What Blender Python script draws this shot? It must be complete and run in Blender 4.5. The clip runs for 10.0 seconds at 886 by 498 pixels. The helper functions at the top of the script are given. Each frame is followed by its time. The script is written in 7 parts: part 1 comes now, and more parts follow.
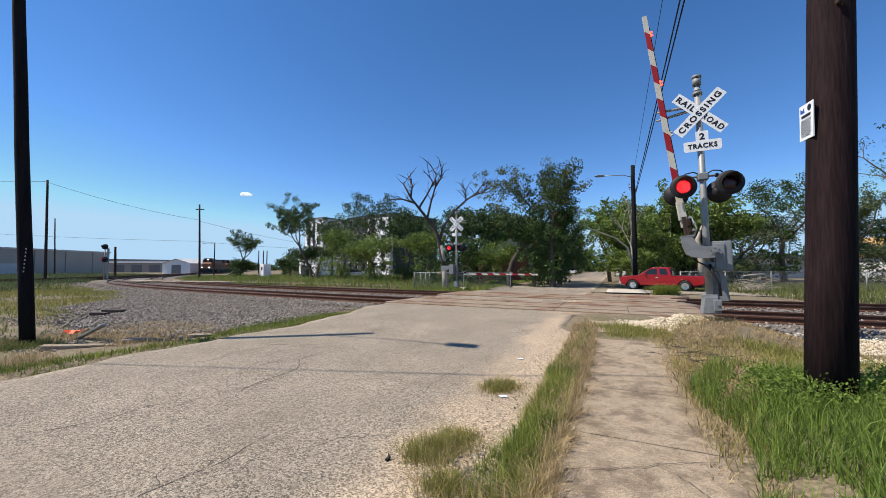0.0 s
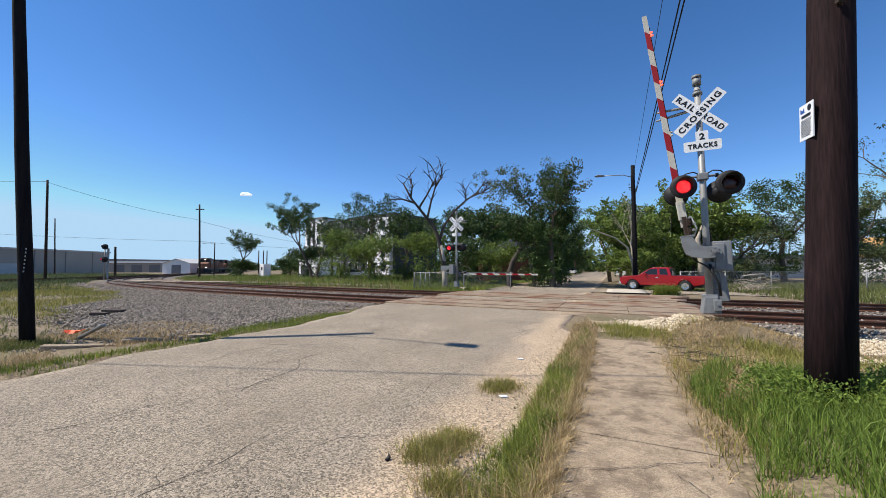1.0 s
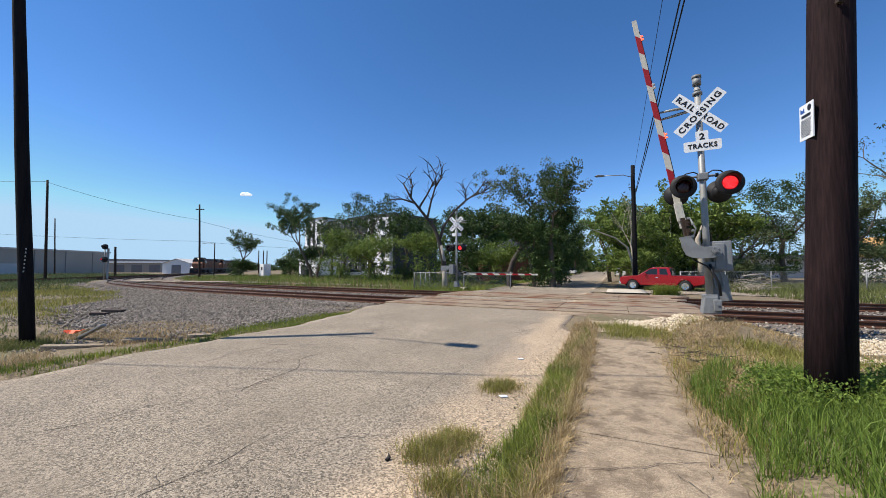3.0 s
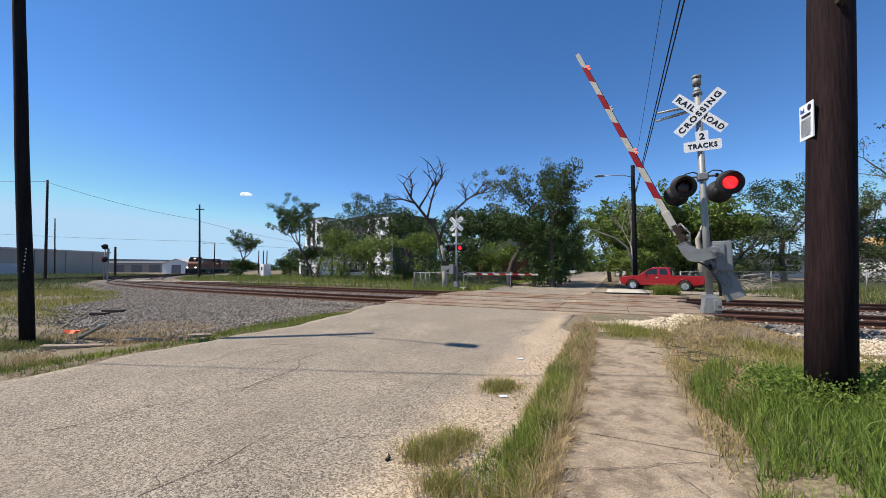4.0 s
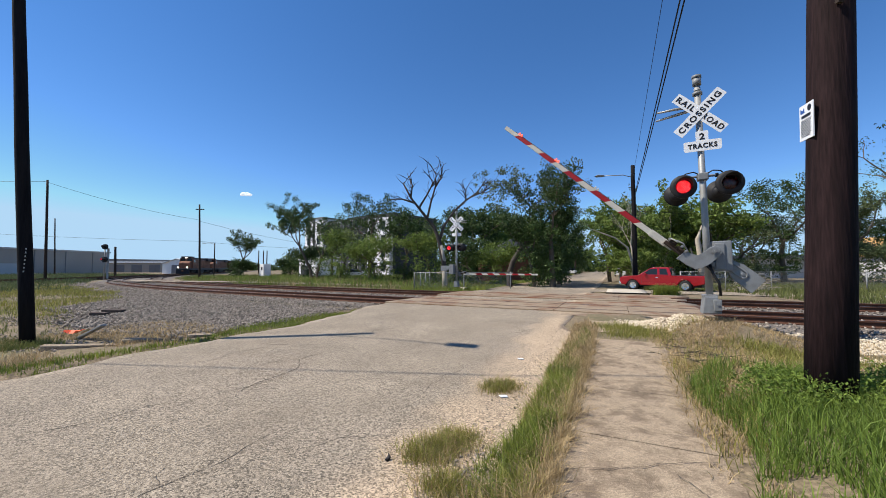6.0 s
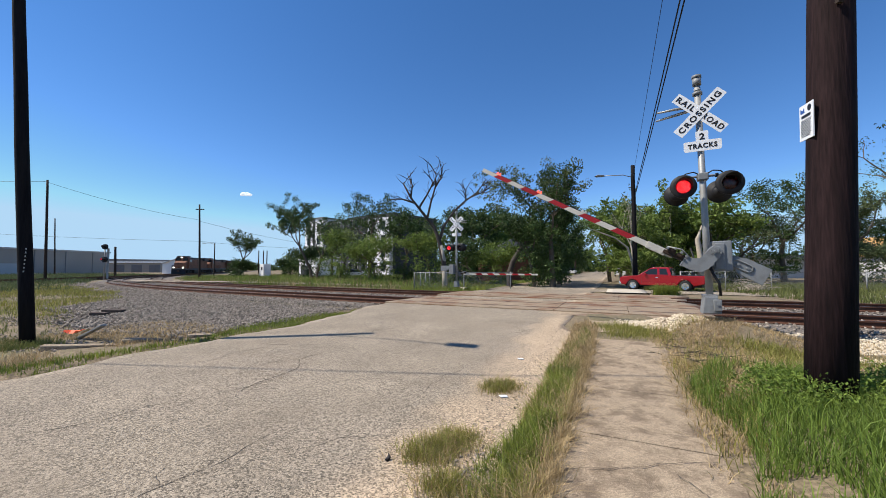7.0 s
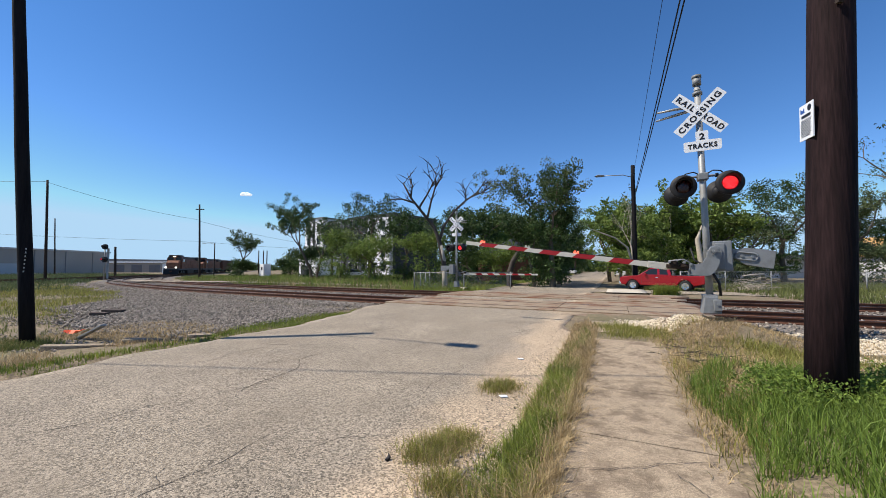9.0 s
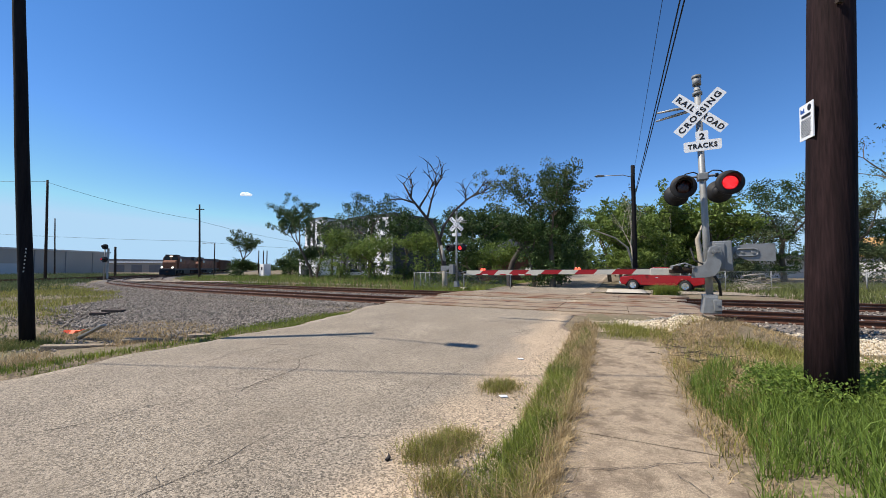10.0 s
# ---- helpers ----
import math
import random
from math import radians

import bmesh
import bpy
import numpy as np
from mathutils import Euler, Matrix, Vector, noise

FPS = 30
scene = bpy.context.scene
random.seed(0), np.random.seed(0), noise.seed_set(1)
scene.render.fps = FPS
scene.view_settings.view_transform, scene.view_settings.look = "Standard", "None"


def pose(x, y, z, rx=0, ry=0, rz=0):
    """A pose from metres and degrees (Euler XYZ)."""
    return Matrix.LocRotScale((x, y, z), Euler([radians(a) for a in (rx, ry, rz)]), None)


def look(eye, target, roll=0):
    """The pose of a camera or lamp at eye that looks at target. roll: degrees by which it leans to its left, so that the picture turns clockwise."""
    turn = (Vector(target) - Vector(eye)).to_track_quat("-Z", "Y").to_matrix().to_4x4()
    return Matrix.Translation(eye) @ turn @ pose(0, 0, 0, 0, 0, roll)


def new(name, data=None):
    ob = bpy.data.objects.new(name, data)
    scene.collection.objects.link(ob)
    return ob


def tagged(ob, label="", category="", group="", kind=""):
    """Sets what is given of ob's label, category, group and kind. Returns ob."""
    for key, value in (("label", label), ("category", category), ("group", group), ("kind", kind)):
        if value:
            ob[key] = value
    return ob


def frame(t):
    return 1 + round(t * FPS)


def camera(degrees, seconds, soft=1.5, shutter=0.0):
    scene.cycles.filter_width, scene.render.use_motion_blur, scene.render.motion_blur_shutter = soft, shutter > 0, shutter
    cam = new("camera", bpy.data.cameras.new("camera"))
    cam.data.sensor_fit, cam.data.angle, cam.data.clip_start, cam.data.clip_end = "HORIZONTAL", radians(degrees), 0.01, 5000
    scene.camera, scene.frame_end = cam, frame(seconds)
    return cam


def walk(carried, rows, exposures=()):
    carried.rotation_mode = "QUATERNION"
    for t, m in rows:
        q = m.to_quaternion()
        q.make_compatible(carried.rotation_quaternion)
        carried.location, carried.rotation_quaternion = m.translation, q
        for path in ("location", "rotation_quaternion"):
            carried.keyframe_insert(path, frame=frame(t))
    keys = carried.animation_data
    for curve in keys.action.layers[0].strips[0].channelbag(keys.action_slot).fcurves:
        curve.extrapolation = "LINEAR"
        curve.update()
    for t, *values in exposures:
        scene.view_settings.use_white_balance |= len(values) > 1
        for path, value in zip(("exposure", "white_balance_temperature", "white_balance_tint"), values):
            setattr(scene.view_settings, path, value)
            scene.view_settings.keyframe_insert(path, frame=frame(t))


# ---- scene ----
# camera: stands still beside the road
EYE = (0.0, 0.0, 1.6)
cam = camera(100.0, 10.0, soft=0.55)
walk(cam, [(0.0, pose(*EYE, 92.87, 0, 0)), (10.0, pose(*EYE, 92.87, 0, 0))], exposures=[(0.0, 0.40), (10.0, 0.40)])

# world and sun
SUN_AZ, SUN_EL = 265.0, 54.0  # compass degrees from +Y, clockwise
world = bpy.data.worlds.new("sky")
scene.world = world
world.use_nodes = True
wn = world.node_tree
sky = wn.nodes.new("ShaderNodeTexSky")
sky.sky_type = "NISHITA"
sky.sun_disc = False
sky.sun_elevation, sky.sun_rotation = radians(SUN_EL), radians(SUN_AZ)
sky.air_density, sky.dust_density, sky.ozone_density = 0.7, 0.0, 2.0
hue = wn.nodes.new("ShaderNodeHueSaturation")
hue.inputs["Saturation"].default_value = 1.24
wn.links.new(sky.outputs[0], hue.inputs["Color"])
low = wn.nodes.new("ShaderNodeVectorMath")
low.operation = "MINIMUM"
low.inputs[1].default_value = (2.5, 3.95, 5.05)
wn.links.new(hue.outputs[0], low.inputs[0])
cast = wn.nodes.new("ShaderNodeVectorMath")
cast.operation = "MULTIPLY"
cast.inputs[1].default_value = (1.0, 0.965, 1.01)
wn.links.new(low.outputs[0], cast.inputs[0])
wn.links.new(cast.outputs[0], wn.nodes["Background"].inputs[0])
wn.nodes["Background"].inputs[1].default_value = 0.137
sun_data = bpy.data.lights.new("sun", "SUN")
sun_data.energy, sun_data.angle, sun_data.color = 5.0, radians(0.53), (1.0, 0.92, 0.81)
sun = new("sun", sun_data)
_d = Vector((math.sin(radians(SUN_AZ)) * math.cos(radians(SUN_EL)), math.cos(radians(SUN_AZ)) * math.cos(radians(SUN_EL)), math.sin(radians(SUN_EL))))
sun.matrix_basis = look(_d * 100, (0, 0, 0))


# ---- materials ----
def mat(name, color, rough=0.8, metal=0.0, var=0.25, scale=6.0, bump=0.2, fine=80.0, color2=None, spec=0.3, island=0.0, rand=0.0, bump_d=0.01, stain=None, stain_scale=1.2, stain_amt=0.5, chips=None, edge=None, stretch=1.0):
    """Procedural surface: two scales of variation, bump, and optional stain colour."""
    m = bpy.data.materials.new(name)
    m.use_nodes = True
    t = m.node_tree
    n, l = t.nodes, t.links
    b = n["Principled BSDF"]
    b.inputs["Roughness"].default_value = rough
    b.inputs["Metallic"].default_value = metal
    b.inputs["Specular IOR Level"].default_value = spec
    tc = n.new("ShaderNodeMapping")
    tc.inputs["Scale"].default_value = (1, 1, stretch)
    l.new(n.new("ShaderNodeTexCoord").outputs["Object"], tc.inputs[0])
    n1 = n.new("ShaderNodeTexNoise")
    n1.inputs["Scale"].default_value, n1.inputs["Detail"].default_value = scale, 6
    n2 = n.new("ShaderNodeTexNoise")
    n2.inputs["Scale"].default_value, n2.inputs["Detail"].default_value = fine, 3
    for x in (n1, n2):
        l.new(tc.outputs[0], x.inputs["Vector"])
    ramp = n.new("ShaderNodeMapRange")
    ramp.inputs[1].default_value, ramp.inputs[2].default_value = 0.3, 0.7
    l.new(n1.outputs[0], ramp.inputs[0])
    mix = n.new("ShaderNodeMix")
    mix.data_type = "RGBA"
    c2 = color2 or tuple(c * (1 - var) for c in color)
    mix.inputs[6].default_value, mix.inputs[7].default_value = (*color, 1), (*c2, 1)
    l.new(ramp.outputs[0], mix.inputs[0])
    out = mix.outputs[2]
    # fine grain
    mr = n.new("ShaderNodeMapRange")
    mr.inputs[1].default_value, mr.inputs[2].default_value = 0.25, 0.75
    mr.inputs[3].default_value, mr.inputs[4].default_value = 1 - var, 1 + var
    l.new(n2.outputs[0], mr.inputs[0])
    mul = n.new("ShaderNodeVectorMath")
    mul.operation = "SCALE"
    l.new(out, mul.inputs[0])
    l.new(mr.outputs[0], mul.inputs["Scale"])
    out = mul.outputs[0]
    if edge:
        # sand lying along the edge, where the mesh says so
        at = n.new("ShaderNodeAttribute")
        at.attribute_name = "edge"
        ne = n.new("ShaderNodeTexNoise")
        ne.inputs["Scale"].default_value, ne.inputs["Detail"].default_value = 1.1, 8
        l.new(tc.outputs[0], ne.inputs["Vector"])
        ad = n.new("ShaderNodeMath")
        l.new(at.outputs["Fac"], ad.inputs[0])
        l.new(ne.outputs[0], ad.inputs[1])
        re_ = n.new("ShaderNodeMapRange")
        re_.inputs[1].default_value, re_.inputs[2].default_value, re_.inputs[4].default_value = 0.80, 1.30, 0.85
        l.new(ad.outputs[0], re_.inputs[0])
        me_ = n.new("ShaderNodeMix")
        me_.data_type = "RGBA"
        l.new(re_.outputs[0], me_.inputs[0])
        l.new(out, me_.inputs[6])
        me_.inputs[7].default_value = (*edge, 1)
        out = me_.outputs[2]
    if chips:
        # small stones of differing brightness bedded in the surface
        vo = n.new("ShaderNodeTexVoronoi")
        vo.inputs["Scale"].default_value = chips[0]
        l.new(tc.outputs[0], vo.inputs["Vector"])
        sep = n.new("ShaderNodeSeparateColor")
        l.new(vo.outputs["Color"], sep.inputs[0])
        mc = n.new("ShaderNodeMapRange")
        mc.inputs[3].default_value, mc.inputs[4].default_value = 1 - chips[1], 1 + chips[1]
        l.new(sep.outputs[0], mc.inputs[0])
        mulc = n.new("ShaderNodeVectorMath")
        mulc.operation = "SCALE"
        l.new(out, mulc.inputs[0])
        l.new(mc.outputs[0], mulc.inputs["Scale"])
        out = mulc.outputs[0]
    if stain:
        n3 = n.new("ShaderNodeTexNoise")
        n3.inputs["Scale"].default_value, n3.inputs["Detail"].default_value = stain_scale, 8
        n3.inputs["Roughness"].default_value = 0.7
        l.new(tc.outputs[0], n3.inputs["Vector"])
        r3 = n.new("ShaderNodeMapRange")
        r3.inputs[1].default_value, r3.inputs[2].default_value, r3.inputs[4].default_value = 0.48, 0.62, stain_amt
        l.new(n3.outputs[0], r3.inputs[0])
        m3 = n.new("ShaderNodeMix")
        m3.data_type = "RGBA"
        l.new(r3.outputs[0], m3.inputs[0])
        l.new(out, m3.inputs[6])
        m3.inputs[7].default_value = (*stain, 1)
        out = m3.outputs[2]
    if island or rand:
        if island:
            g = n.new("ShaderNodeNewGeometry").outputs["Random Per Island"]
        else:
            g = n.new("ShaderNodeObjectInfo").outputs["Random"]
        a = island or rand
        mr2 = n.new("ShaderNodeMapRange")
        mr2.inputs[3].default_value, mr2.inputs[4].default_value = 1 - a, 1 + a
        l.new(g, mr2.inputs[0])
        mul2 = n.new("ShaderNodeVectorMath")
        mul2.operation = "SCALE"
        l.new(out, mul2.inputs[0])
        l.new(mr2.outputs[0], mul2.inputs["Scale"])
        out = mul2.outputs[0]
    l.new(out, b.inputs["Base Color"])
    if bump:
        bp = n.new("ShaderNodeBump")
        bp.inputs["Strength"].default_value, bp.inputs["Distance"].default_value = bump, bump_d
        l.new(n2.outputs[0], bp.inputs["Height"])
        l.new(bp.outputs[0], b.inputs["Normal"])
    return m


def glow(name, color, strength):
    m = mat(name, color, 0.3, var=0.05, bump=0)
    b = m.node_tree.nodes["Principled BSDF"]
    b.inputs["Emission Color"].default_value = (*color, 1)
    b.inputs["Emission Strength"].default_value = strength
    return m


def leafy(name, c1, c2, translucent=0.35):
    """Leaf or grass surface: varies from piece to piece and lets some light through."""
    m = mat(name, c1, 0.55, var=0.2, scale=0.6, color2=c2, bump=0, spec=0.25, island=0.35)
    t = m.node_tree
    b = t.nodes["Principled BSDF"]
    tr = t.nodes.new("ShaderNodeBsdfTranslucent")
    ms = t.nodes.new("ShaderNodeMixShader")
    ms.inputs[0].default_value = translucent
    t.links.new(b.inputs["Base Color"].links[0].from_socket, tr.inputs[0])
    t.links.new(b.outputs[0], ms.inputs[1])
    t.links.new(tr.outputs[0], ms.inputs[2])
    t.links.new(ms.outputs[0], t.nodes["Material Output"].inputs[0])
    return m


M_ASPHALT = mat("worn_asphalt", (0.295, 0.247, 0.186), 0.92, var=0.26, scale=0.9, bump=0.9, fine=110, chips=(78, 0.66), stain=(0.24, 0.196, 0.142), stain_scale=0.3, stain_amt=0.45, edge=(0.43, 0.33, 0.225))
M_CRACK = mat("dark_crack", (0.085, 0.07, 0.055), 0.95, var=0.3, scale=5, bump=0.3)
M_CONCRETE = mat("old_concrete", (0.37, 0.29, 0.20), 0.9, var=0.30, scale=9.0, bump=0.8, fine=90, chips=(140, 0.30), stain=(0.105, 0.075, 0.05), stain_scale=2.7, stain_amt=0.68)
M_KERB = mat("pale_concrete", (0.50, 0.45, 0.37), 0.9, var=0.15, scale=3, bump=0.3)
M_PANEL = mat("crossing_panel", (0.29, 0.225, 0.155), 0.85, var=0.2, scale=2, chips=(60, 0.2), stain=(0.150, 0.062, 0.030), stain_scale=0.75, stain_amt=0.95)
M_SOIL = mat("dry_soil", (0.215, 0.165, 0.11), 0.95, var=0.35, scale=0.8, fine=30, bump=0.7, bump_d=0.03, color2=(0.165, 0.13, 0.08), chips=(25, 0.3), stain=(0.10, 0.105, 0.04), stain_scale=0.25, stain_amt=0.6)
M_GRAVEL = mat("grey_ballast", (0.19, 0.165, 0.14), 0.95, var=0.3, scale=0.5, fine=22, bump=1.0, bump_d=0.05, chips=(22, 0.5))
M_STONE = mat("ballast_stone", (0.25, 0.215, 0.18), 0.9, var=0.2, scale=9, bump=0.2, island=0.6)
M_WHITE_STONE = mat("limestone_rock", (0.60, 0.51, 0.38), 0.9, var=0.2, scale=9, bump=0.2, island=0.22)
M_RAIL = mat("rusty_rail", (0.115, 0.052, 0.032), 0.75, metal=0.2, var=0.3, scale=4, bump=0.2)
M_RAILTOP = mat("worn_rail_head", (0.20, 0.14, 0.11), 0.4, metal=0.7, var=0.2, scale=4, bump=0.05)
M_TIE = mat("creosoted_tie", (0.10, 0.075, 0.058), 0.9, var=0.3, scale=5, rand=0.35, bump=0.4)
M_POLE = mat("creosoted_pole", (0.022, 0.0118, 0.0122), 0.85, var=0.45, scale=5, bump=0.8, fine=45, stretch=0.08, spec=0.12, stain=(0.0075, 0.0052, 0.0058), stain_scale=4.0, stain_amt=0.8)
M_POLE_BLACK = mat("tarred_pole", (0.011, 0.0105, 0.012), 0.85, var=0.4, scale=5, bump=0.6, fine=45, stretch=0.08, spec=0.12, stain=(0.02, 0.017, 0.016), stain_scale=4.0, stain_amt=0.5)
M_POLE_FAR = mat("weathered_pole", (0.045, 0.030, 0.022), 0.9, var=0.3, scale=3, bump=0.3)
M_GALV = mat("galvanised_steel", (0.31, 0.315, 0.31), 0.55, metal=0.35, var=0.12, scale=4, bump=0.05, stain=(0.22, 0.215, 0.20), stain_scale=3, stain_amt=0.4)
M_ALU = mat("grey_painted_alloy", (0.23, 0.24, 0.245), 0.55, metal=0.15, var=0.12, scale=5, bump=0.05, stain=(0.15, 0.15, 0.145), stain_scale=3, stain_amt=0.5)
M_BLACK = mat("black_paint", (0.018, 0.018, 0.02), 0.6, var=0.3, scale=8, bump=0.05)
M_SIGNWHITE = mat("white_sheeting", (0.78, 0.79, 0.80), 0.45, var=0.05, scale=3, bump=0)
M_SIGNBLACK = mat("black_letter", (0.015, 0.015, 0.018), 0.5, var=0.1, bump=0)
M_ARMWHITE = mat("arm_white_sheeting", (0.50, 0.48, 0.42), 0.55, var=0.10, scale=5, bump=0)
M_ARMRED = mat("arm_red_sheeting", (0.30, 0.012, 0.018), 0.5, var=0.12, scale=5, bump=0)
M_LIT = glow("lit_red_lens", (0.75, 0.004, 0.012), 0.45)
M_LIT_DOT = glow("lit_led", (1.0, 0.09, 0.10), 3.0)
M_DIM = mat("unlit_red_lens", (0.035, 0.003, 0.004), 0.25, var=0.2, scale=30, bump=0.2, fine=120, spec=0.5)
M_ARMLIT = glow("gate_lamp_lit", (1.0, 0.10, 0.05), 1.6)
M_WIRE = mat("black_cable", (0.012, 0.012, 0.014), 0.6, var=0.1, bump=0)
M_REDCAR = mat("red_car_paint", (0.25, 0.0025, 0.006), 0.22, var=0.06, scale=3, bump=0, spec=0.6)
M_TYRE = mat("rubber", (0.02, 0.02, 0.02), 0.85, var=0.2, bump=0.1)
M_CHROME = mat("bright_metal", (0.62, 0.62, 0.63), 0.25, metal=0.9, var=0.05, bump=0)
M_GLASSDARK = mat("car_window_glass", (0.016, 0.019, 0.021), 0.12, var=0.1, bump=0, spec=0.35)
M_BARK = mat("grey_bark", (0.13, 0.105, 0.08), 0.95, var=0.35, scale=3, fine=25, bump=0.6, bump_d=0.02)
M_DEADBARK = mat("bare_dead_wood", (0.075, 0.062, 0.052), 0.9, var=0.35, scale=2, fine=20, bump=0.4, bump_d=0.02)
M_PALEBARK = mat("pale_bark", (0.42, 0.37, 0.30), 0.9, var=0.25, scale=3, fine=20, bump=0.4)
M_LEAF = leafy("dark_leaf", (0.070, 0.115, 0.028), (0.030, 0.055, 0.015), 0.17)
M_LEAF2 = leafy("fresh_leaf", (0.190, 0.250, 0.052), (0.092, 0.146, 0.032), 0.30)
M_LEAF3 = leafy("dusty_leaf", (0.130, 0.158, 0.064), (0.074, 0.102, 0.043), 0.28)
M_GRASS = leafy("green_grass", (0.250, 0.285, 0.055), (0.140, 0.185, 0.036))
M_TALLGRASS = leafy("lush_grass", (0.185, 0.255, 0.046), (0.110, 0.170, 0.030))
M_GRASS2 = leafy("olive_grass", (0.160, 0.175, 0.055), (0.115, 0.135, 0.042))
M_STRAW = leafy("dry_grass", (0.46, 0.345, 0.18), (0.34, 0.25, 0.13), 0.25)
M_WEED = leafy("yellow_green_weed", (0.31, 0.29, 0.075), (0.22, 0.22, 0.055))
M_METALWALL = mat("ribbed_metal_wall", (0.36, 0.33, 0.29), 0.7, var=0.08, scale=0.2, bump=0.05)
M_PALEWALL = mat("pale_wall", (0.50, 0.50, 0.49), 0.8, var=0.08, scale=0.5, bump=0.05)
M_WHITEWALL = mat("white_stucco", (0.78, 0.78, 0.77), 0.85, var=0.06, scale=0.6, bump=0.05)
M_DARKWALL = mat("dark_cladding", (0.06, 0.062, 0.07), 0.7, var=0.2, scale=0.6, bump=0.05)
M_ROOF = mat("grey_roof", (0.20, 0.20, 0.205), 0.8, var=0.15, scale=0.8, bump=0.05)
# yellow darkened and blotched to brown: shade on the front put into the paint
M_LOCO = mat("shaded_yellow_loco_paint", (0.24, 0.105, 0.06), 0.7, var=0.25, scale=0.8, bump=0.05, stain=(0.07, 0.035, 0.022), stain_scale=0.7, stain_amt=0.65)
M_LOCOGREY = mat("dark_grey_loco_paint", (0.055, 0.055, 0.058), 0.6, var=0.25, scale=0.8, bump=0.05)
M_HEADLIGHT = glow("headlight_lens", (1.0, 0.93, 0.78), 3.0)


# ---- mesh helpers ----
def mesh_of(name, verts, faces, *mats, idx=None, smooth=False):
    me = bpy.data.meshes.new(name)
    me.from_pydata([tuple(v) for v in verts], [], [tuple(f) for f in faces])
    for m in mats:
        me.materials.append(m)
    if idx is not None:
        me.polygons.foreach_set("material_index", idx)
    if smooth:
        me.polygons.foreach_set("use_smooth", [True] * len(me.polygons))
    me.update()
    return me


def soup(name, verts, faces, *mats, idx=None, smooth=False):
    """A large mesh from numpy arrays; faces all with the same corner count."""
    me = bpy.data.meshes.new(name)
    k = faces.shape[1]
    me.vertices.add(len(verts))
    me.vertices.foreach_set("co", np.asarray(verts, np.float32).ravel())
    me.loops.add(faces.size)
    me.loops.foreach_set("vertex_index", faces.ravel().astype(np.int32))
    me.polygons.add(len(faces))
    me.polygons.foreach_set("loop_start", np.arange(0, faces.size, k, dtype=np.int32))
    for m in mats:
        me.materials.append(m)
    if idx is not None:
        me.polygons.foreach_set("material_index", np.asarray(idx, np.int32))
    if smooth:
        me.polygons.foreach_set("use_smooth", np.ones(len(faces), bool))
    me.update(calc_edges=True)
    me.validate()
    return me


def finish(bm, name, *mats, smooth=False):
    me = bpy.data.meshes.new(name)
    bmesh.ops.recalc_face_normals(bm, faces=bm.faces[:])
    bm.to_mesh(me)
    bm.free()
    for m in mats:
        me.materials.append(m)
    if smooth:
        for p in me.polygons:
            p.use_smooth = True
    return me


def part(name, bm, material, parent, label="", smooth=False):
    """Link a bmesh, or a mesh, as one part under a thing or part."""
    mats = material if isinstance(material, (list, tuple)) else [material]
    me = finish(bm, name, *mats, smooth=smooth) if isinstance(bm, bmesh.types.BMesh) else bm
    ob = new(name, me)
    ob.parent = parent
    return tagged(ob, label)


def thing(name, label, category, m=None, group="", kind=""):
    ob = new(name)
    ob.empty_display_size = 0.2
    if m is not None:
        ob.matrix_basis = m
    return tagged(ob, label, category, group, kind)


def add_box(bm, x0, y0, z0, x1, y1, z1, bevel=0.0, m=None, mi=0):
    geo = bmesh.ops.create_cube(bm, size=1.0)
    vs = geo["verts"]
    for v in vs:
        v.co = Vector((x0 + (v.co.x + 0.5) * (x1 - x0), y0 + (v.co.y + 0.5) * (y1 - y0), z0 + (v.co.z + 0.5) * (z1 - z0)))
    fs = list({f for v in vs for f in v.link_faces})
    for f in fs:
        f.material_index = mi
    if m is not None:
        bmesh.ops.transform(bm, matrix=m, verts=vs)
    if bevel:
        es = list({e for v in vs for e in v.link_edges})
        bmesh.ops.bevel(bm, geom=es, offset=bevel, segments=2, affect="EDGES", profile=0.5)
    return bm


def box(*a, **k):
    return add_box(bmesh.new(), *a, **k)


def add_tube(bm, pts, radii, n=10, cap=True, mi=0):
    """A tapered tube through points."""
    pts = [Vector(p) for p in pts]
    if not isinstance(radii, (list, tuple)):
        radii = [radii] * len(pts)
    rings = []
    up = Vector((0, 0, 1))
    for i, p in enumerate(pts):
        d = (pts[min(i + 1, len(pts) - 1)] - pts[max(i - 1, 0)]).normalized()
        a = d.cross(up)
        if a.length < 0.05:
            a = d.cross(Vector((0, 1, 0)))
        a.normalize()
        b = d.cross(a)
        rings.append([bm.verts.new(p + (a * math.cos(t) + b * math.sin(t)) * radii[i]) for t in [2 * math.pi * k / n for k in range(n)]])
    for r, s in zip(rings, rings[1:]):
        for k in range(n):
            f = bm.faces.new((r[k], r[(k + 1) % n], s[(k + 1) % n], s[k]))
            f.material_index, f.smooth = mi, True
    if cap:
        for r in (rings[0], rings[-1]):
            bm.faces.new(r).material_index = mi
    return bm


def tube(pts, radii, n=10, **k):
    return add_tube(bmesh.new(), pts, radii, n, **k)


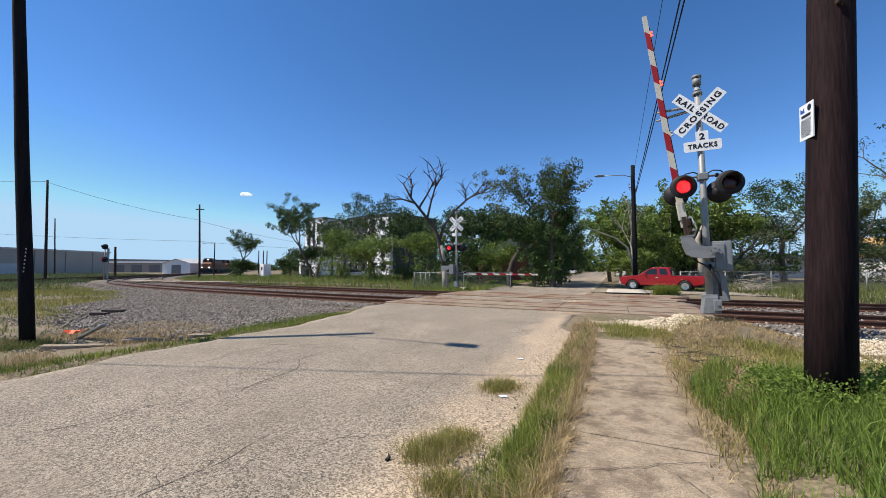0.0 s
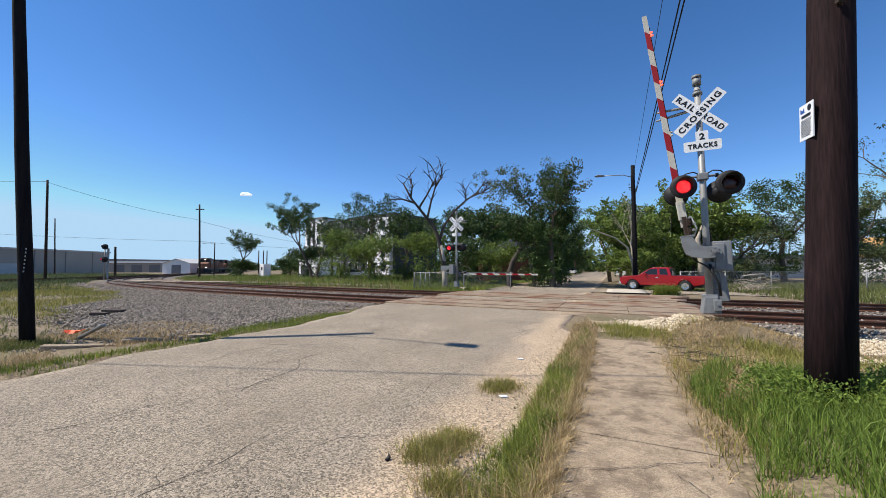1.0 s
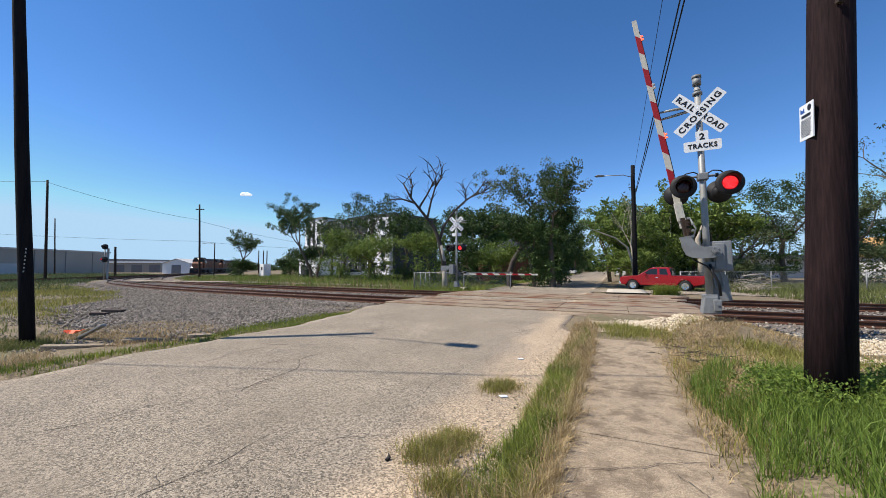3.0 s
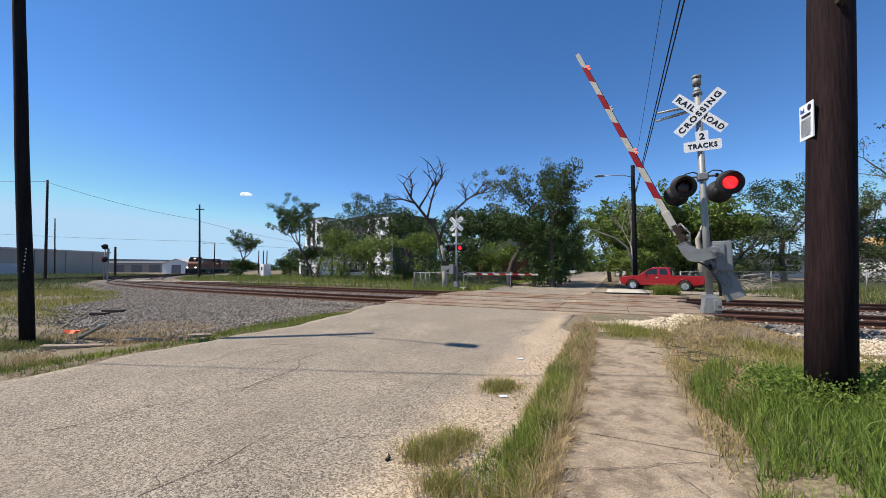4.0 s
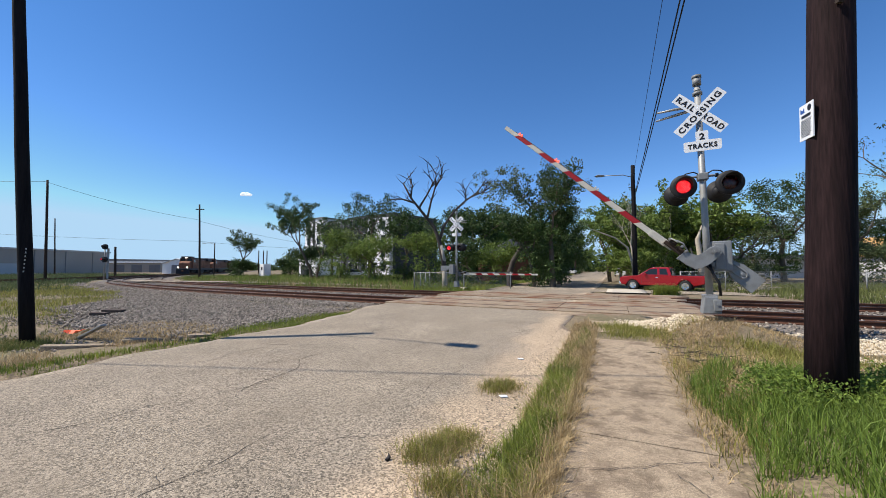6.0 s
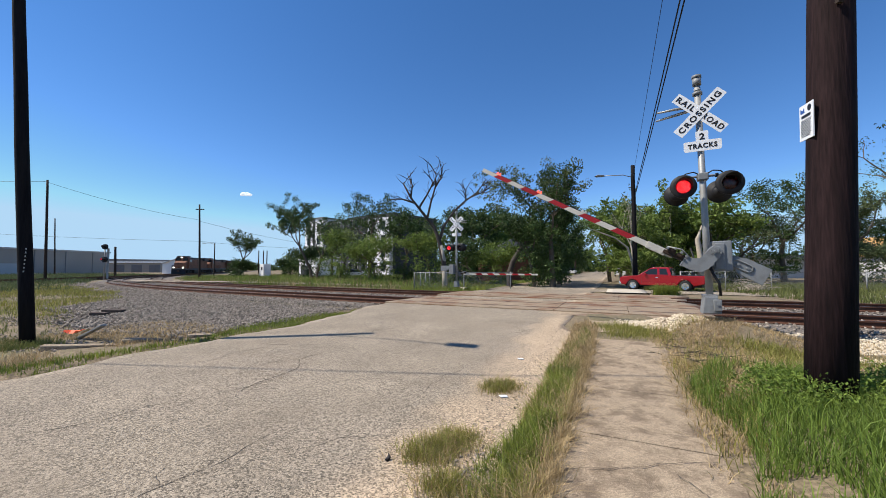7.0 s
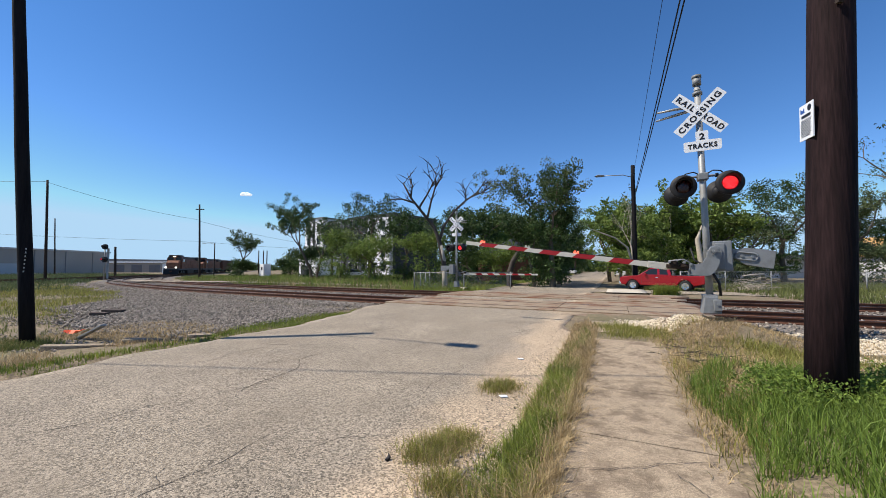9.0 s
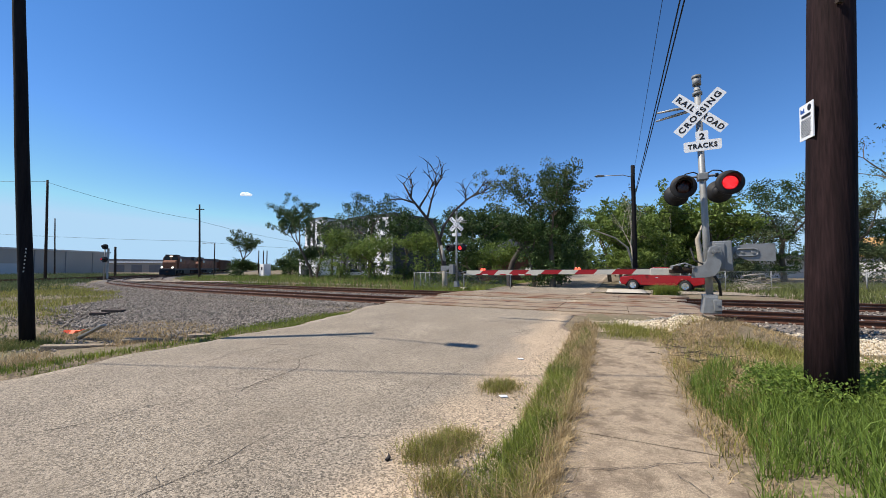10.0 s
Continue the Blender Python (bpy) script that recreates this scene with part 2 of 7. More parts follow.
def add_prism(bm, outline, y0, y1, m=None, mi=0, bevel=0.0):
    """Outline in x, z, extruded from y0 to y1."""
    a = [bm.verts.new((x, y0, z)) for x, z in outline]
    b = [bm.verts.new((x, y1, z)) for x, z in outline]
    fs = [bm.faces.new(a), bm.faces.new(b[::-1])]
    k = len(a)
    for i in range(k):
        fs.append(bm.faces.new((a[i], a[(i + 1) % k], b[(i + 1) % k], b[i])))
    for f in fs:
        f.material_index = mi
    if bevel:
        bmesh.ops.bevel(bm, geom=list(fs[0].edges) + list(fs[1].edges), offset=bevel, segments=2, affect="EDGES", profile=0.5)
    if m is not None:
        bmesh.ops.transform(bm, matrix=m, verts=a + b)
    return bm


def prism(*a, **k):
    return add_prism(bmesh.new(), *a, **k)


def text_mesh(body, height, bold=0.0, depth=0.002, material=None, width=None, spacing=1.0):
    """Raised lettering, centred, in the x-z plane, facing -y."""
    cu = bpy.data.curves.new("lettering", "FONT")
    cu.body, cu.size, cu.align_x, cu.align_y = body, height / 0.73, "CENTER", "CENTER"
    cu.extrude, cu.offset, cu.space_character = depth, bold, spacing
    ob = bpy.data.objects.new("lettering", cu)
    scene.collection.objects.link(ob)
    dg = bpy.context.evaluated_depsgraph_get()
    me = bpy.data.meshes.new_from_object(ob.evaluated_get(dg))
    bpy.data.objects.remove(ob)
    bpy.data.curves.remove(cu)
    co = np.zeros(len(me.vertices) * 3, np.float32)
    me.vertices.foreach_get("co", co)
    co = co.reshape(-1, 3)
    s = 1.0
    if width:
        s = width / (co[:, 0].max() - co[:, 0].min())
    out = np.stack([co[:, 0] * s, -co[:, 2], co[:, 1]], 1)
    out[:, 2] -= (out[:, 2].max() + out[:, 2].min()) / 2
    me.vertices.foreach_set("co", out.ravel())
    me.materials.clear()
    me.materials.append(material)
    me.update()
    return me


def smooth01(x):
    x = np.clip(x, 0, 1)
    return x * x * (3 - 2 * x)


# ---- plan ----
ROAD_A = radians(24.95)  # the road's heading, clockwise from +Y
SA, CA = math.sin(ROAD_A), math.cos(ROAD_A)


def rd(u, v):
    """Road coordinates (along, to the right) to x, y."""
    return u * SA + v * CA, u * CA - v * SA


def to_rd(x, y):
    return x * SA + y * CA, x * CA - y * SA


# tracks: two concentric arcs, then straight on towards the right
TR = 150.0
TCX, TCY = 69.4, 148.1
GAP = 4.6          # between the two track centres
A_TOP = radians(28) + 112.0 / TR  # heading where the far end becomes straight
A_END = radians(18)  # heading where the arc becomes straight


def track_xy(s, off=0.0):
    """Point s metres leftwards along the near track from the crossing, off metres to the far side."""
    a0 = radians(28)
    a = a0 + s / TR
    if a > A_TOP:
        r = TR - off
        ex = (a - A_TOP) * TR
        return TCX - math.sin(A_TOP) * r - math.cos(A_TOP) * ex, TCY - math.cos(A_TOP) * r + math.sin(A_TOP) * ex, A_TOP
    if a >= A_END:
        r = TR - off
        return TCX - math.sin(a) * r, TCY - math.cos(a) * r, a
    r = TR - off
    px, py = TCX - math.sin(A_END) * r, TCY - math.cos(A_END) * r
    ex = (A_END - a) * TR
    return px + math.cos(A_END) * ex, py - math.sin(A_END) * ex, A_END


def track_sd(x, y):
    """Signed distance from the near track's centre line, and the run s along it (arrays)."""
    dx, dy = TCX - x, TCY - y
    r = np.hypot(dx, dy)
    a = np.arctan2(dx, dy)
    sd = TR - r
    s = (a - radians(28)) * TR
    nx, ny = math.sin(A_END), math.cos(A_END)
    px, py = TCX - nx * TR, TCY - ny * TR
    sd2 = (x - px) * nx + (y - py) * ny
    s2 = (A_END - radians(28)) * TR - ((x - px) * math.cos(A_END) - (y - py) * math.sin(A_END))
    st = a < A_END
    mx, my = math.sin(A_TOP), math.cos(A_TOP)
    qx, qy = TCX - mx * TR, TCY - my * TR
    sd3 = (x - qx) * mx + (y - qy) * my
    s3 = 112.0 - (x - qx) * my + (y - qy) * mx
    up = (s3 > 112.0) & (np.abs(sd3) < 60)
    return np.where(up, sd3, np.where(st, sd2, sd)), np.where(up, s3, np.where(st, s2, s))


def track_z(s):
    """Height of the rail head along the track."""
    return 0.28 - 0.44 * smooth01(np.asarray(s, float) / 70.0)


def apron_limit(s):
    """How far the gravel reaches from the near track towards the field, along the track."""
    return -8.8 + 5.4 * smooth01((np.asarray(s, float) - 7) / 14) + 0.5 * np.sin(np.asarray(s) * 0.9)


MAST = (5.79, 8.10)
POLE_R = (3.98, 3.90)


def height(x, y, bed=0.26):
    """Height of the ground. bed: how far the ground lies below the rail head between the tracks."""
    x, y = np.asarray(x, float), np.asarray(y, float)
    sd, s = track_sd(x, y)
    u, v = to_rd(x, y)
    base = -0.25 * smooth01((-x - 12) / 40) - 0.06 * smooth01((-v - 8) / 4)
    base = base + 0.22 * smooth01((v - 0.75) / 0.8) * smooth01((9.5 - u) / 3) * smooth01((u + 3) / 3)
    d = np.where(sd < 0, np.maximum(-sd - 1.9, 0), np.maximum(sd - GAP - 1.9, 0))
    w = 1 - smooth01(d / 6.5)
    z = base + (track_z(s) - bed - base) * w
    rm = np.hypot(x - MAST[0], y - MAST[1])
    z = z + 0.46 * (1 - smooth01(rm / 2.2)) * smooth01((v - 0.6) / 0.8)
    return z


def road_z(x, y):
    x, y = np.asarray(x, float), np.asarray(y, float)
    sd, s = track_sd(x, y)
    d = np.where(sd < 0, np.maximum(-sd - 1.2, 0), np.maximum(sd - GAP - 1.2, 0))
    w = 1 - smooth01(d / 7.5)
    return 0.02 + (track_z(s) - 0.055) * w


# ---- setting: ground, road, pavement, tracks ----
def axis(lo, hi, near, step, grow=1.13):
    out = [0.0]
    st = step
    while out[-1] < hi:
        if out[-1] > near:
            st *= grow
        out.append(out[-1] + st)
    neg = [0.0]
    st = step
    while neg[-1] > lo:
        if -neg[-1] > near:
            st *= grow
        neg.append(neg[-1] - st)
    return np.array(sorted(set(neg + out)))


def sheet(name, xs, ys, zf, *mats):
    X, Y = np.meshgrid(xs, ys)
    Z = zf(X, Y)
    v = np.stack([X, Y, Z], -1).reshape(-1, 3)
    nx, ny = len(xs), len(ys)
    i = (np.arange(ny - 1)[:, None] * nx + np.arange(nx - 1)[None]).ravel()
    f = np.stack([i, i + 1, i + nx + 1, i + nx], 1)
    return soup(name, v, f, *mats, smooth=True)


def under(x, y):
    """The ground, kept below the road's and the pavement's surface."""
    u, v = to_rd(x, y)
    z = height(x, y) + 0.015 * np.sin(x * 2.1 + 1.3 * np.sin(y * 1.7)) * np.sin(y * 1.9 + x)
    z = np.where((v > -8.3) & (v < -2.3), np.minimum(z, road_z(x, y) - 0.09), z)
    sd, _ = track_sd(x, y)
    lift = -0.010 + 0.028 * smooth01((v + 1.0) / 0.4)
    z = np.where((v >= -2.3) & (v < 1.0) & (sd < -1.6), road_z(x, y) + lift, z)
    return np.where((v >= -1.7) & (v < 2.3) & (sd >= -1.6) & (sd < GAP + 2), np.minimum(z, road_z(x, y) - 0.06), z)


def build_ground():
    xs = axis(-1600, 1600, 30, 0.33)
    ys = axis(-1600, 1600, 34, 0.33)
    g = new("ground", sheet("ground", xs, ys, under, M_SOIL))
    tagged(g, "dry soil with sparse grass and weeds", "ground", kind="structure")


def edge_wobble(u, seed):
    return 0.16 * np.sin(u * 0.9 + seed) + 0.09 * np.sin(u * 2.7 + seed * 2) + 0.05 * np.sin(u * 6.1 + seed)


def strip(name, u0, u1, step, left, right, nv, lift, mat_, skirt=0.12, sand=False):
    """A ribbon of paving along the road with ragged edges and a skirt."""
    us = np.arange(u0, u1 + step / 2, step)
    rows = []
    for u in us:
        a, b = left(u), right(u)
        vs = np.concatenate([[a], np.linspace(a, b, nv), [b]])
        x, y = rd(u, vs)
        z = road_z(x, y) + lift
        z[0] -= skirt
        z[-1] -= skirt
        rows.append(np.stack([x, y, z], 1))
    v = np.concatenate(rows)
    k = nv + 2
    i = (np.arange(len(us) - 1)[:, None] * k + np.arange(k - 1)[None]).ravel()
    f = np.stack([i, i + 1, i + k + 1, i + k], 1)
    me = soup(name, v, f, mat_, smooth=True)
    if sand:
        vv = to_rd(v[:, 0], v[:, 1])[1]
        me.attributes.new("edge", "FLOAT", "POINT").data.foreach_set("value", smooth01((vv + 2.6) / 1.5).astype(np.float32))
    return me


def build_road():
    def left(u):
        flare = 1.6 * smooth01((3 - u) / 6)
        return float(-7.9 - flare + edge_wobble(u, 0.4) * (u < 40))

    def right(u):
        return float(-0.62 + edge_wobble(u, 2.0) * 0.25 - 0.5 * smooth01((u - 8.6) / 0.8) - 0.25 * smooth01((u - 14) / 6))
    r = new("road", strip("road", -8, 260, 0.4, left, right, 30, 0.0, M_ASPHALT, sand=True))
    tagged(r, "cracked sun-bleached asphalt road over the railway", "road", kind="structure")
    # cross street beyond the railway
    cs = new("cross_street", strip("cross_street", 26.2, 29.5, 0.4, lambda u: -60.0, lambda u: 60.0, 40, 0.006, M_ASPHALT))
    ex = new("road_widening", strip("road_widening", 11.3, 22.6, 0.3, lambda u: -1.5, lambda u: 2.3 + 0.06 * (u - 12) + float(edge_wobble(u, 1.0)), 10, 0.004, M_PANEL))
    tagged(ex, "rust-stained paving beside the road at the crossing", "pavement", kind="structure")
    tagged(cs, "worn asphalt cross street beyond the tracks", "road", kind="structure")


def sidewalk_slabs():
    root = new("pavement", strip("pavement", -3.0, 8.3, 0.3, lambda u: -0.50, lambda u: 0.78, 6, 0.012, M_SOIL))
    tagged(root, "cracked tan concrete sidewalk slabs with soil in the joints", "sidewalk", kind="structure")
    rng = random.Random(4)
    u = -2.2
    while u < 8.1:
        ln = 1.5
        u1 = min(u + ln, 8.3)
        n = 6
        bm = bmesh.new()
        tilt = rng.uniform(-0.0025, 0.0025)
        top, bot = [], []
        for i in range(n + 1):
            uu = u + 0.005 + (u1 - u - 0.010) * i / n
            rt, rb = [], []
            for j in range(5):
                vv = -0.50 + 1.27 * j / 4
                if j in (0, 4):
                    vv += 0.02 * math.sin(uu * 7 + j)
                x, y = rd(uu, vv)
                z = float(road_z(x, y)) + 0.035 + tilt * (i / n - 0.5) * 2
                rt.append(bm.verts.new((x, y, z)))
                rb.append(bm.verts.new((x, y, z - 0.10)))
            top.append(rt)
            bot.append(rb)
        for i in range(n):
            for j in range(4):
                bm.faces.new((top[i][j], top[i][j + 1], top[i + 1][j + 1], top[i + 1][j]))
            bm.faces.new((top[i][0], top[i + 1][0], bot[i + 1][0], bot[i][0]))
            bm.faces.new((top[i + 1][4], top[i][4], bot[i][4], bot[i + 1][4]))
        for j in range(4):
            bm.faces.new((top[0][j + 1], top[0][j], bot[0][j], bot[0][j + 1]))
            bm.faces.new((top[n][j], top[n][j + 1], bot[n][j + 1], bot[n][j]))
        part("slab", bm, M_CONCRETE, root)
        u = u1
    # short stub of paving beside the crossing
    stub = new("pavement_stub", strip("pavement_stub", 9.0, 10.4, 0.2, lambda u: -0.75, lambda u: 0.75, 5, 0.03, M_CONCRETE))
    tagged(stub, "short broken concrete sidewalk stub", "sidewalk", kind="structure")


def rail_profile():
    return [(-0.075, 0.0), (0.075, 0.0), (0.075, 0.018), (0.012, 0.04), (0.012, 0.125), (0.037, 0.135), (0.037, 0.172), (-0.037, 0.172), (-0.037, 0.135), (-0.012, 0.125), (-0.012, 0.04), (-0.075, 0.018)]


def build_rail(off, s0, s1, step=1.0):
    prof = rail_profile()
    vs, fs, idx = [], [], []
    k = len(prof)
    ss = np.arange(s0, s1 + step / 2, step)
    for i, s in enumerate(ss):
        x, y, a = track_xy(float(s), off)
        zt = float(track_z(s)) - 0.172
        nx, ny = math.sin(a), math.cos(a)
        for px, pz in prof:
            vs.append((x + nx * px, y + ny * px, zt + pz))
        if i:
            b0, b1 = (i - 1) * k, i * k
            for j in range(k):
                j2 = (j + 1) % k
                fs.append((b0 + j, b0 + j2, b1 + j2, b1 + j))
                idx.append(1 if j == 6 else 0)
    return mesh_of("rail", vs, fs, M_RAIL, M_RAILTOP, idx=idx)


def build_tracks():
    for n, off in enumerate((0.0, GAP)):
        tr = thing("railway_track", "rusty steel rails on dark wooden ties in grey ballast", "railway track", group="tracks over the crossing", kind="structure")
        for side in (-0.755, 0.755):
            part("rail", build_rail(off + side, -45, 235), [M_RAIL, M_RAILTOP], tr)
        tie = finish(box(-1.3, -0.11, -0.16, 1.3, 0.11, 0.0, bevel=0.015), "tie", M_TIE)
        s = -30.0
        while s < 95:
            x, y, a = track_xy(s, off)
            u, v = to_rd(x, y)
            if not (-8.6 < v < 2.6):
                ob = new("tie", tie)
                ob.parent = tr
                ob.matrix_basis = Matrix.Translation((x, y, float(track_z(s)) - 0.176)) @ Matrix.Rotation(radians(90) - a + random.uniform(-0.02, 0.02), 4, "Z")
            s += 0.56
    # ballast bed
    offs = np.array([-3.6, -2.6, -1.9, -1.2, 0, 1.2, 2.3, GAP - 1.2, GAP, GAP + 1.2, GAP + 1.9, GAP + 2.6, GAP + 3.4])
    lift = np.array([-0.35, -0.16, 0.05, 0.075, 0.07, 0.07, 0.0, 0.07, 0.07, 0.075, 0.05, -0.12, -0.35])
    ss = np.arange(-60, 240, 0.8)
    v = []
    for s in ss:
        for o, h in zip(offs, lift):
            x, y, a = track_xy(float(s), float(o))
            u, vv = to_rd(x, y)
            z = float(track_z(s)) - 0.25 + h
            if -8.4 < vv < 2.4:
                z -= 0.15
            v.append((x, y, z))
    k = len(offs)
    i = (np.arange(len(ss) - 1)[:, None] * k + np.arange(k - 1)[None]).ravel()
    f = np.stack([i, i + k, i + k + 1, i + 1], 1)
    b = new("ballast_bed", soup("ballast_bed", np.array(v), f, M_GRAVEL, smooth=True))
    tagged(b, "grey crushed-stone ballast bed under the tracks", "ballast", kind="structure")


def build_crossing_panels():
    """Planks and paving between and beside the rails, level with the road."""
    root = thing("crossing_surface", "rust-stained crossing panels between the rails", "level crossing", kind="structure")
    for off in (0.0, GAP):
        for o0, o1 in ((-1.55, -0.83), (-0.67, 0.67), (0.83, 1.55)):
            n = 5
            for k in range(n):
                # span of the panel along the track, trimmed to the road's width
                xa, ya, a = track_xy(0, off)
                ua, va = to_rd(xa, ya)
                s_l = (va + 8.1) / math.cos(a - ROAD_A)
                s_r = (va - 2.4) / math.cos(a - ROAD_A)
                sa = s_r + (s_l - s_r) * k / n + 0.01
                sb = s_r + (s_l - s_r) * (k + 1) / n - 0.01
                bm = bmesh.new()
                m = 5
                rows = []
                for i in range(m + 1):
                    s = sa + (sb - sa) * i / m
                    r = []
                    for o in (o0, o1):
                        x, y, _ = track_xy(s, off + o)
                        z = float(track_z(s)) - 0.002
                        r.append((bm.verts.new((x, y, z)), bm.verts.new((x, y, z - 0.12))))
                    rows.append(r)
                for p, q in zip(rows, rows[1:]):
                    bm.faces.new((p[0][0], p[1][0], q[1][0], q[0][0]))
                    bm.faces.new((p[0][0], q[0][0], q[0][1], p[0][1]))
                    bm.faces.new((p[1][0], p[1][1], q[1][1], q[1][0]))
                for r in (rows[0], rows[-1]):
                    bm.faces.new((r[0][0], r[1][0], r[1][1], r[0][1]))
                part("panel", bm, M_PANEL, root)


build_ground()
build_road()
sidewalk_slabs()
def side_track():
    """A third track that leaves the curve towards the left."""
    tr = thing("railway_track", "dark side track half hidden in weeds", "railway track", kind="structure")
    way = [(-53.6, 30.0), (-54.4, 42.0), (-55.4, 54.0), (-57.2, 66.0), (-60.0, 77.0), (-63.6, 88.0)]
    prof = rail_profile()
    k = len(prof)
    for side in (-0.755, 0.755):
        vs, fs = [], []
        for i, (x, y) in enumerate(way):
            ax, ay = way[max(i - 1, 0)]
            bx, by = way[min(i + 1, len(way) - 1)]
            d = Vector((bx - ax, by - ay, 0)).normalized()
            for px, pz in prof:
                o = side + px
                vs.append((x + d.y * o, y - d.x * o, -0.06 + pz))
            if i:
                for j in range(k):
                    j2 = (j + 1) % k
                    fs.append(((i - 1) * k + j, (i - 1) * k + j2, i * k + j2, i * k + j))
        part("rail", mesh_of("rail", vs, fs, M_RAIL), M_RAIL, tr)
    tie = finish(box(-1.3, -0.11, -0.3, 1.3, 0.11, 0.0, bevel=0.015), "tie", M_TIE)
    for n in range(90):
        t = n / 90 * (len(way) - 1)
        i = int(t)
        a, b = Vector(way[i]), Vector(way[i + 1])
        p = a.lerp(b, t - i)
        ob = new("tie", tie)
        ob.parent = tr
        ob.matrix_basis = Matrix.Translation((p.x, p.y, -0.06)) @ Matrix.Rotation(math.atan2(b.y - a.y, b.x - a.x) + radians(90), 4, "Z")


build_tracks()
side_track()
build_crossing_panels()


# ---- crossing signals ----
def lathe(prof, n=24, axis_y=True):
    """Turned shape: profile of (radius, y); axis along y."""
    bm = bmesh.new()
    rings = []
    for r, y in prof:
        rings.append([bm.verts.new((r * math.cos(t), y, r * math.sin(t))) for t in [2 * math.pi * k / n for k in range(n)]])
    for a, b in zip(rings, rings[1:]):
        for k in range(n):
            f = bm.faces.new((a[k], a[(k + 1) % n], b[(k + 1) % n], b[k]))
            f.smooth = True
    return bm


def lens_mesh(lit):
    """A round lens; the lit side shows rings of small bright diodes, the other side is dark red."""
    bm = lathe([(0.001, -0.020), (0.06, -0.018), (0.11, -0.012), (0.145, -0.002), (0.145, 0.002), (0.11, 0.012), (0.06, 0.018), (0.001, 0.020)], 28)
    for f in bm.faces:
        f.material_index = 1 if f.calc_center_median().y > 0 or not lit else 0
    if lit:
        for ring, cnt in ((0.02, 4), (0.045, 10), (0.07, 16), (0.095, 22), (0.12, 28)):
            for k in range(cnt):
                t = 2 * math.pi * k / cnt
                y = -0.021 + 0.012 * (ring / 0.12) ** 2
                c = Vector((ring * math.cos(t), y - 0.004, ring * math.sin(t)))
                vs = [bm.verts.new(c + Vector((0.0055 * math.cos(q), 0, 0.0055 * math.sin(q)))) for q in [math.pi * j / 3 for j in range(6)]]
                bm.faces.new(vs).material_index = 2
    me = bpy.data.meshes.new("lens")
    bm.to_mesh(me)
    bm.free()
    for m in (M_LIT, M_DIM, M_LIT_DOT):
        me.materials.append(m)
    return me


def flasher(parent, x, z, back):
    """One flashing lamp: background plate with visor, housing and lens. back: faces +y."""
    bm = lathe([(0.145, -0.005), (0.255, -0.02), (0.258, 0.0), (0.150, 0.012), (0.148, 0.05), (0.12, 0.11), (0.06, 0.14), (0.001, 0.145)], 32)
    # visor: upper three quarters of a tube, longer on top
    n = 22
    prev = None
    for k in range(n + 1):
        t = radians(-35 + 250 * k / n)
        ln = 0.10 + 0.20 * max(0.0, math.sin(t)) ** 0.7
        ring = [bm.verts.new((r * math.cos(t), y, r * math.sin(t))) for r, y in ((0.160, -0.01), (0.160, -ln), (0.166, -ln), (0.166, -0.01))]
        if prev:
            for i in range(3):
                f = bm.faces.new((prev[i], ring[i], ring[i + 1], prev[i + 1]))
                f.smooth = True
        prev = ring
    f = part("flasher", bm, M_BLACK, parent, "black round flasher with visor")
    f.matrix_basis = pose(x - (0.05 if back else 0), 0.44 if back else -0.24, z - (0.06 if back else 0), 0, 0, 180 if back else 0)
    lens = part("lens", lens_mesh(True), None, f, "red lens")
    lens.matrix_basis = pose(0, 0.0, 0)
    return f, lens


def sign_plate(w, h, m=None, r=0.02, t=0.004):
    out = []
    for cx, cz, a0 in ((w / 2 - r, h / 2 - r, 0), (-w / 2 + r, h / 2 - r, 90), (-w / 2 + r, -h / 2 + r, 180), (w / 2 - r, -h / 2 + r, 270)):
        for k in range(4):
            a = radians(a0 + 30 * k)
            out.append((cx + r * math.cos(a), cz + r * math.sin(a)))
    return prism(out, -t / 2, t / 2, m=m)


def crossbuck(parent, z, back):
    sgn = 180 if back else 0
    for body, ang, y in (("RAIL ROAD", -45, -0.088), ("CROSSING", 45, -0.096)):
        bm = sign_plate(1.22, 0.229, r=0.012)
        blade = part("crossbuck_blade", bm, M_SIGNWHITE, parent, "white crossbuck blade with black letters")
        blade.matrix_basis = pose(0, 0, z, 0, 0, sgn) @ pose(0, y, 0) @ pose(0, 0, 0, 0, -ang, 0)
        if body == "CROSSING":
            me = text_mesh(body, 0.118, 0.005, 0.0012, M_SIGNBLACK, 1.10, 1.32)
            part("lettering", me, M_SIGNBLACK, blade).matrix_basis = pose(0, -0.005, 0)
        else:
            for w, cx in (("RAIL", -0.345), ("ROAD", 0.335)):
                me = text_mesh(w, 0.118, 0.005, 0.0012, M_SIGNBLACK, 0.44 if w == "RAIL" else 0.49, 1.25)
                part("lettering", me, M_SIGNBLACK, blade).matrix_basis = pose(cx, -0.005, 0)


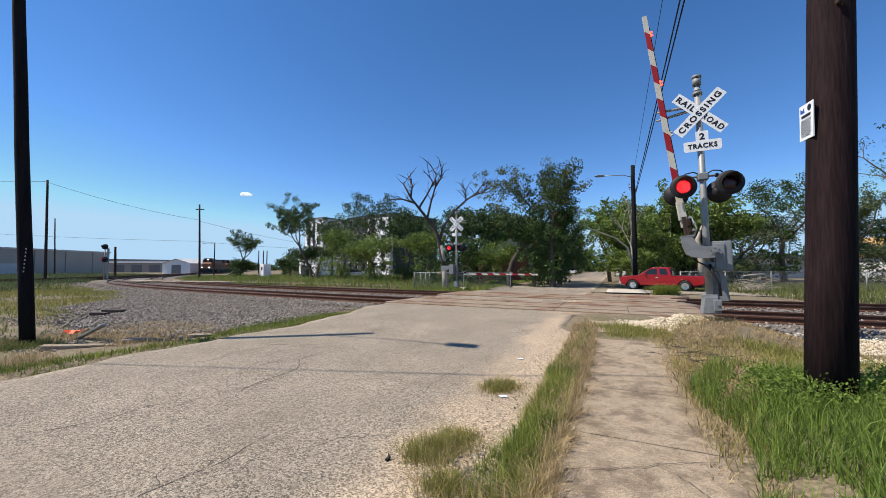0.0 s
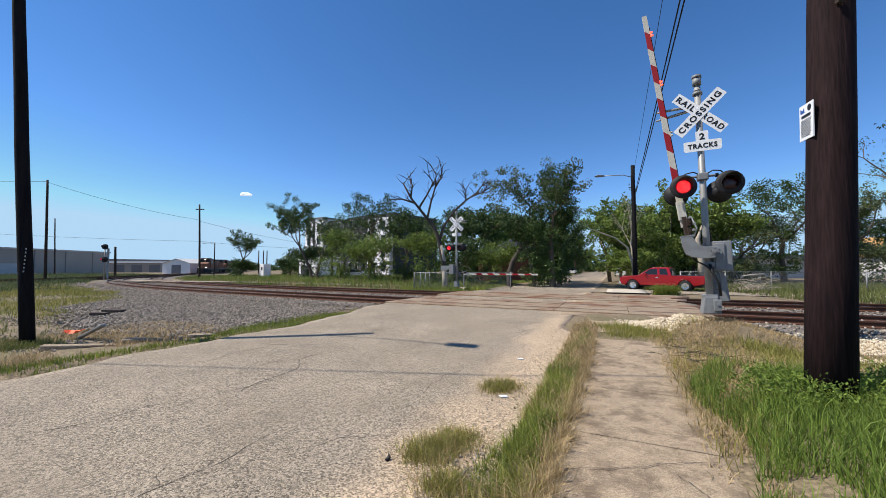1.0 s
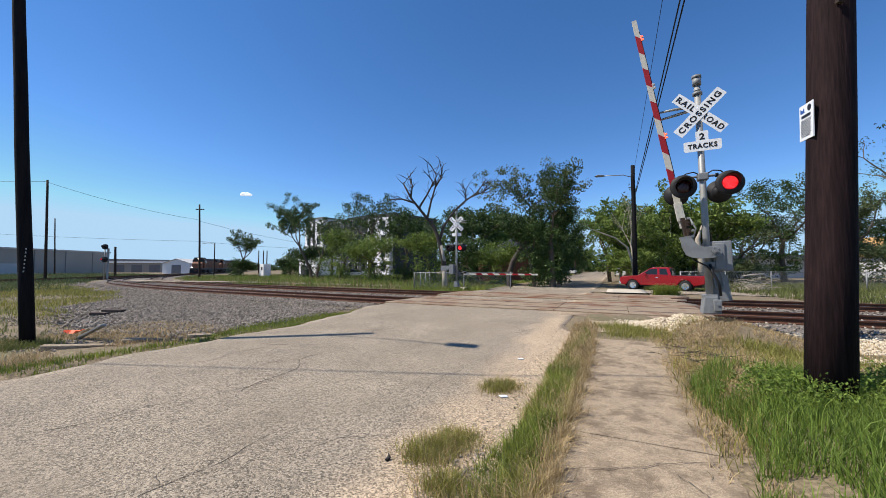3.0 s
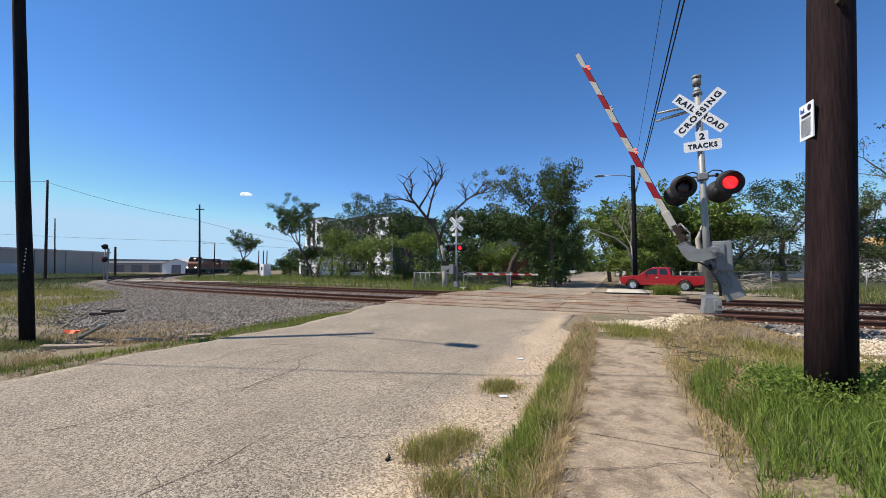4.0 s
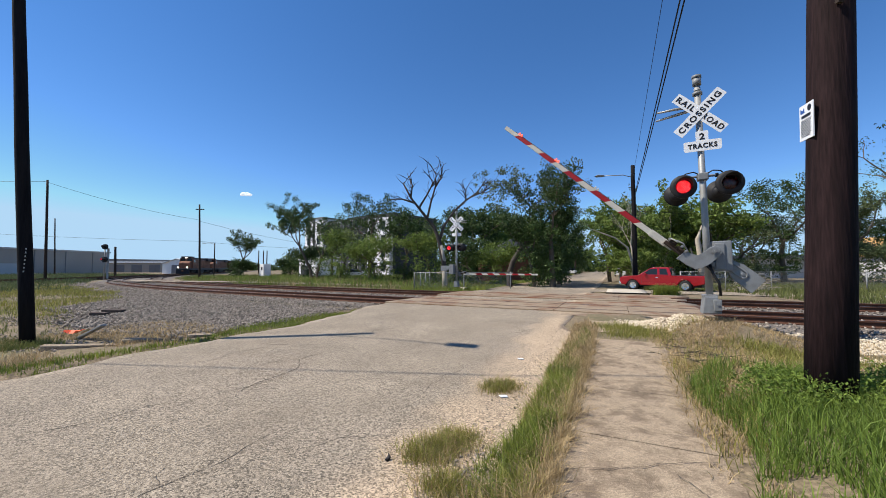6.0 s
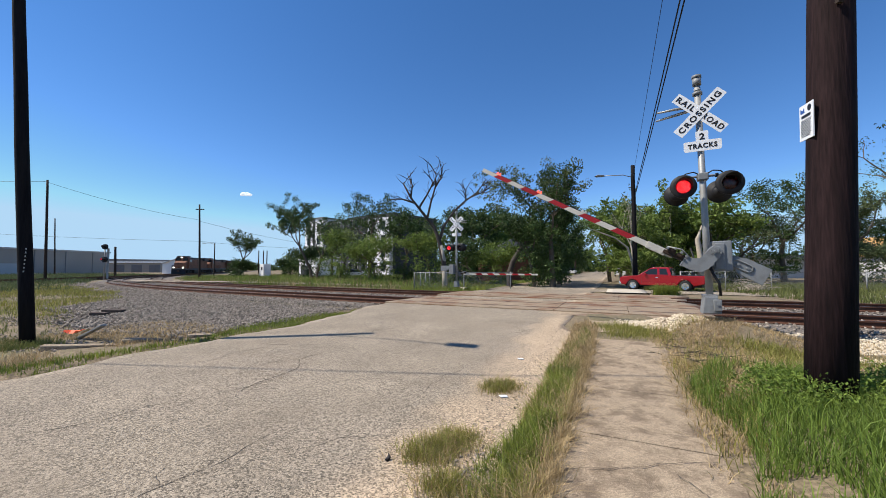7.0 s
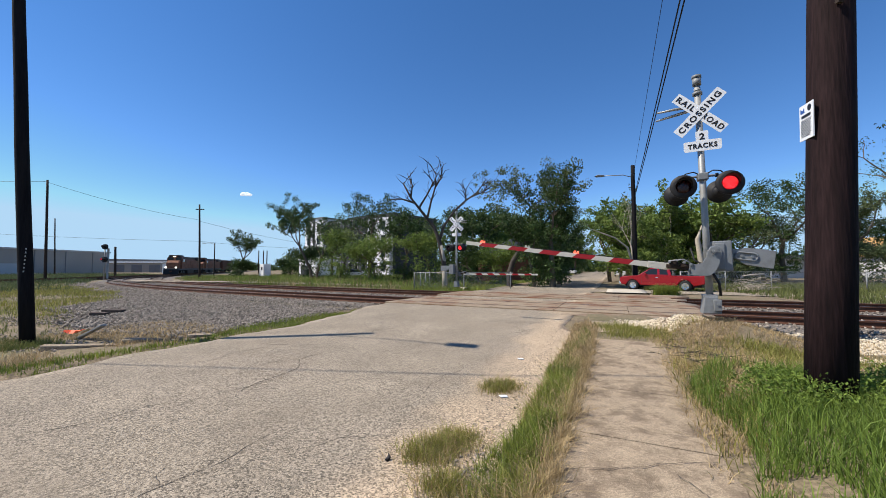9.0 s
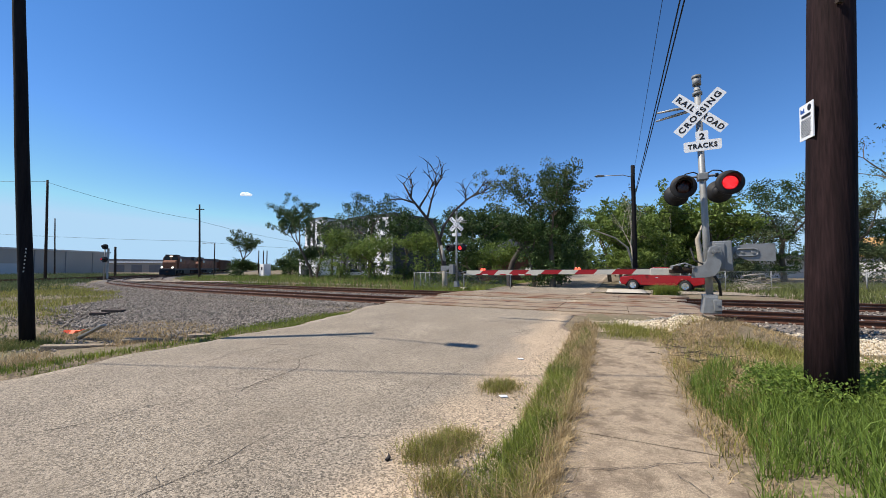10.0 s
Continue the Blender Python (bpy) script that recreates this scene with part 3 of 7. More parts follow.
def gate_arm_parts(root):
    """The swinging part: bracket, striped arm with lamps, counterweights. Origin at the pivot; the lowered arm points to -x."""
    arm = part("gate_arm", gate_bracket(), M_ALU, root, "grey cast bracket of the swinging gate arm")
    # striped boom: alternating sheeting on a tapered hollow section
    x = -0.62
    z0 = -0.43
    end = -5.70
    period = 0.825

    def hz(xx):
        return 0.062 + (0.048 - 0.062) * (xx + 0.62) / (end + 0.62)
    sk = 0.055
    # slanted sections; red and white in turn
    first = -5.27
    reds = []
    c = first
    while c < -1.6:
        reds.append((c, c + period / 2 + 0.02))
        c += period
    bounds = sorted([end, x] + [q for r in reds for q in r])
    for a, b in zip(bounds, bounds[1:]):
        red = any(abs(a - r[0]) < 1e-6 for r in reds)
        bm = bmesh.new()
        sa = 0 if a == end else sk
        sb = 0 if b == x else sk
        ha, hb = hz(a), hz(b)
        vs = [(a - sa, 0.095, z0 - ha), (b - sb, 0.095, z0 - hb), (b + sb, 0.095, z0 + hb), (a + sa, 0.095, z0 + ha)]
        fr = [bm.verts.new(v) for v in vs]
        bk = [bm.verts.new((v[0], 0.145, v[2])) for v in vs]
        bm.faces.new(fr)
        bm.faces.new(bk[::-1])
        for i in range(4):
            bm.faces.new((fr[i], fr[(i + 1) % 4], bk[(i + 1) % 4], bk[i]))
        part("red_stripe" if red else "white_stripe", bm, M_ARMRED if red else M_ARMWHITE, arm, "red sheeting on the arm" if red else "off-white sheeting on the arm")
    lamps = []
    for lx, lit in ((-5.22, 1), (-3.99, 1), (-2.77, 1)):
        # lit towards the traffic, dark on its other side
        bm = box(-0.07, -0.026, 0, 0.07, 0.026, 0.025, bevel=0.006)
        for q in (-0.038, 0.038):
            add_tube(bm, [(q, 0, 0.025), (q, 0, 0.062)], [0.026, 0.022], 10)
        for f in bm.faces:
            f.material_index = 1 if f.calc_center_median().y < -0.01 else 0
        lamp = part("gate_lamp", bm, [M_ARMWHITE, M_ARMLIT], arm, "small red lamp on the gate arm")
        lamp.matrix_basis = pose(lx, 0.12, z0 + hz(lx))
        lamps.append(lamp)
    # cable along the top of the boom
    part("lamp_cable", tube([(-0.5, 0.12, z0 + 0.09), (-1.6, 0.12, z0 + 0.072), (-3.0, 0.12, z0 + 0.066), (-5.4, 0.12, z0 + 0.058)], 0.008, 6), M_BLACK, arm)
    # shear-pin adapter with bolts
    bm = box(-1.20, 0.07, z0 - 0.078, -0.78, 0.16, z0 + 0.078, bevel=0.008)
    for bx in (-1.13, -0.99, -0.85):
        for bz in (-0.04, 0.04):
            add_tube(bm, [(bx, 0.060, z0 + bz), (bx, 0.075, z0 + bz)], 0.011, 6)
    part("arm_adapter", bm, M_ARMWHITE, arm, "bolted steel arm adapter")
    bm = box(-0.84, -0.02, z0 - 0.03, -0.38, 0.14, z0 + 0.05, bevel=0.01)
    add_box(bm, -0.78, -0.05, z0 + 0.03, -0.62, 0.15, z0 + 0.13, bevel=0.01)
    add_box(bm, -0.58, -0.06, z0 + 0.02, -0.42, 0.12, z0 + 0.10, bevel=0.01)
    add_tube(bm, [(-0.70, -0.12, z0 + 0.09), (-0.70, 0.2, z0 + 0.09)], 0.022, 8)
    add_tube(bm, [(-0.50, -0.12, z0 + 0.06), (-0.50, 0.2, z0 + 0.06)], 0.022, 8)
    part("breakaway_joint", bm, M_POLE_FAR, arm, "rusty breakaway joint")
    bm = bmesh.new()
    for jx, jz in ((-0.80, 0.10), (-0.66, 0.16), (-0.52, 0.13), (-0.40, 0.10)):
        add_tube(bm, [(jx, -0.10, z0 + jz), (jx, 0.17, z0 + jz)], 0.013, 6)
        add_tube(bm, [(jx, -0.09, z0 + jz), (jx, -0.06, z0 + jz)], 0.030, 6)
    add_tube(bm, [(-0.82, -0.07, z0 + 0.12), (-0.55, -0.08, z0 + 0.19), (-0.36, -0.07, z0 + 0.11)], 0.016, 6)
    part("joint_bolts", bm, M_GALV, arm, "steel bolts and strap of the joint")
    # counterweight plates on the other side
    for y in (0.20, 0.24):
        bm = prism([(0.0, 0.08), (0.42, 0.10), (0.60, 0.16), (1.08, 0.15), (1.08, -0.22), (0.62, -0.20), (0.42, -0.08), (0.0, -0.08)], y, y + 0.03, bevel=0.004)
        part("counterweight", bm, M_ALU, arm, "grey steel counterweight plate")
    # bolted slot frame on the counterweight
    loop = [(0.60 + 0.12 * sx + 0.075 * math.cos(radians(q)), 0.190, -0.02 + 0.075 * math.sin(radians(q))) for sx, q0 in ((1, -90), (-1, 90)) for q in range(q0 + 0, q0 + 181, 30)]
    bm = tube(loop + [loop[0]], 0.018, 6, cap=False)
    for wx in (0.52, 0.70):
        add_tube(bm, [(wx, 0.16, -0.02), (wx, 0.30, -0.02)], 0.030, 6)
    part("counterweight_bolt", bm, M_ALU, arm, "bolted slot frame on the counterweight")
    return arm, lamps


def gate_bracket():
    """Curved bracket from the pivot down and out to the boom."""
    bm = bmesh.new()
    outer = [(0.11, 0.09), (0.02, 0.13), (-0.08, 0.10), (-0.12, 0.0), (-0.13, -0.16), (-0.17, -0.26), (-0.26, -0.31), (-0.40, -0.33), (-0.42, -0.56), (-0.20, -0.56), (-0.02, -0.52), (0.06, -0.42), (0.10, -0.28), (0.13, -0.05)]
    add_prism(bm, outer, -0.06, -0.02, bevel=0.008)
    add_prism(bm, [(x * 0.98, z * 0.98) for x, z in outer], 0.04, 0.08)
    add_box(bm, -0.42, -0.06, -0.56, -0.38, 0.08, -0.33)
    # hub with ring of bolts
    add_tube(bm, [(0, -0.10, 0), (0, 0.16, 0)], 0.055, 16)
    add_tube(bm, [(0, -0.13, 0), (0, -0.09, 0)], 0.028, 8)
    for k in range(6):
        t = math.pi * k / 3
        add_tube(bm, [(0.082 * math.cos(t), -0.075, 0.082 * math.sin(t)), (0.082 * math.cos(t), -0.05, 0.082 * math.sin(t))], 0.012, 6)
    return bm


def crossing_signal(m, label):
    root = thing("crossing_signal", label, "railroad signal", m, "signals at the crossing")
    # pedestal
    bm = prism([(-0.17, 0), (0.17, 0), (0.115, 0.36), (-0.115, 0.36)], -0.17, 0.17, bevel=0.015)
    add_box(bm, -0.13, -0.13, 0.34, 0.13, 0.13, 0.40, bevel=0.012)
    add_box(bm, 0.03, -0.22, 0.06, 0.17, -0.15, 0.30, bevel=0.012)
    add_tube(bm, [(0.10, -0.24, 0.2), (0.10, -0.21, 0.2)], 0.022, 8)
    for bx in (-0.14, 0.14):
        add_tube(bm, [(bx, -0.15, 0.0), (bx, -0.15, 0.05)], 0.02, 6)
    part("pedestal", bm, M_ALU, root, "grey cast steel pedestal")
    part("mast", tube([(0, 0, 0.35), (0, 0, 2.0), (0, 0, 5.0)], [0.070, 0.066, 0.064], 20), M_GALV, root, "galvanised steel mast")
    # bell
    bm = bmesh.new()
    for a, b, r in ((4.84, 4.90, 0.095), (4.98, 5.02, 0.05), (5.06, 5.22, 0.085), (5.22, 5.28, 0.095)):
        add_tube(bm, [(0, 0, a), (0, 0, b)], r, 18)
    add_tube(bm, [(0, 0, 4.9), (0, 0, 5.02), (0, 0, 5.10)], [0.07, 0.055, 0.04], 14)
    part("bell", bm, M_ALU, root, "grey warning bell on top")
    # arm rest at the top
    bm = tube([(0, 0.08, 4.62), (-0.45, 0.06, 4.62), (-0.8, 0.06, 4.60)], [0.035, 0.032, 0.02], 8)
    add_tube(bm, [(0, 0.08, 4.56), (-0.45, 0.12, 4.50), (-0.82, 0.14, 4.44)], [0.035, 0.034, 0.02], 8)
    part("arm_guide", bm, M_GALV, root, "steel arm guide fork")
    crossbuck(root, 4.40, False)
    # count plate
    bm = sign_plate(0.70, 0.23, r=0.035)
    pl = part("track_count_plate", bm, M_SIGNWHITE, root, "white plate reading 2 TRACKS")
    pl.matrix_basis = pose(0.02, -0.086, 3.66)
    part("lettering", text_mesh("TRACKS", 0.105, 0.006, 0.0012, M_SIGNBLACK, 0.54, 1.22), M_SIGNBLACK, pl).matrix_basis = pose(0, -0.005, 0)
    bm = sign_plate(0.235, 0.24, r=0.03)
    pl2 = part("track_count_plate", bm, M_SIGNWHITE, root, "white plate reading 2 TRACKS")
    pl2.matrix_basis = pose(0.02, -0.083, 3.87)
    part("lettering", text_mesh("2", 0.14, 0.006, 0.0012, M_SIGNBLACK), M_SIGNBLACK, pl2).matrix_basis = pose(0, -0.005, 0)
    # cross arm of the lamps
    bm = tube([(-0.40, -0.02, 2.98), (-0.15, -0.02, 2.99), (0.15, -0.02, 2.99), (0.43, -0.02, 2.98)], 0.026, 10)
    for x in (-0.40, 0.43):
        add_tube(bm, [(x, -0.02, 2.98), (x, -0.02, 2.80)], 0.03, 8)
        add_tube(bm, [(x, -0.2, 2.78), (x, 0.40, 2.74)], 0.04, 10)
        add_tube(bm, [(x, -0.02, 2.97), (x, -0.02, 3.03)], 0.04, 8)
    add_box(bm, -0.1, -0.1, 2.9, 0.1, 0.1, 3.06, bevel=0.02)
    part("lamp_crossarm", bm, M_ALU, root, "grey pipe crossarm carrying the flashers")
    bm = bmesh.new()
    for sx in (-1, 1):
        add_tube(bm, [(0.07 * sx, -0.07, 3.03), (0.18 * sx, -0.09, 3.09), (0.32 * sx, -0.07, 3.07), (0.42 * sx, -0.03, 2.96), (0.42 * sx, 0.02, 2.88)], 0.014, 6)
        add_tube(bm, [(0.26 * sx, -0.02, 2.95), (0.26 * sx, -0.02, 3.03)], 0.034, 8)
    part("lamp_conduit", bm, M_BLACK, root, "black flexible cable to the flashers")
    lamps = []
    for back in (False, True):
        for x in (-0.40, 0.43):
            lamps.append(flasher(root, x, 2.76, back)[1])
    # gate mechanism
    bm = box(0.10, -0.06, 0.90, 0.44, 0.34, 1.55, bevel=0.02)
    add_box(bm, 0.13, -0.09, 0.94, 0.30, -0.05, 1.50, bevel=0.01)
    add_box(bm, -0.08, -0.09, 0.98, 0.12, 0.09, 1.10, bevel=0.02)
    part("gate_mechanism", bm, M_ALU, root, "grey gate mechanism box")
    part("conduit", tube([(0.02, -0.10, 1.05), (0.06, -0.14, 0.85), (0.16, -0.12, 0.65), (0.18, -0.1, 0.38)], 0.028, 8), M_BLACK, root, "black flexible conduit")
    part("conduit", tube([(-0.30, -0.02, 1.42), (-0.26, -0.1, 1.15), (-0.05, -0.14, 1.02), (0.05, -0.12, 0.9)], 0.018, 8), M_BLACK, root, "black flexible conduit")
    arm, arm_lamps = gate_arm_parts(root)
    return root, arm, lamps, arm_lamps


PIVOT = (0.10, -0.17, 1.32)
NEAR_M = Matrix.Translation((*MAST, 0.62)) @ Matrix.Rotation(-ROAD_A, 4, "Z") @ pose(0, 0, 0, 0, -1.2, 0)
near_signal, near_arm, near_lamps, near_arm_lamps = crossing_signal(NEAR_M, "grey railroad crossing signal with crossbuck, red flashers and a lowering gate")
FAR_XY = (0.88, 24.2)
FAR_M = Matrix.Translation((*FAR_XY, 0.36)) @ Matrix.Rotation(math.pi - ROAD_A, 4, "Z")
FAR_M = FAR_M @ Matrix.Scale(0.93, 4)
far_signal, far_arm, far_lamps, _ = crossing_signal(FAR_M, "grey railroad crossing signal beyond the tracks, gate already lowered")
crossbuck(far_signal, 4.40, True)
far_arm.matrix_basis = pose(*PIVOT)


# ---- poles and wires ----
def utility_pole(name, base, top, r0, r1, label, material=None, n=24):
    x0, y0, z0 = base
    root = thing(name, label, "utility pole", Matrix.Translation(base), "utility poles")
    b = Vector(base)
    tp = Vector(top) - b
    rng = random.Random(int(abs(x0) * 100))
    bm = bmesh.new()
    pts = [tp * k / 8 for k in range(9)]
    pts[0] = tp * -0.03
    add_tube(bm, [p + Vector((rng.uniform(-1, 1), rng.uniform(-1, 1), 0)) * r0 * 0.05 for p in pts], [r0 + (r1 - r0) * k / 8 for k in range(9)], n)
    part("shaft", bm, material or M_POLE_FAR, root)
    return root


def wire_between(a, b, sag, r):
    a, b = Vector(a), Vector(b)
    bm = tube([a.lerp(b, k / 14) - Vector((0, 0, sag * 4 * (k / 14) * (1 - k / 14))) for k in range(15)], r, 6)
    ob = new("overhead_wire", finish(bm, "overhead_wire", M_WIRE))
    return tagged(ob, "thin black overhead wire strung between poles", "cable", "overhead wires")


def build_poles():
    # tall creosoted pole beside the sidewalk
    p = utility_pole("utility_pole", (3.98, 3.90, 0.22), (4.66, 3.95, 11.4), 0.203, 0.169, "dark brown creosoted wooden utility pole in tall grass", M_POLE, 40)
    sign = part("notice_sign", box(-0.15, -0.006, -0.22, 0.15, 0.006, 0.22), M_SIGNWHITE, p, "white notice sign with rows of black print")
    sign.matrix_basis = pose(-0.006, 0.086, 2.975, 0, 3, -111) @ Matrix.Scale(0.88, 4)
    bars = bmesh.new()
    for k in range(12):
        add_box(bars, -0.115, -0.009, 0.02 - k * 0.018, 0.115 - (k % 3) * 0.015, -0.0065, 0.027 - k * 0.018)
    add_box(bars, -0.10, -0.009, 0.055, 0.10, -0.0065, 0.09)
    part("print_bars", bars, M_SIGNBLACK, sign)
    logo = prism([(-0.12, 0.12), (-0.03, 0.12), (-0.04, 0.18), (-0.07, 0.15), (-0.12, 0.18)], -0.009, -0.0065)
    part("emblem", logo, mat("blue_print", (0.03, 0.10, 0.35), bump=0), sign)
    part("emblem", tube([(0.075, -0.009, 0.155), (0.075, -0.0065, 0.155)], 0.04, 16), M_SIGNBLACK, sign)
    for x, y, z in ((0.13, -0.195, 4.15),):
        bm = tube([(x, y - 0.02, z), (x, y + 0.05, z)], 0.016, 8)
        add_box(bm, x - 0.03, y - 0.004, z - 0.03, x + 0.03, y + 0.03, z + 0.03)
        part("bolt", bm, M_POLE_FAR, p, "rusty bolt and washer")
    # left roadside pole with a street lamp arm reaching over the road
    q = utility_pole("utility_pole", (-8.85, 8.0, 0.0), (-9.82, 8.05, 11.3), 0.124, 0.095, "dark wooden roadside pole with a street lamp", M_POLE_BLACK, 28)
    arm = tube([(-0.8, 0, 9.7), (0.0, -0.4, 10.2), (1.0, -0.85, 10.3), (1.6, -1.1, 10.25)], 0.022, 8)
    part("lamp_arm", arm, M_GALV, q, "galvanised street lamp arm")
    head = prism([(-0.45, 0.0), (-0.3, 0.09), (0.2, 0.10), (0.42, 0.02), (0.35, -0.07), (-0.2, -0.07)], -0.17, 0.17, bevel=0.03)
    part("lamp_head", head, M_ALU, q, "grey street lamp head").matrix_basis = pose(1.86, -1.19, 10.24, 0, 0, -22) @ Matrix.Scale(0.80, 4)
    for k in range(7):
        part("tag_plate", box(-0.012, -0.004, -0.018, 0.012, 0.004, 0.018), M_GALV, q, "small metal tag plate").matrix_basis = pose(0.03 - k * 0.005, -0.145, 2.0 - k * 0.08)
    # poles along the far side
    utility_pole("utility_pole", (-53.35, 50, -0.3), (-53.75, 50, 13.5), 0.17, 0.12, "distant dark wooden utility pole")
    utility_pole("utility_pole", (-88.6, 85, -0.3), (-89.2, 85, 12.9), 0.15, 0.10, "thin distant wooden utility pole")
    utility_pole("utility_pole", (-40.5, 62, -0.3), (-40.9, 62, 12.2), 0.17, 0.12, "distant dark wooden utility pole beside the curve")
    part("crossarm", box(-1.0, -0.06, 11.6, 0.4, 0.06, 11.75), M_POLE_FAR, bpy.data.objects["utility_pole.004"])
    utility_pole("utility_pole", (-66.0, 75, -0.3), (-66.2, 75, 5.8), 0.22, 0.18, "short thick distant wooden pole")
    u = utility_pole("utility_pole", (15.5, 30, -0.05), (15.5, 30, 9.95), 0.19, 0.15, "dark wooden utility pole with a lamp arm beside the street", M_POLE_BLACK)
    part("lamp_arm", tube([(0, 0, 9.0), (-0.8, 0, 9.2), (-2.4, 0, 9.12)], 0.035, 8), M_GALV, u)
    part("lamp_head", prism([(-0.4, 0.0), (-0.2, 0.1), (0.3, 0.08), (0.35, -0.04), (-0.25, -0.08)], -0.15, 0.15, bevel=0.03), M_GALV, u, "grey street lamp head").matrix_basis = pose(-2.7, 0, 9.1)
    l = utility_pole("utility_pole", (-49.2, 80, -0.3), (-49.2, 80, 6.9), 0.12, 0.09, "distant street lamp pole")
    part("lamp_arm", tube([(0, 0, 6.9), (-1.0, 0, 7.2), (-2.0, 0, 7.2)], 0.05, 8), M_GALV, l)
    part("lamp_head", box(-2.7, -0.15, 7.1, -1.9, 0.15, 7.25, bevel=0.05), M_GALV, l)
    utility_pole("utility_pole", (-28, 78, -0.3), (-28, 78, 9.6), 0.16, 0.12, "distant wooden pole beside the trees")
    for x in (-58.5, -57.0, -55.9):
        utility_pole("utility_pole", (x, 118, -0.3), (x, 118, 7.0), 0.18, 0.14, "distant wooden pole in a cluster")
    # wires over the street, coming from the tall pole
    for k, (dx, z0, r) in enumerate(((0.0, 10.8, 0.024), (0.14, 10.72, 0.024), (-0.55, 11.1, 0.010))):
        wire_between((15.66 + dx * 0.3, 30, 7.75 + (1.2 if k == 2 else -0.1 * k)), (4.19 + dx, 3.95, z0), 0.1, r)
    wire_between((15.66, 30, 7.7), (42.0, 95, 8.6), 0.6, 0.012)
    # wires along the railway
    wire_between((-53.75, 50, 13.3), (-92, 46, 13.6), 0.4, 0.02)
    wire_between((-53.75, 50, 13.2), (-40.9, 62, 9.6), 0.5, 0.022)
    wire_between((-40.9, 62, 9.4), (-28, 78, 6.5), 0.3, 0.022)
    wire_between((-92, 60, 8.2), (-40.9, 62, 6.0), 0.3, 0.02)
    wire_between((-40.9, 62, 6.0), (-28, 78, 5.6), 0.2, 0.02)
    utility_pole("utility_pole", (70, 33, -0.1), (70, 33, 8.5), 0.17, 0.13, "wooden pole at the end of the fence line")
    wire_between((15.5, 30, 6.2), (70, 33, 6.6), 0.7, 0.015)
    # wire crossing the road overhead from the tall pole
    utility_pole("utility_pole", (-31, 7.6, -0.1), (-31, 7.6, 9.6), 0.17, 0.13, "wooden pole far along the roadside")
    wire_between((4.5, 3.95, 9.2), (-31, 7.6, 9.2), 0.5, 0.016)


build_poles()


# ---- trackside signal with two red heads ----
def track_signal():
    r = thing("track_signal", "distant trackside signal mast with two black heads", "railroad signal", pose(-52.8, 58, -0.3))
    part("mast", tube([(0, 0, 0), (0, 0, 5.2)], 0.08, 10), M_GALV, r)
    for z in (5.15, 3.15):
        bm = tube([(0, -0.12, z), (0, 0.12, z)], 0.42, 20)
        add_tube(bm, [(0, -0.55, z + 0.06), (0, -0.1, z + 0.02)], 0.17, 12)
        h = part("signal_head", bm, M_BLACK, r, "black round signal head")
        part("lens", tube([(0, -0.58, z + 0.06), (0, -0.56, z + 0.06)], 0.11, 14), M_LIT if z < 4 else M_DIM, h, "red signal lens")
    part("ladder", box(0.25, 0.1, 0.2, 0.6, 0.14, 4.9), M_GALV, r)


track_signal()


# ---- pickup truck ----
def wheel(parent, x, y, r=0.36, w=0.24):
    side = 1 if y > 0 else -1
    tyre = lathe([(r * 0.62, -w / 2), (r * 0.93, -w / 2), (r, -w / 2 + 0.04), (r, w / 2 - 0.04), (r * 0.93, w / 2), (r * 0.62, w / 2)], 28)
    wh = part("wheel", tyre, M_TYRE, parent, "black tyre")
    wh.matrix_basis = pose(x, y, r)
    bm = lathe([(r * 0.63, -0.09), (r * 0.60, -0.10), (r * 0.50, -0.05), (0.07, -0.075), (0.001, -0.08)], 28)
    for k in range(6):
        t = math.pi * k / 3
        add_box(bm, 0.05, -0.10, -0.03, r * 0.58, -0.055, 0.03, m=Matrix.Rotation(t, 4, "Y"))
    rim = part("rim", bm, M_CHROME, wh, "silver alloy rim")
    rim.matrix_basis = pose(0, 0, 0, 0, 0, 180 if side > 0 else 0)


def arch(cx, r, n=9):
    return [(cx + r * math.cos(math.pi * k / n), 0.36 + r * math.sin(math.pi * k / n)) for k in range(n + 1)]


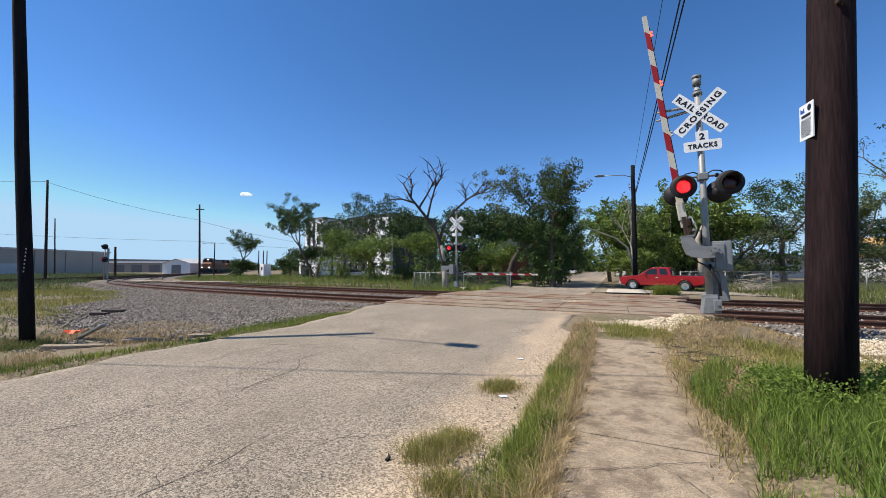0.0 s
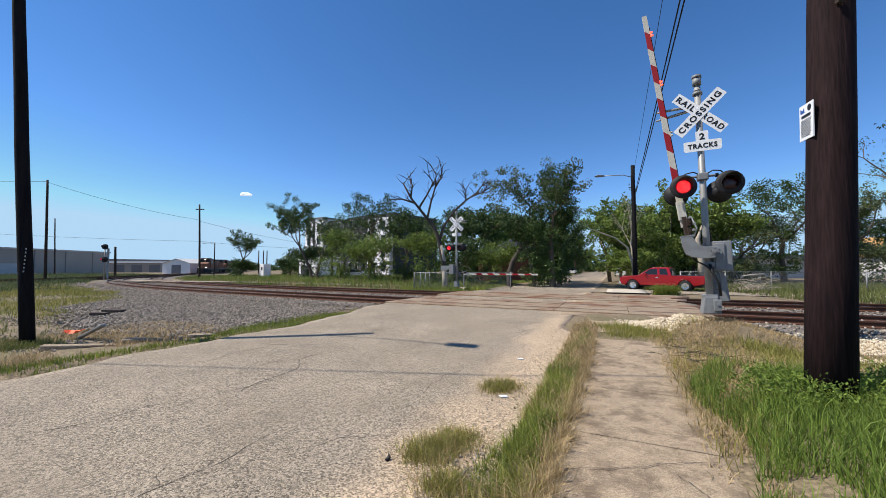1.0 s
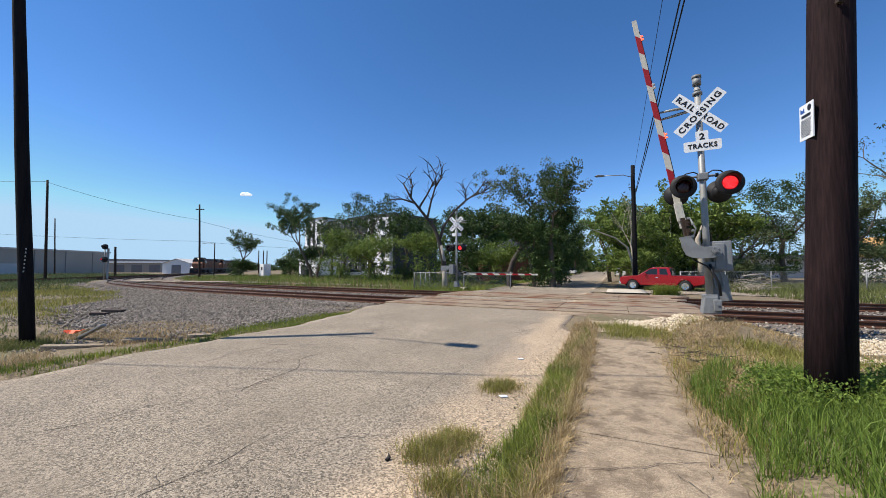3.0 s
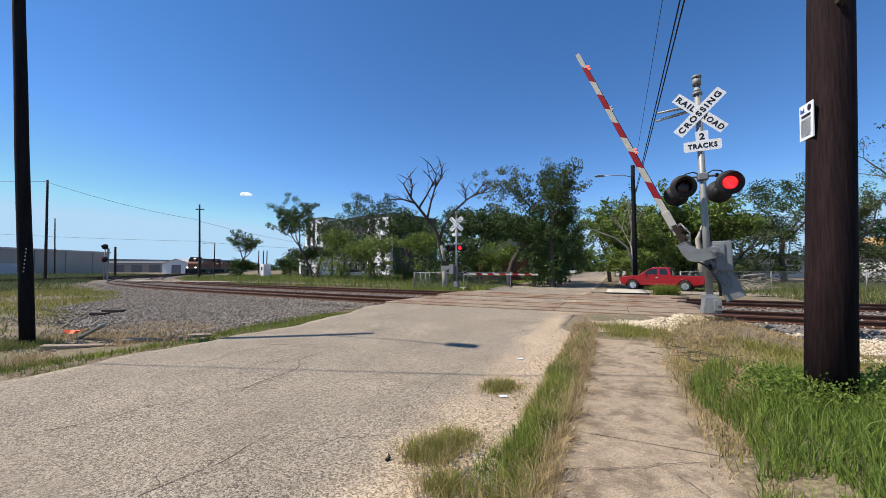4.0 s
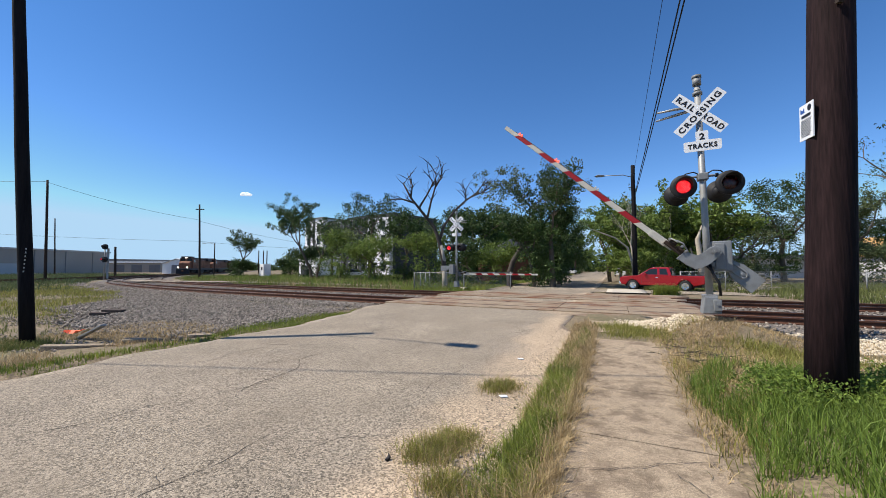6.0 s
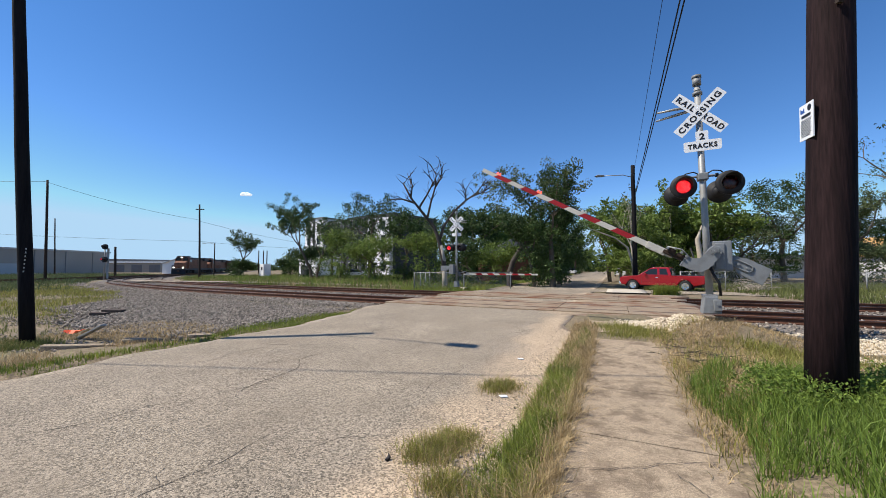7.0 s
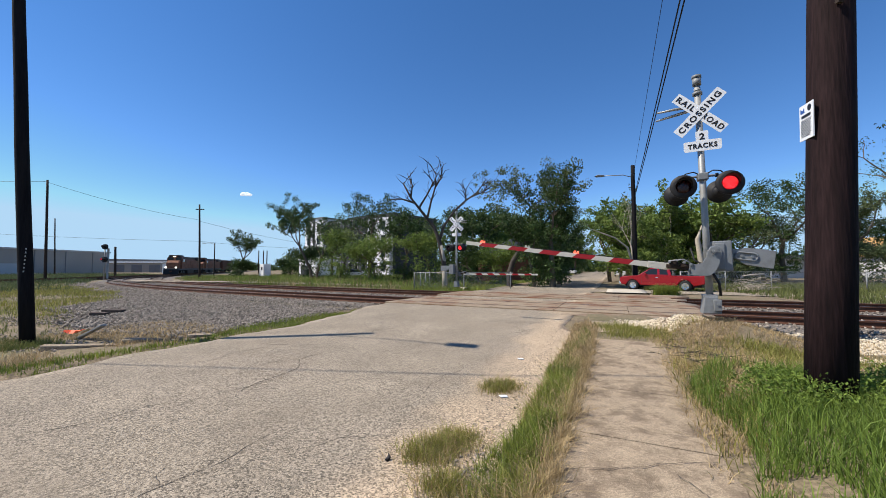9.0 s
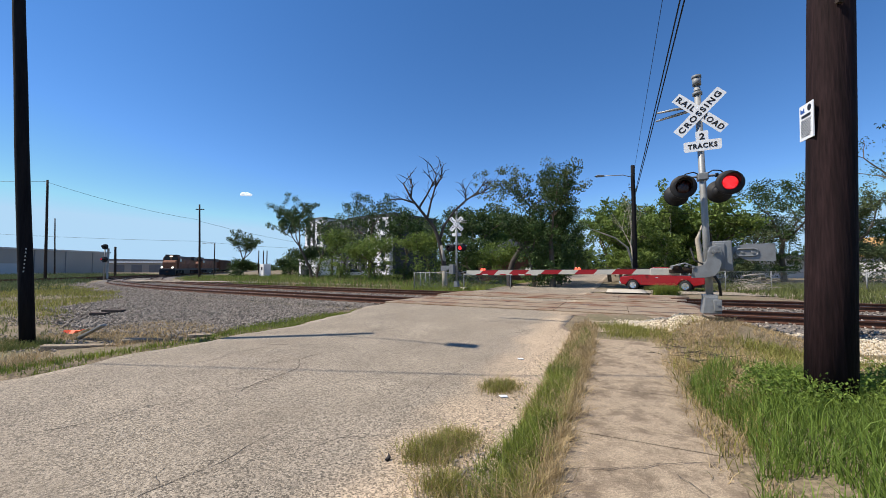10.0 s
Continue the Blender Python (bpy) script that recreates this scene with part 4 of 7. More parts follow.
def pickup_truck(m):
    root = thing("pickup_truck", "red extended-cab pickup truck parked beside the tracks", "pickup truck", m)
    low = [(-1.10, 0.52)] + arch(0.0, 0.46)[::-1] + arch(3.2, 0.46)[::-1] + [(4.02, 0.42), (4.10, 0.62), (4.06, 0.90), (3.80, 0.99), (2.72, 1.06), (0.85, 1.06), (-1.12, 1.04)]
    body = bmesh.new()
    add_prism(body, low, -0.86, 0.86, bevel=0.05)
    part("body", body, M_REDCAR, root, "glossy red body")
    # bed opening
    part("bed_liner", box(-1.02, -0.74, 1.03, 0.70, 0.74, 1.066, bevel=0.01), M_BLACK, root, "black bed liner")
    cab = bmesh.new()
    outl = [(0.78, 1.04), (2.86, 1.05), (2.10, 1.56), (1.90, 1.62), (1.10, 1.63), (0.92, 1.58)]
    add_prism(cab, outl, -0.80, 0.80)
    for v in cab.verts:
        if v.co.z > 1.3:
            v.co.y *= 0.80
    bmesh.ops.bevel(cab, geom=cab.edges[:], offset=0.03, segments=2, affect="EDGES", profile=0.5)
    part("cab", cab, M_REDCAR, root, "red cab")

    def side_y(z):
        return 0.80 + (0.64 - 0.80) * (z - 1.04) / 0.58
    for sgn in (1, -1):
        for name, pts in (("front_window", [(1.62, 1.12), (2.60, 1.12), (2.10, 1.50), (1.66, 1.53)]), ("rear_window", [(0.98, 1.12), (1.50, 1.12), (1.52, 1.53), (1.10, 1.53)])):
            bm = bmesh.new()
            a = [bm.verts.new((x, sgn * (side_y(z) + 0.004), z)) for x, z in pts]
            b = [bm.verts.new((x, sgn * (side_y(z) - 0.02), z)) for x, z in pts]
            bm.faces.new(a)
            for i in range(4):
                bm.faces.new((a[i], a[(i + 1) % 4], b[(i + 1) % 4], b[i]))
            part("window", bm, M_GLASSDARK, root, "dark side window")
        part("mirror", box(2.28, sgn * 0.84, 1.06, 2.42, sgn * 1.02, 1.22, bevel=0.03), M_REDCAR, root, "red door mirror")
        part("door_handle", box(1.55, sgn * 0.862, 0.90, 1.74, sgn * 0.885, 0.95, bevel=0.008), M_CHROME, root, "chrome door handle")
        for x in (1.50, 2.62):
            part("door_seam", box(x, sgn * 0.8605, 0.50, x + 0.012, sgn * 0.863, 1.04), M_BLACK, root, "dark door seam")
        part("side_moulding", box(0.55, sgn * 0.861, 0.62, 2.6, sgn * 0.875, 0.68, bevel=0.005), M_REDCAR, root)
        part("headlight", box(3.86, sgn * 0.50, 0.72, 4.085, sgn * 0.845, 0.90, bevel=0.03), M_CHROME, root, "clear headlight")
        part("tail_light", box(-1.135, sgn * 0.66, 0.70, -1.08, sgn * 0.855, 1.0, bevel=0.015), M_DIM, root, "dark red tail light")
        for x, r in ((0.0, 0.47), (3.2, 0.47)):
            bm = bmesh.new()
            pts = [(x + r * math.cos(radians(a)), sgn * 0.865, 0.36 + r * math.sin(radians(a))) for a in range(5, 180, 12)]
            part("arch_trim", add_tube(bm, pts, 0.022, 6), M_REDCAR, root)
        for x in (0.0, 3.2):
            wheel(root, x, sgn * 0.76)
    bm = bmesh.new()
    a = [bm.verts.new(v) for v in ((2.80, -0.70, 1.10), (2.80, 0.70, 1.10), (2.14, 0.58, 1.55), (2.14, -0.58, 1.55))]
    bm.faces.new(a)
    bmesh.ops.translate(bm, verts=a, vec=(0.03, 0, 0.02))
    part("windscreen", bm, M_GLASSDARK, root, "dark windscreen")
    part("rear_glass", box(0.78, -0.56, 1.14, 0.86, 0.56, 1.50, bevel=0.01), M_GLASSDARK, root)
    part("front_bumper", box(3.95, -0.86, 0.40, 4.16, 0.86, 0.60, bevel=0.04), M_CHROME, root, "chrome front bumper")
    part("rear_bumper", box(-1.24, -0.84, 0.46, -1.08, 0.84, 0.64, bevel=0.03), M_CHROME, root, "chrome rear bumper")
    part("grille", box(4.02, -0.48, 0.66, 4.10, 0.48, 0.90, bevel=0.02), M_BLACK, root, "dark grille")
    part("antenna", tube([(2.75, -0.75, 1.05), (2.68, -0.75, 1.75)], 0.006, 6), M_BLACK, root)
    part("chassis", box(-0.9, -0.55, 0.28, 3.8, 0.55, 0.45), M_BLACK, root, "dark chassis underneath")


TRUCK_Z = float(height(14.9, 26.4)) + 0.0
pickup_truck(Matrix.Translation((16.1 + 0.669 * 0.8, 24.8 + 0.743 * 0.8, TRUCK_Z)) @ Matrix.Rotation(radians(138), 4, "Z"))


# ---- train ----
def bogie(parent, x):
    bm = box(x - 1.9, -1.15, 0.45, x + 1.9, 1.15, 0.85, bevel=0.05)
    for sx in (-1.4, 0.0, 1.4):
        for sy in (-0.85, 0.85):
            add_box(bm, x + sx - 0.3, sy - 0.42, 0.5, x + sx + 0.3, sy + 0.42, 1.0, bevel=0.05)
    b = part("bogie", bm, M_BLACK, parent, "dark bogie frame")
    for sx in (-1.4, 0.0, 1.4):
        bm = bmesh.new()
        for sy in (-0.755, 0.755):
            add_tube(bm, [(x + sx, sy - 0.07, 0.51), (x + sx, sy + 0.07, 0.51)], 0.51, 20)
        add_tube(bm, [(x + sx, -0.75, 0.51), (x + sx, 0.75, 0.51)], 0.09, 8)
        part("wheelset", bm, M_RAIL, b, "steel wheelset")


def locomotive(lead):
    """Diesel locomotive; x is forward, origin at the middle, on the rail head."""
    root = thing("locomotive", "yellow and grey diesel freight locomotive with lit headlights" if lead else "yellow and grey trailing diesel locomotive", "locomotive", group="train coming round the curve")
    L = 11.2
    part("frame", box(-L, -1.45, 1.15, L, 1.45, 1.55, bevel=0.04), M_LOCOGREY, root, "dark walkway frame")
    part("fuel_tank", box(-3.4, -1.3, 0.3, 3.0, 1.3, 1.2, bevel=0.15), M_BLACK, root, "black fuel tank")
    hood = prism([(-1.05, 1.55), (1.05, 1.55), (1.05, 3.75), (0.75, 4.15), (-0.75, 4.15), (-1.05, 3.75)], -L + 0.5, L - 5.2, m=Matrix.Rotation(radians(-90), 4, "Z"))
    part("hood", hood, M_LOCO, root, "yellow engine hood")
    part("hood_roof", box(-L + 0.5, -0.9, 4.05, L - 5.4, 0.9, 4.45, bevel=0.12), M_LOCOGREY, root, "grey hood roof")
    part("radiator", box(-L + 0.7, -1.5, 3.6, -L + 5.0, 1.5, 4.55, bevel=0.15), M_LOCOGREY, root, "flared grey radiator")
    cab = prism([(-1.5, 1.55), (1.5, 1.55), (1.5, 3.9), (1.05, 4.55), (-1.05, 4.55), (-1.5, 3.9)], L - 5.2, L - 2.6, m=Matrix.Rotation(radians(-90), 4, "Z"))
    part("cab", cab, M_LOCO, root, "yellow cab")
    part("cab_roof", box(L - 5.3, -1.12, 4.45, L - 2.5, 1.12, 4.68, bevel=0.08), M_LOCOGREY, root, "grey cab roof")
    nose = bmesh.new()
    add_prism(nose, [(L - 2.6, 1.55), (L - 0.9, 1.55), (L - 0.9, 2.9), (L - 1.3, 3.25), (L - 2.6, 3.45)], -1.2, 1.2, bevel=0.12)
    part("nose", nose, M_LOCO, root, "yellow short nose")
    for y in (-0.75, 0.75):
        part("cab_window", box(L - 2.62, y - 0.55, 3.5, L - 2.57, y + 0.55, 4.15, bevel=0.02), M_GLASSDARK, root, "dark cab window")
    for y in (-1.51, 1.51):
        part("side_window", box(L - 4.6, y - 0.02, 3.1, L - 3.3, y + 0.02, 3.8, bevel=0.01), M_GLASSDARK, root, "dark side window")
    pilot = prism([(L - 0.2, 0.25), (L + 0.25, 0.2), (L + 0.05, 1.2), (L - 0.2, 1.2)], -1.45, 1.45, bevel=0.03)
    part("pilot", pilot, M_BLACK, root, "dark snow-plough pilot")
    part("coupler", box(L, -0.18, 0.75, L + 0.55, 0.18, 1.05, bevel=0.05), M_RAIL, root)
    part("anticlimber", box(L - 0.6, -1.4, 1.25, L + 0.2, 1.4, 1.6, bevel=0.05), M_LOCOGREY, root)
    for y in (-1.35, 1.35):
        bm = bmesh.new()
        for k in range(13):
            x = -L + 0.6 + k * 1.3
            add_tube(bm, [(x, y, 1.55), (x, y, 2.5)], 0.02, 6)
        add_tube(bm, [(-L + 0.6, y, 2.5), (-L + 0.6 + 12 * 1.3, y, 2.5)], 0.02, 6)
        part("handrail", bm, M_LOCO, root)
    # headlight pair and ditch lights
    if lead:
        for y, z, dx, r in ((-0.13, 4.32, -2.5, 0.10), (0.13, 4.32, -2.5, 0.10), (-0.95, 1.80, 0.22, 0.17), (0.95, 1.80, 0.22, 0.17)):
            part("headlight", tube([(L + dx - 0.1, y, z), (L + dx + 0.04, y, z)], r, 16), M_HEADLIGHT, root, "lit headlight")
        part("number_board", box(L - 2.6, -1.0, 4.2, L - 2.5, -0.45, 4.45), M_SIGNBLACK, root)
        part("number_board", box(L - 2.6, 0.45, 4.2, L - 2.5, 1.0, 4.45), M_SIGNBLACK, root)
    for k in range(6):
        x = -L + 5.6 + k * 1.25
        for y in (-1.06, 1.06):
            part("hood_door", box(x, y - 0.02, 1.7, x + 1.15, y + 0.02, 3.5, bevel=0.01), M_LOCO, root)
    bogie(root, 6.6)
    bogie(root, -6.6)
    return root


def freight_car():
    root = thing("freight_car", "dark brown covered freight car behind the locomotives", "freight car", group="train coming round the curve")
    part("car_body", box(-8.5, -1.5, 1.1, 8.5, 1.5, 4.3, bevel=0.08), M_RAIL, root, "rusty brown car body")
    for k in range(12):
        for y in (-1.53, 1.53):
            part("side_rib", box(-8.2 + k * 1.45, y - 0.04, 1.15, -8.08 + k * 1.45, y + 0.04, 4.2), M_RAIL, root)
    part("car_roof", box(-8.4, -1.3, 4.28, 8.4, 1.3, 4.45, bevel=0.06), M_ROOF, root)
    bogie(root, 6.2)
    bogie(root, -6.2)
    return root


lead_loco, second_loco = locomotive(True), locomotive(False)
cars = [freight_car()]


# ---- trees ----
def skeleton(rng, levels, spread, lean, forks):
    """Branch segments (p, q, r0, r1, level) in a unit tree and the tips."""
    segs, tips = [], []

    def grow(p, d, ln, r, lv):
        n = 4
        for i in range(n):
            d = (d + Vector((rng.gauss(0, 0.13), rng.gauss(0, 0.13), rng.gauss(0.02, 0.07)))).normalized()
            q = p + d * (ln / n)
            r2 = r * 0.90
            segs.append((p, q, r, r2, lv))
            if lv >= 2 and i >= 1:
                tips.append(q)
            p, r = q, r2
            if lv > 0 and i in (1, 2) and lv < levels and rng.random() < 0.6:
                side = Vector((rng.gauss(0, 1), rng.gauss(0, 1), rng.uniform(-0.1, 0.6))).normalized()
                grow(p, (d * 0.6 + side * spread).normalized(), ln * rng.uniform(0.5, 0.75), r * 0.55, lv + 1)
        if lv < levels:
            k = forks if lv == 0 else rng.choice((2, 2, 3))
            a0 = rng.uniform(0, 6.28)
            for j in range(k):
                a = a0 + 6.28 * j / k + rng.uniform(-0.4, 0.4)
                side = Vector((math.cos(a), math.sin(a), rng.uniform(-0.05, 0.35)))
                grow(p, (d * 0.75 + side * spread).normalized(), ln * rng.uniform(0.62, 0.85), r * rng.uniform(0.6, 0.75), lv + 1)
        else:
            tips.append(p)
    grow(Vector((0, 0, 0)), Vector((lean, 0, 1)).normalized(), 1.0, 0.085, 0)
    return segs, tips


def leaf_soup(rng, centres, radii, per, size, flat=0.8):
    """Small folded leaves scattered round the centres."""
    c = np.repeat(np.asarray(centres), per, 0)
    n = len(c)
    off = rng.normal(0, 1, (n, 3))
    off *= (rng.uniform(0.15, 1, (n, 1)) ** 0.5 * 1.25) / np.linalg.norm(off, axis=1)[:, None]
    off *= np.repeat(np.asarray(radii), per)[:, None] * np.array([1, 1, flat])
    c = c + off
    a = rng.normal(0, 1, (n, 3))
    a /= np.linalg.norm(a, axis=1)[:, None]
    b = np.cross(a, rng.normal(0, 1, (n, 3)))
    b /= np.linalg.norm(b, axis=1)[:, None] + 1e-9
    s = size * rng.uniform(0.6, 1.5, (n, 1))
    w = s * rng.uniform(0.35, 0.6, (n, 1))
    nrm = np.cross(a, b)
    v = np.stack([c - a * s * 0.5, c + b * w * 0.5 + nrm * w * 0.15, c + a * s * 0.5, c - b * w * 0.5 + nrm * w * 0.15], 1).reshape(-1, 3)
    i = np.arange(n) * 4
    f = np.stack([np.stack([i, i + 1, i + 2], 1), np.stack([i, i + 2, i + 3], 1)], 1).reshape(-1, 3)
    return v, f


def tree(x, y, h, w, seed, label, leaf, bark=None, levels=3, spread=0.75, lean=0.0, forks=3, per=22, size=0.22, clump=0.45, low=0.0, extra=0, name="tree", maxr=None, bare=0.0):
    """A tree h metres high and about w wide at x, y. low: share of the height where the extra foliage begins."""
    rng, nr = random.Random(seed), np.random.RandomState(seed)
    segs, tips = skeleton(rng, levels, spread, lean, forks)
    pts = np.array([tuple(q) for _, q, *_ in segs])
    mx = pts.max(0)
    mn = pts.min(0)
    sz = (h - clump * 0.8) / mx[2]
    sx = (w - clump) / max(mx[0] - mn[0], 0.1)
    sy = (w - clump) / max(mx[1] - mn[1], 0.1)
    z0 = float(height(x, y))
    root = thing(name, label, "tree" if name != "shrub" else "shrub", Matrix.Translation((x, y, z0)), "trees beyond the tracks")

    def sc(p):
        k = min(1.0, max(0.0, p.z / 0.8))
        return Vector((p.x * sx * (0.35 + 0.65 * k), p.y * sy * (0.35 + 0.65 * k), p.z * sz if p.z > 0.01 else -0.15))
    rs = sz * 0.8 if maxr is None else maxr / 0.085
    bm = bmesh.new()
    for p, q, r0, r1, lv in segs:
        add_tube(bm, [sc(p), sc(q)], [max(r0 * rs, 0.012), max(r1 * rs, 0.01)], 8 if lv == 0 else 5, cap=False)
    part("trunk", bm, bark or M_BARK, root, "trunk and limbs")
    if per:
        cs = [tuple(q) for q in (sc(t) for t in tips) if q.z > bare * h]
        rad = [clump * rng.uniform(0.6, 1.2) for _ in cs]
        for _ in range(extra):
            # clumps that fill the crown unevenly
            a, rr, zz = rng.uniform(0, 6.28), math.sqrt(rng.random()), rng.uniform(low, 0.93)
            prof = math.sin(math.pi * min(1, max(0.08, (zz - low) / (1.02 - low)))) ** 0.5
            wob = 0.75 + 0.3 * math.sin(a * 3 + seed) * math.sin(zz * 9 + seed)
            cs.append((math.cos(a) * rr * w / 2 * prof * wob, math.sin(a) * rr * w / 2 * prof * wob, zz * h))
            rad.append(clump * rng.uniform(0.5, 1.1))
        v, f = leaf_soup(nr, cs, rad, round(per * 1.30), size * 0.90)
        v[:, 2] = np.maximum(v[:, 2], 0.05)
        part("crown", soup("crown", v, f, leaf), leaf, root, "leafy crown")
    return root


def dead_tree():
    """Bare pale trunk that forks into two long crooked limbs."""
    x, y = 0.17, 28.0
    z0 = float(height(x, y)) - 0.10
    root = thing("dead_tree", "bare dead tree with a pale trunk and crooked limbs", "tree", Matrix.Translation((x, y, z0)), "trees beyond the tracks")
    rng = random.Random(11)
    limbs = [
        [(0, 0, -0.1), (-0.1, 0, 2.2), (-0.45, 0.1, 3.9), (-0.85, 0.1, 5.1), (-1.7, 0.1, 6.2), (-2.6, 0.0, 7.4), (-3.2, -0.1, 8.6)],
        [(-0.45, 0.1, 4.0), (-0.1, 0.3, 5.2), (0.7, 0.4, 6.4), (1.6, 0.5, 7.3), (2.4, 0.6, 7.9), (2.9, 0.6, 8.6)],
        [(-1.35, 0.1, 5.8), (-1.1, 0, 7.0), (-0.75, 0, 8.3), (-0.7, 0.1, 9.3), (-1.1, 0.1, 10.1)],
        [(-0.75, 0, 8.3), (-0.25, -0.1, 9.1), (-0.35, 0, 10.4)],
        [(-2.3, 0.0, 7.0), (-3.3, 0.2, 7.35), (-4.1, 0.2, 7.3)],
        [(-2.6, 0.0, 7.5), (-2.5, 0.1, 8.4), (-2.9, 0.1, 9.4)],
        [(-2.0, 0.1, 6.6), (-1.5, 0.2, 7.5), (-0.95, 0.3, 8.6), (-1.3, 0.3, 9.6)],
        [(1.6, 0.5, 7.3), (1.6, 0.6, 8.0), (1.3, 0.6, 8.7)],
        [(2.0, 0.5, 7.6), (3.0, 0.5, 8.0), (3.4, 0.5, 8.7)],
    ]
    limbs = [[(a, b, c * 0.95) for a, b, c in pts] for pts in limbs]
    r0s = [0.21, 0.13, 0.09, 0.08, 0.09, 0.08, 0.09, 0.07, 0.07]
    bm = bmesh.new()
    for pts, r in zip(limbs, r0s):
        n = len(pts)
        add_tube(bm, pts, [r * (1 - 0.75 * i / (n - 1)) for i in range(n)], 9)
        for k in range(10):
            i = rng.randrange(max(1, n // 2), n)
            p = Vector(pts[i]).lerp(Vector(pts[i - 1]), rng.random())
            d = (Vector(pts[i]) - Vector(pts[i - 1])).normalized()
            d = (d + Vector((rng.gauss(0, 0.8), rng.gauss(0, 0.5), rng.uniform(-0.1, 0.8)))).normalized()
            q = p + d * rng.uniform(0.3, 0.9)
            e = (d + Vector((rng.gauss(0, 0.6), 0, rng.gauss(0.2, 0.5)))).normalized()
            add_tube(bm, [p, q, q + e * rng.uniform(0.2, 0.6)], [0.030, 0.020, 0.007], 5)
    part("limb", bm, M_DEADBARK, root, "bare dark limbs")
    part("trunk", tube([(0, 0, -0.1), (-0.05, 0, 1.2), (-0.11, 0, 2.3), (-0.35, 0.07, 3.4)], [0.22, 0.20, 0.175, 0.15], 12), M_PALEBARK, root, "pale peeling trunk")


def build_trees():
    A = "small dark-leaved tree with a sparse crown beside the curve"
    tree(-41.5, 75, 9.6, 7.6, 3, A, M_LEAF, levels=3, per=16, size=0.30, clump=0.55, spread=0.7)
    tree(-19.4, 55, 13.0, 8.4, 5, "tall sparse tree leaning over a white building", M_LEAF, lean=-0.12, levels=3, per=30, size=0.26, clump=0.5, spread=0.85, maxr=0.24)
    tree(-17.0, 57, 9.5, 5.6, 6, "slender sparse tree with fine leaves", M_LEAF3, per=8, size=0.24, clump=0.5)
    D = "dense green roadside tree with dark shaded foliage"
    tree(-9.2, 47, 11.2, 9.6, 7, D, M_LEAF, per=20, size=0.26, clump=0.6, extra=130, low=0.08)
    tree(-13.6, 49, 7.0, 7.0, 8, D, M_LEAF2, per=20, size=0.26, clump=0.6, extra=120, low=0.03)
    tree(-4.4, 43, 8.8, 7.0, 9, D, M_LEAF, per=20, size=0.24, clump=0.55, extra=120, low=0.03)
    tree(-7.4, 41, 5.6, 6.0, 10, D, M_LEAF2, per=20, size=0.22, clump=0.5, extra=110, low=0.02)
    tree(1.9, 39, 8.2, 6.0, 12, D, M_LEAF, per=20, size=0.22, clump=0.5, extra=120, low=0.03)
    tree(-1.3, 38, 5.5, 5.0, 13, D, M_LEAF2, per=20, size=0.22, clump=0.5, extra=100, low=0.02)
    dead_tree()
    tree(-17.6, 52, 8.6, 5.6, 51, "slender tree with airy foliage in front of the white building", M_LEAF, per=9, size=0.24, clump=0.5, extra=8, low=0.35)
    tree(-20.6, 58, 5.4, 7.0, 52, D, M_LEAF, per=20, size=0.26, clump=0.6, extra=110, low=0.02, name="shrub")
    tree(-39.0, 71, 3.6, 4.5, 55, D, M_LEAF, per=18, size=0.28, clump=0.6, extra=80, low=0.02, name="shrub")
    tree(-33.0, 80, 4.0, 6.0, 56, D, M_LEAF, per=18, size=0.3, clump=0.6, extra=90, low=0.02, name="shrub")
    tree(-37.0, 100, 6.0, 14.0, 57, D, M_LEAF2, per=20, size=0.4, clump=0.8, extra=120, low=0.02, name="shrub")
    tree(3.4, 36, 4.6, 5.0, 58, D, M_LEAF, per=20, size=0.2, clump=0.45, extra=110, low=0.02, name="shrub")
    tree(9.6, 34, 4.0, 5.0, 59, D, M_LEAF, per=20, size=0.2, clump=0.45, extra=100, low=0.02, name="shrub")
    tree(11.8, 41, 6.0, 6.0, 60, D, M_LEAF, per=20, size=0.24, clump=0.5, extra=120, low=0.02)
    tree(18.8, 36, 3.6, 4.0, 61, D, M_LEAF2, per=20, size=0.2, clump=0.45, extra=80, low=0.02, name="shrub")
    tree(43.0, 38, 4.4, 7.0, 63, D, M_LEAF3, per=20, size=0.22, clump=0.5, extra=100, low=0.02, name="shrub")
    tree(5.8, 32.5, 10.9, 8.4, 24, "tall tree with a dark forked trunk and airy crown", M_LEAF3, levels=3, per=26, size=0.20, clump=0.46, spread=0.65, forks=3, maxr=0.27, bark=M_DEADBARK, bare=0.5, extra=60, low=0.60)
    tree(5.0, 35, 4.2, 5.0, 15, D, M_LEAF2, per=20, size=0.2, clump=0.45, extra=90, low=0.02, name="shrub")
    tree(9.0, 30.5, 10.3, 5.4, 16, "tall dense dark-green tree shading the street", M_LEAF, per=26, size=0.19, clump=0.42, extra=210, low=0.05)
    tree(7.6, 31.0, 6.2, 3.8, 17, D, M_LEAF, per=22, size=0.19, clump=0.42, extra=110, low=0.02)
    tree(11.2, 36, 7.2, 4.6, 18, D, M_LEAF, per=20, size=0.2, clump=0.45, extra=120, low=0.04)
    F = "fresh green tree with large leaves and pale limbs"
    tree(20.5, 43, 9.4, 6.2, 19, F, M_LEAF2, bark=M_PALEBARK, per=15, size=0.34, clump=0.5, extra=40, low=0.25, maxr=0.18)
    tree(25.0, 42, 11.5, 5.0, 20, F, M_LEAF2, bark=M_PALEBARK, per=11, size=0.34, clump=0.45, maxr=0.16)
    tree(22.0, 39, 5.6, 8.0, 21, D, M_LEAF2, per=20, size=0.24, clump=0.5, extra=140, low=0.03)
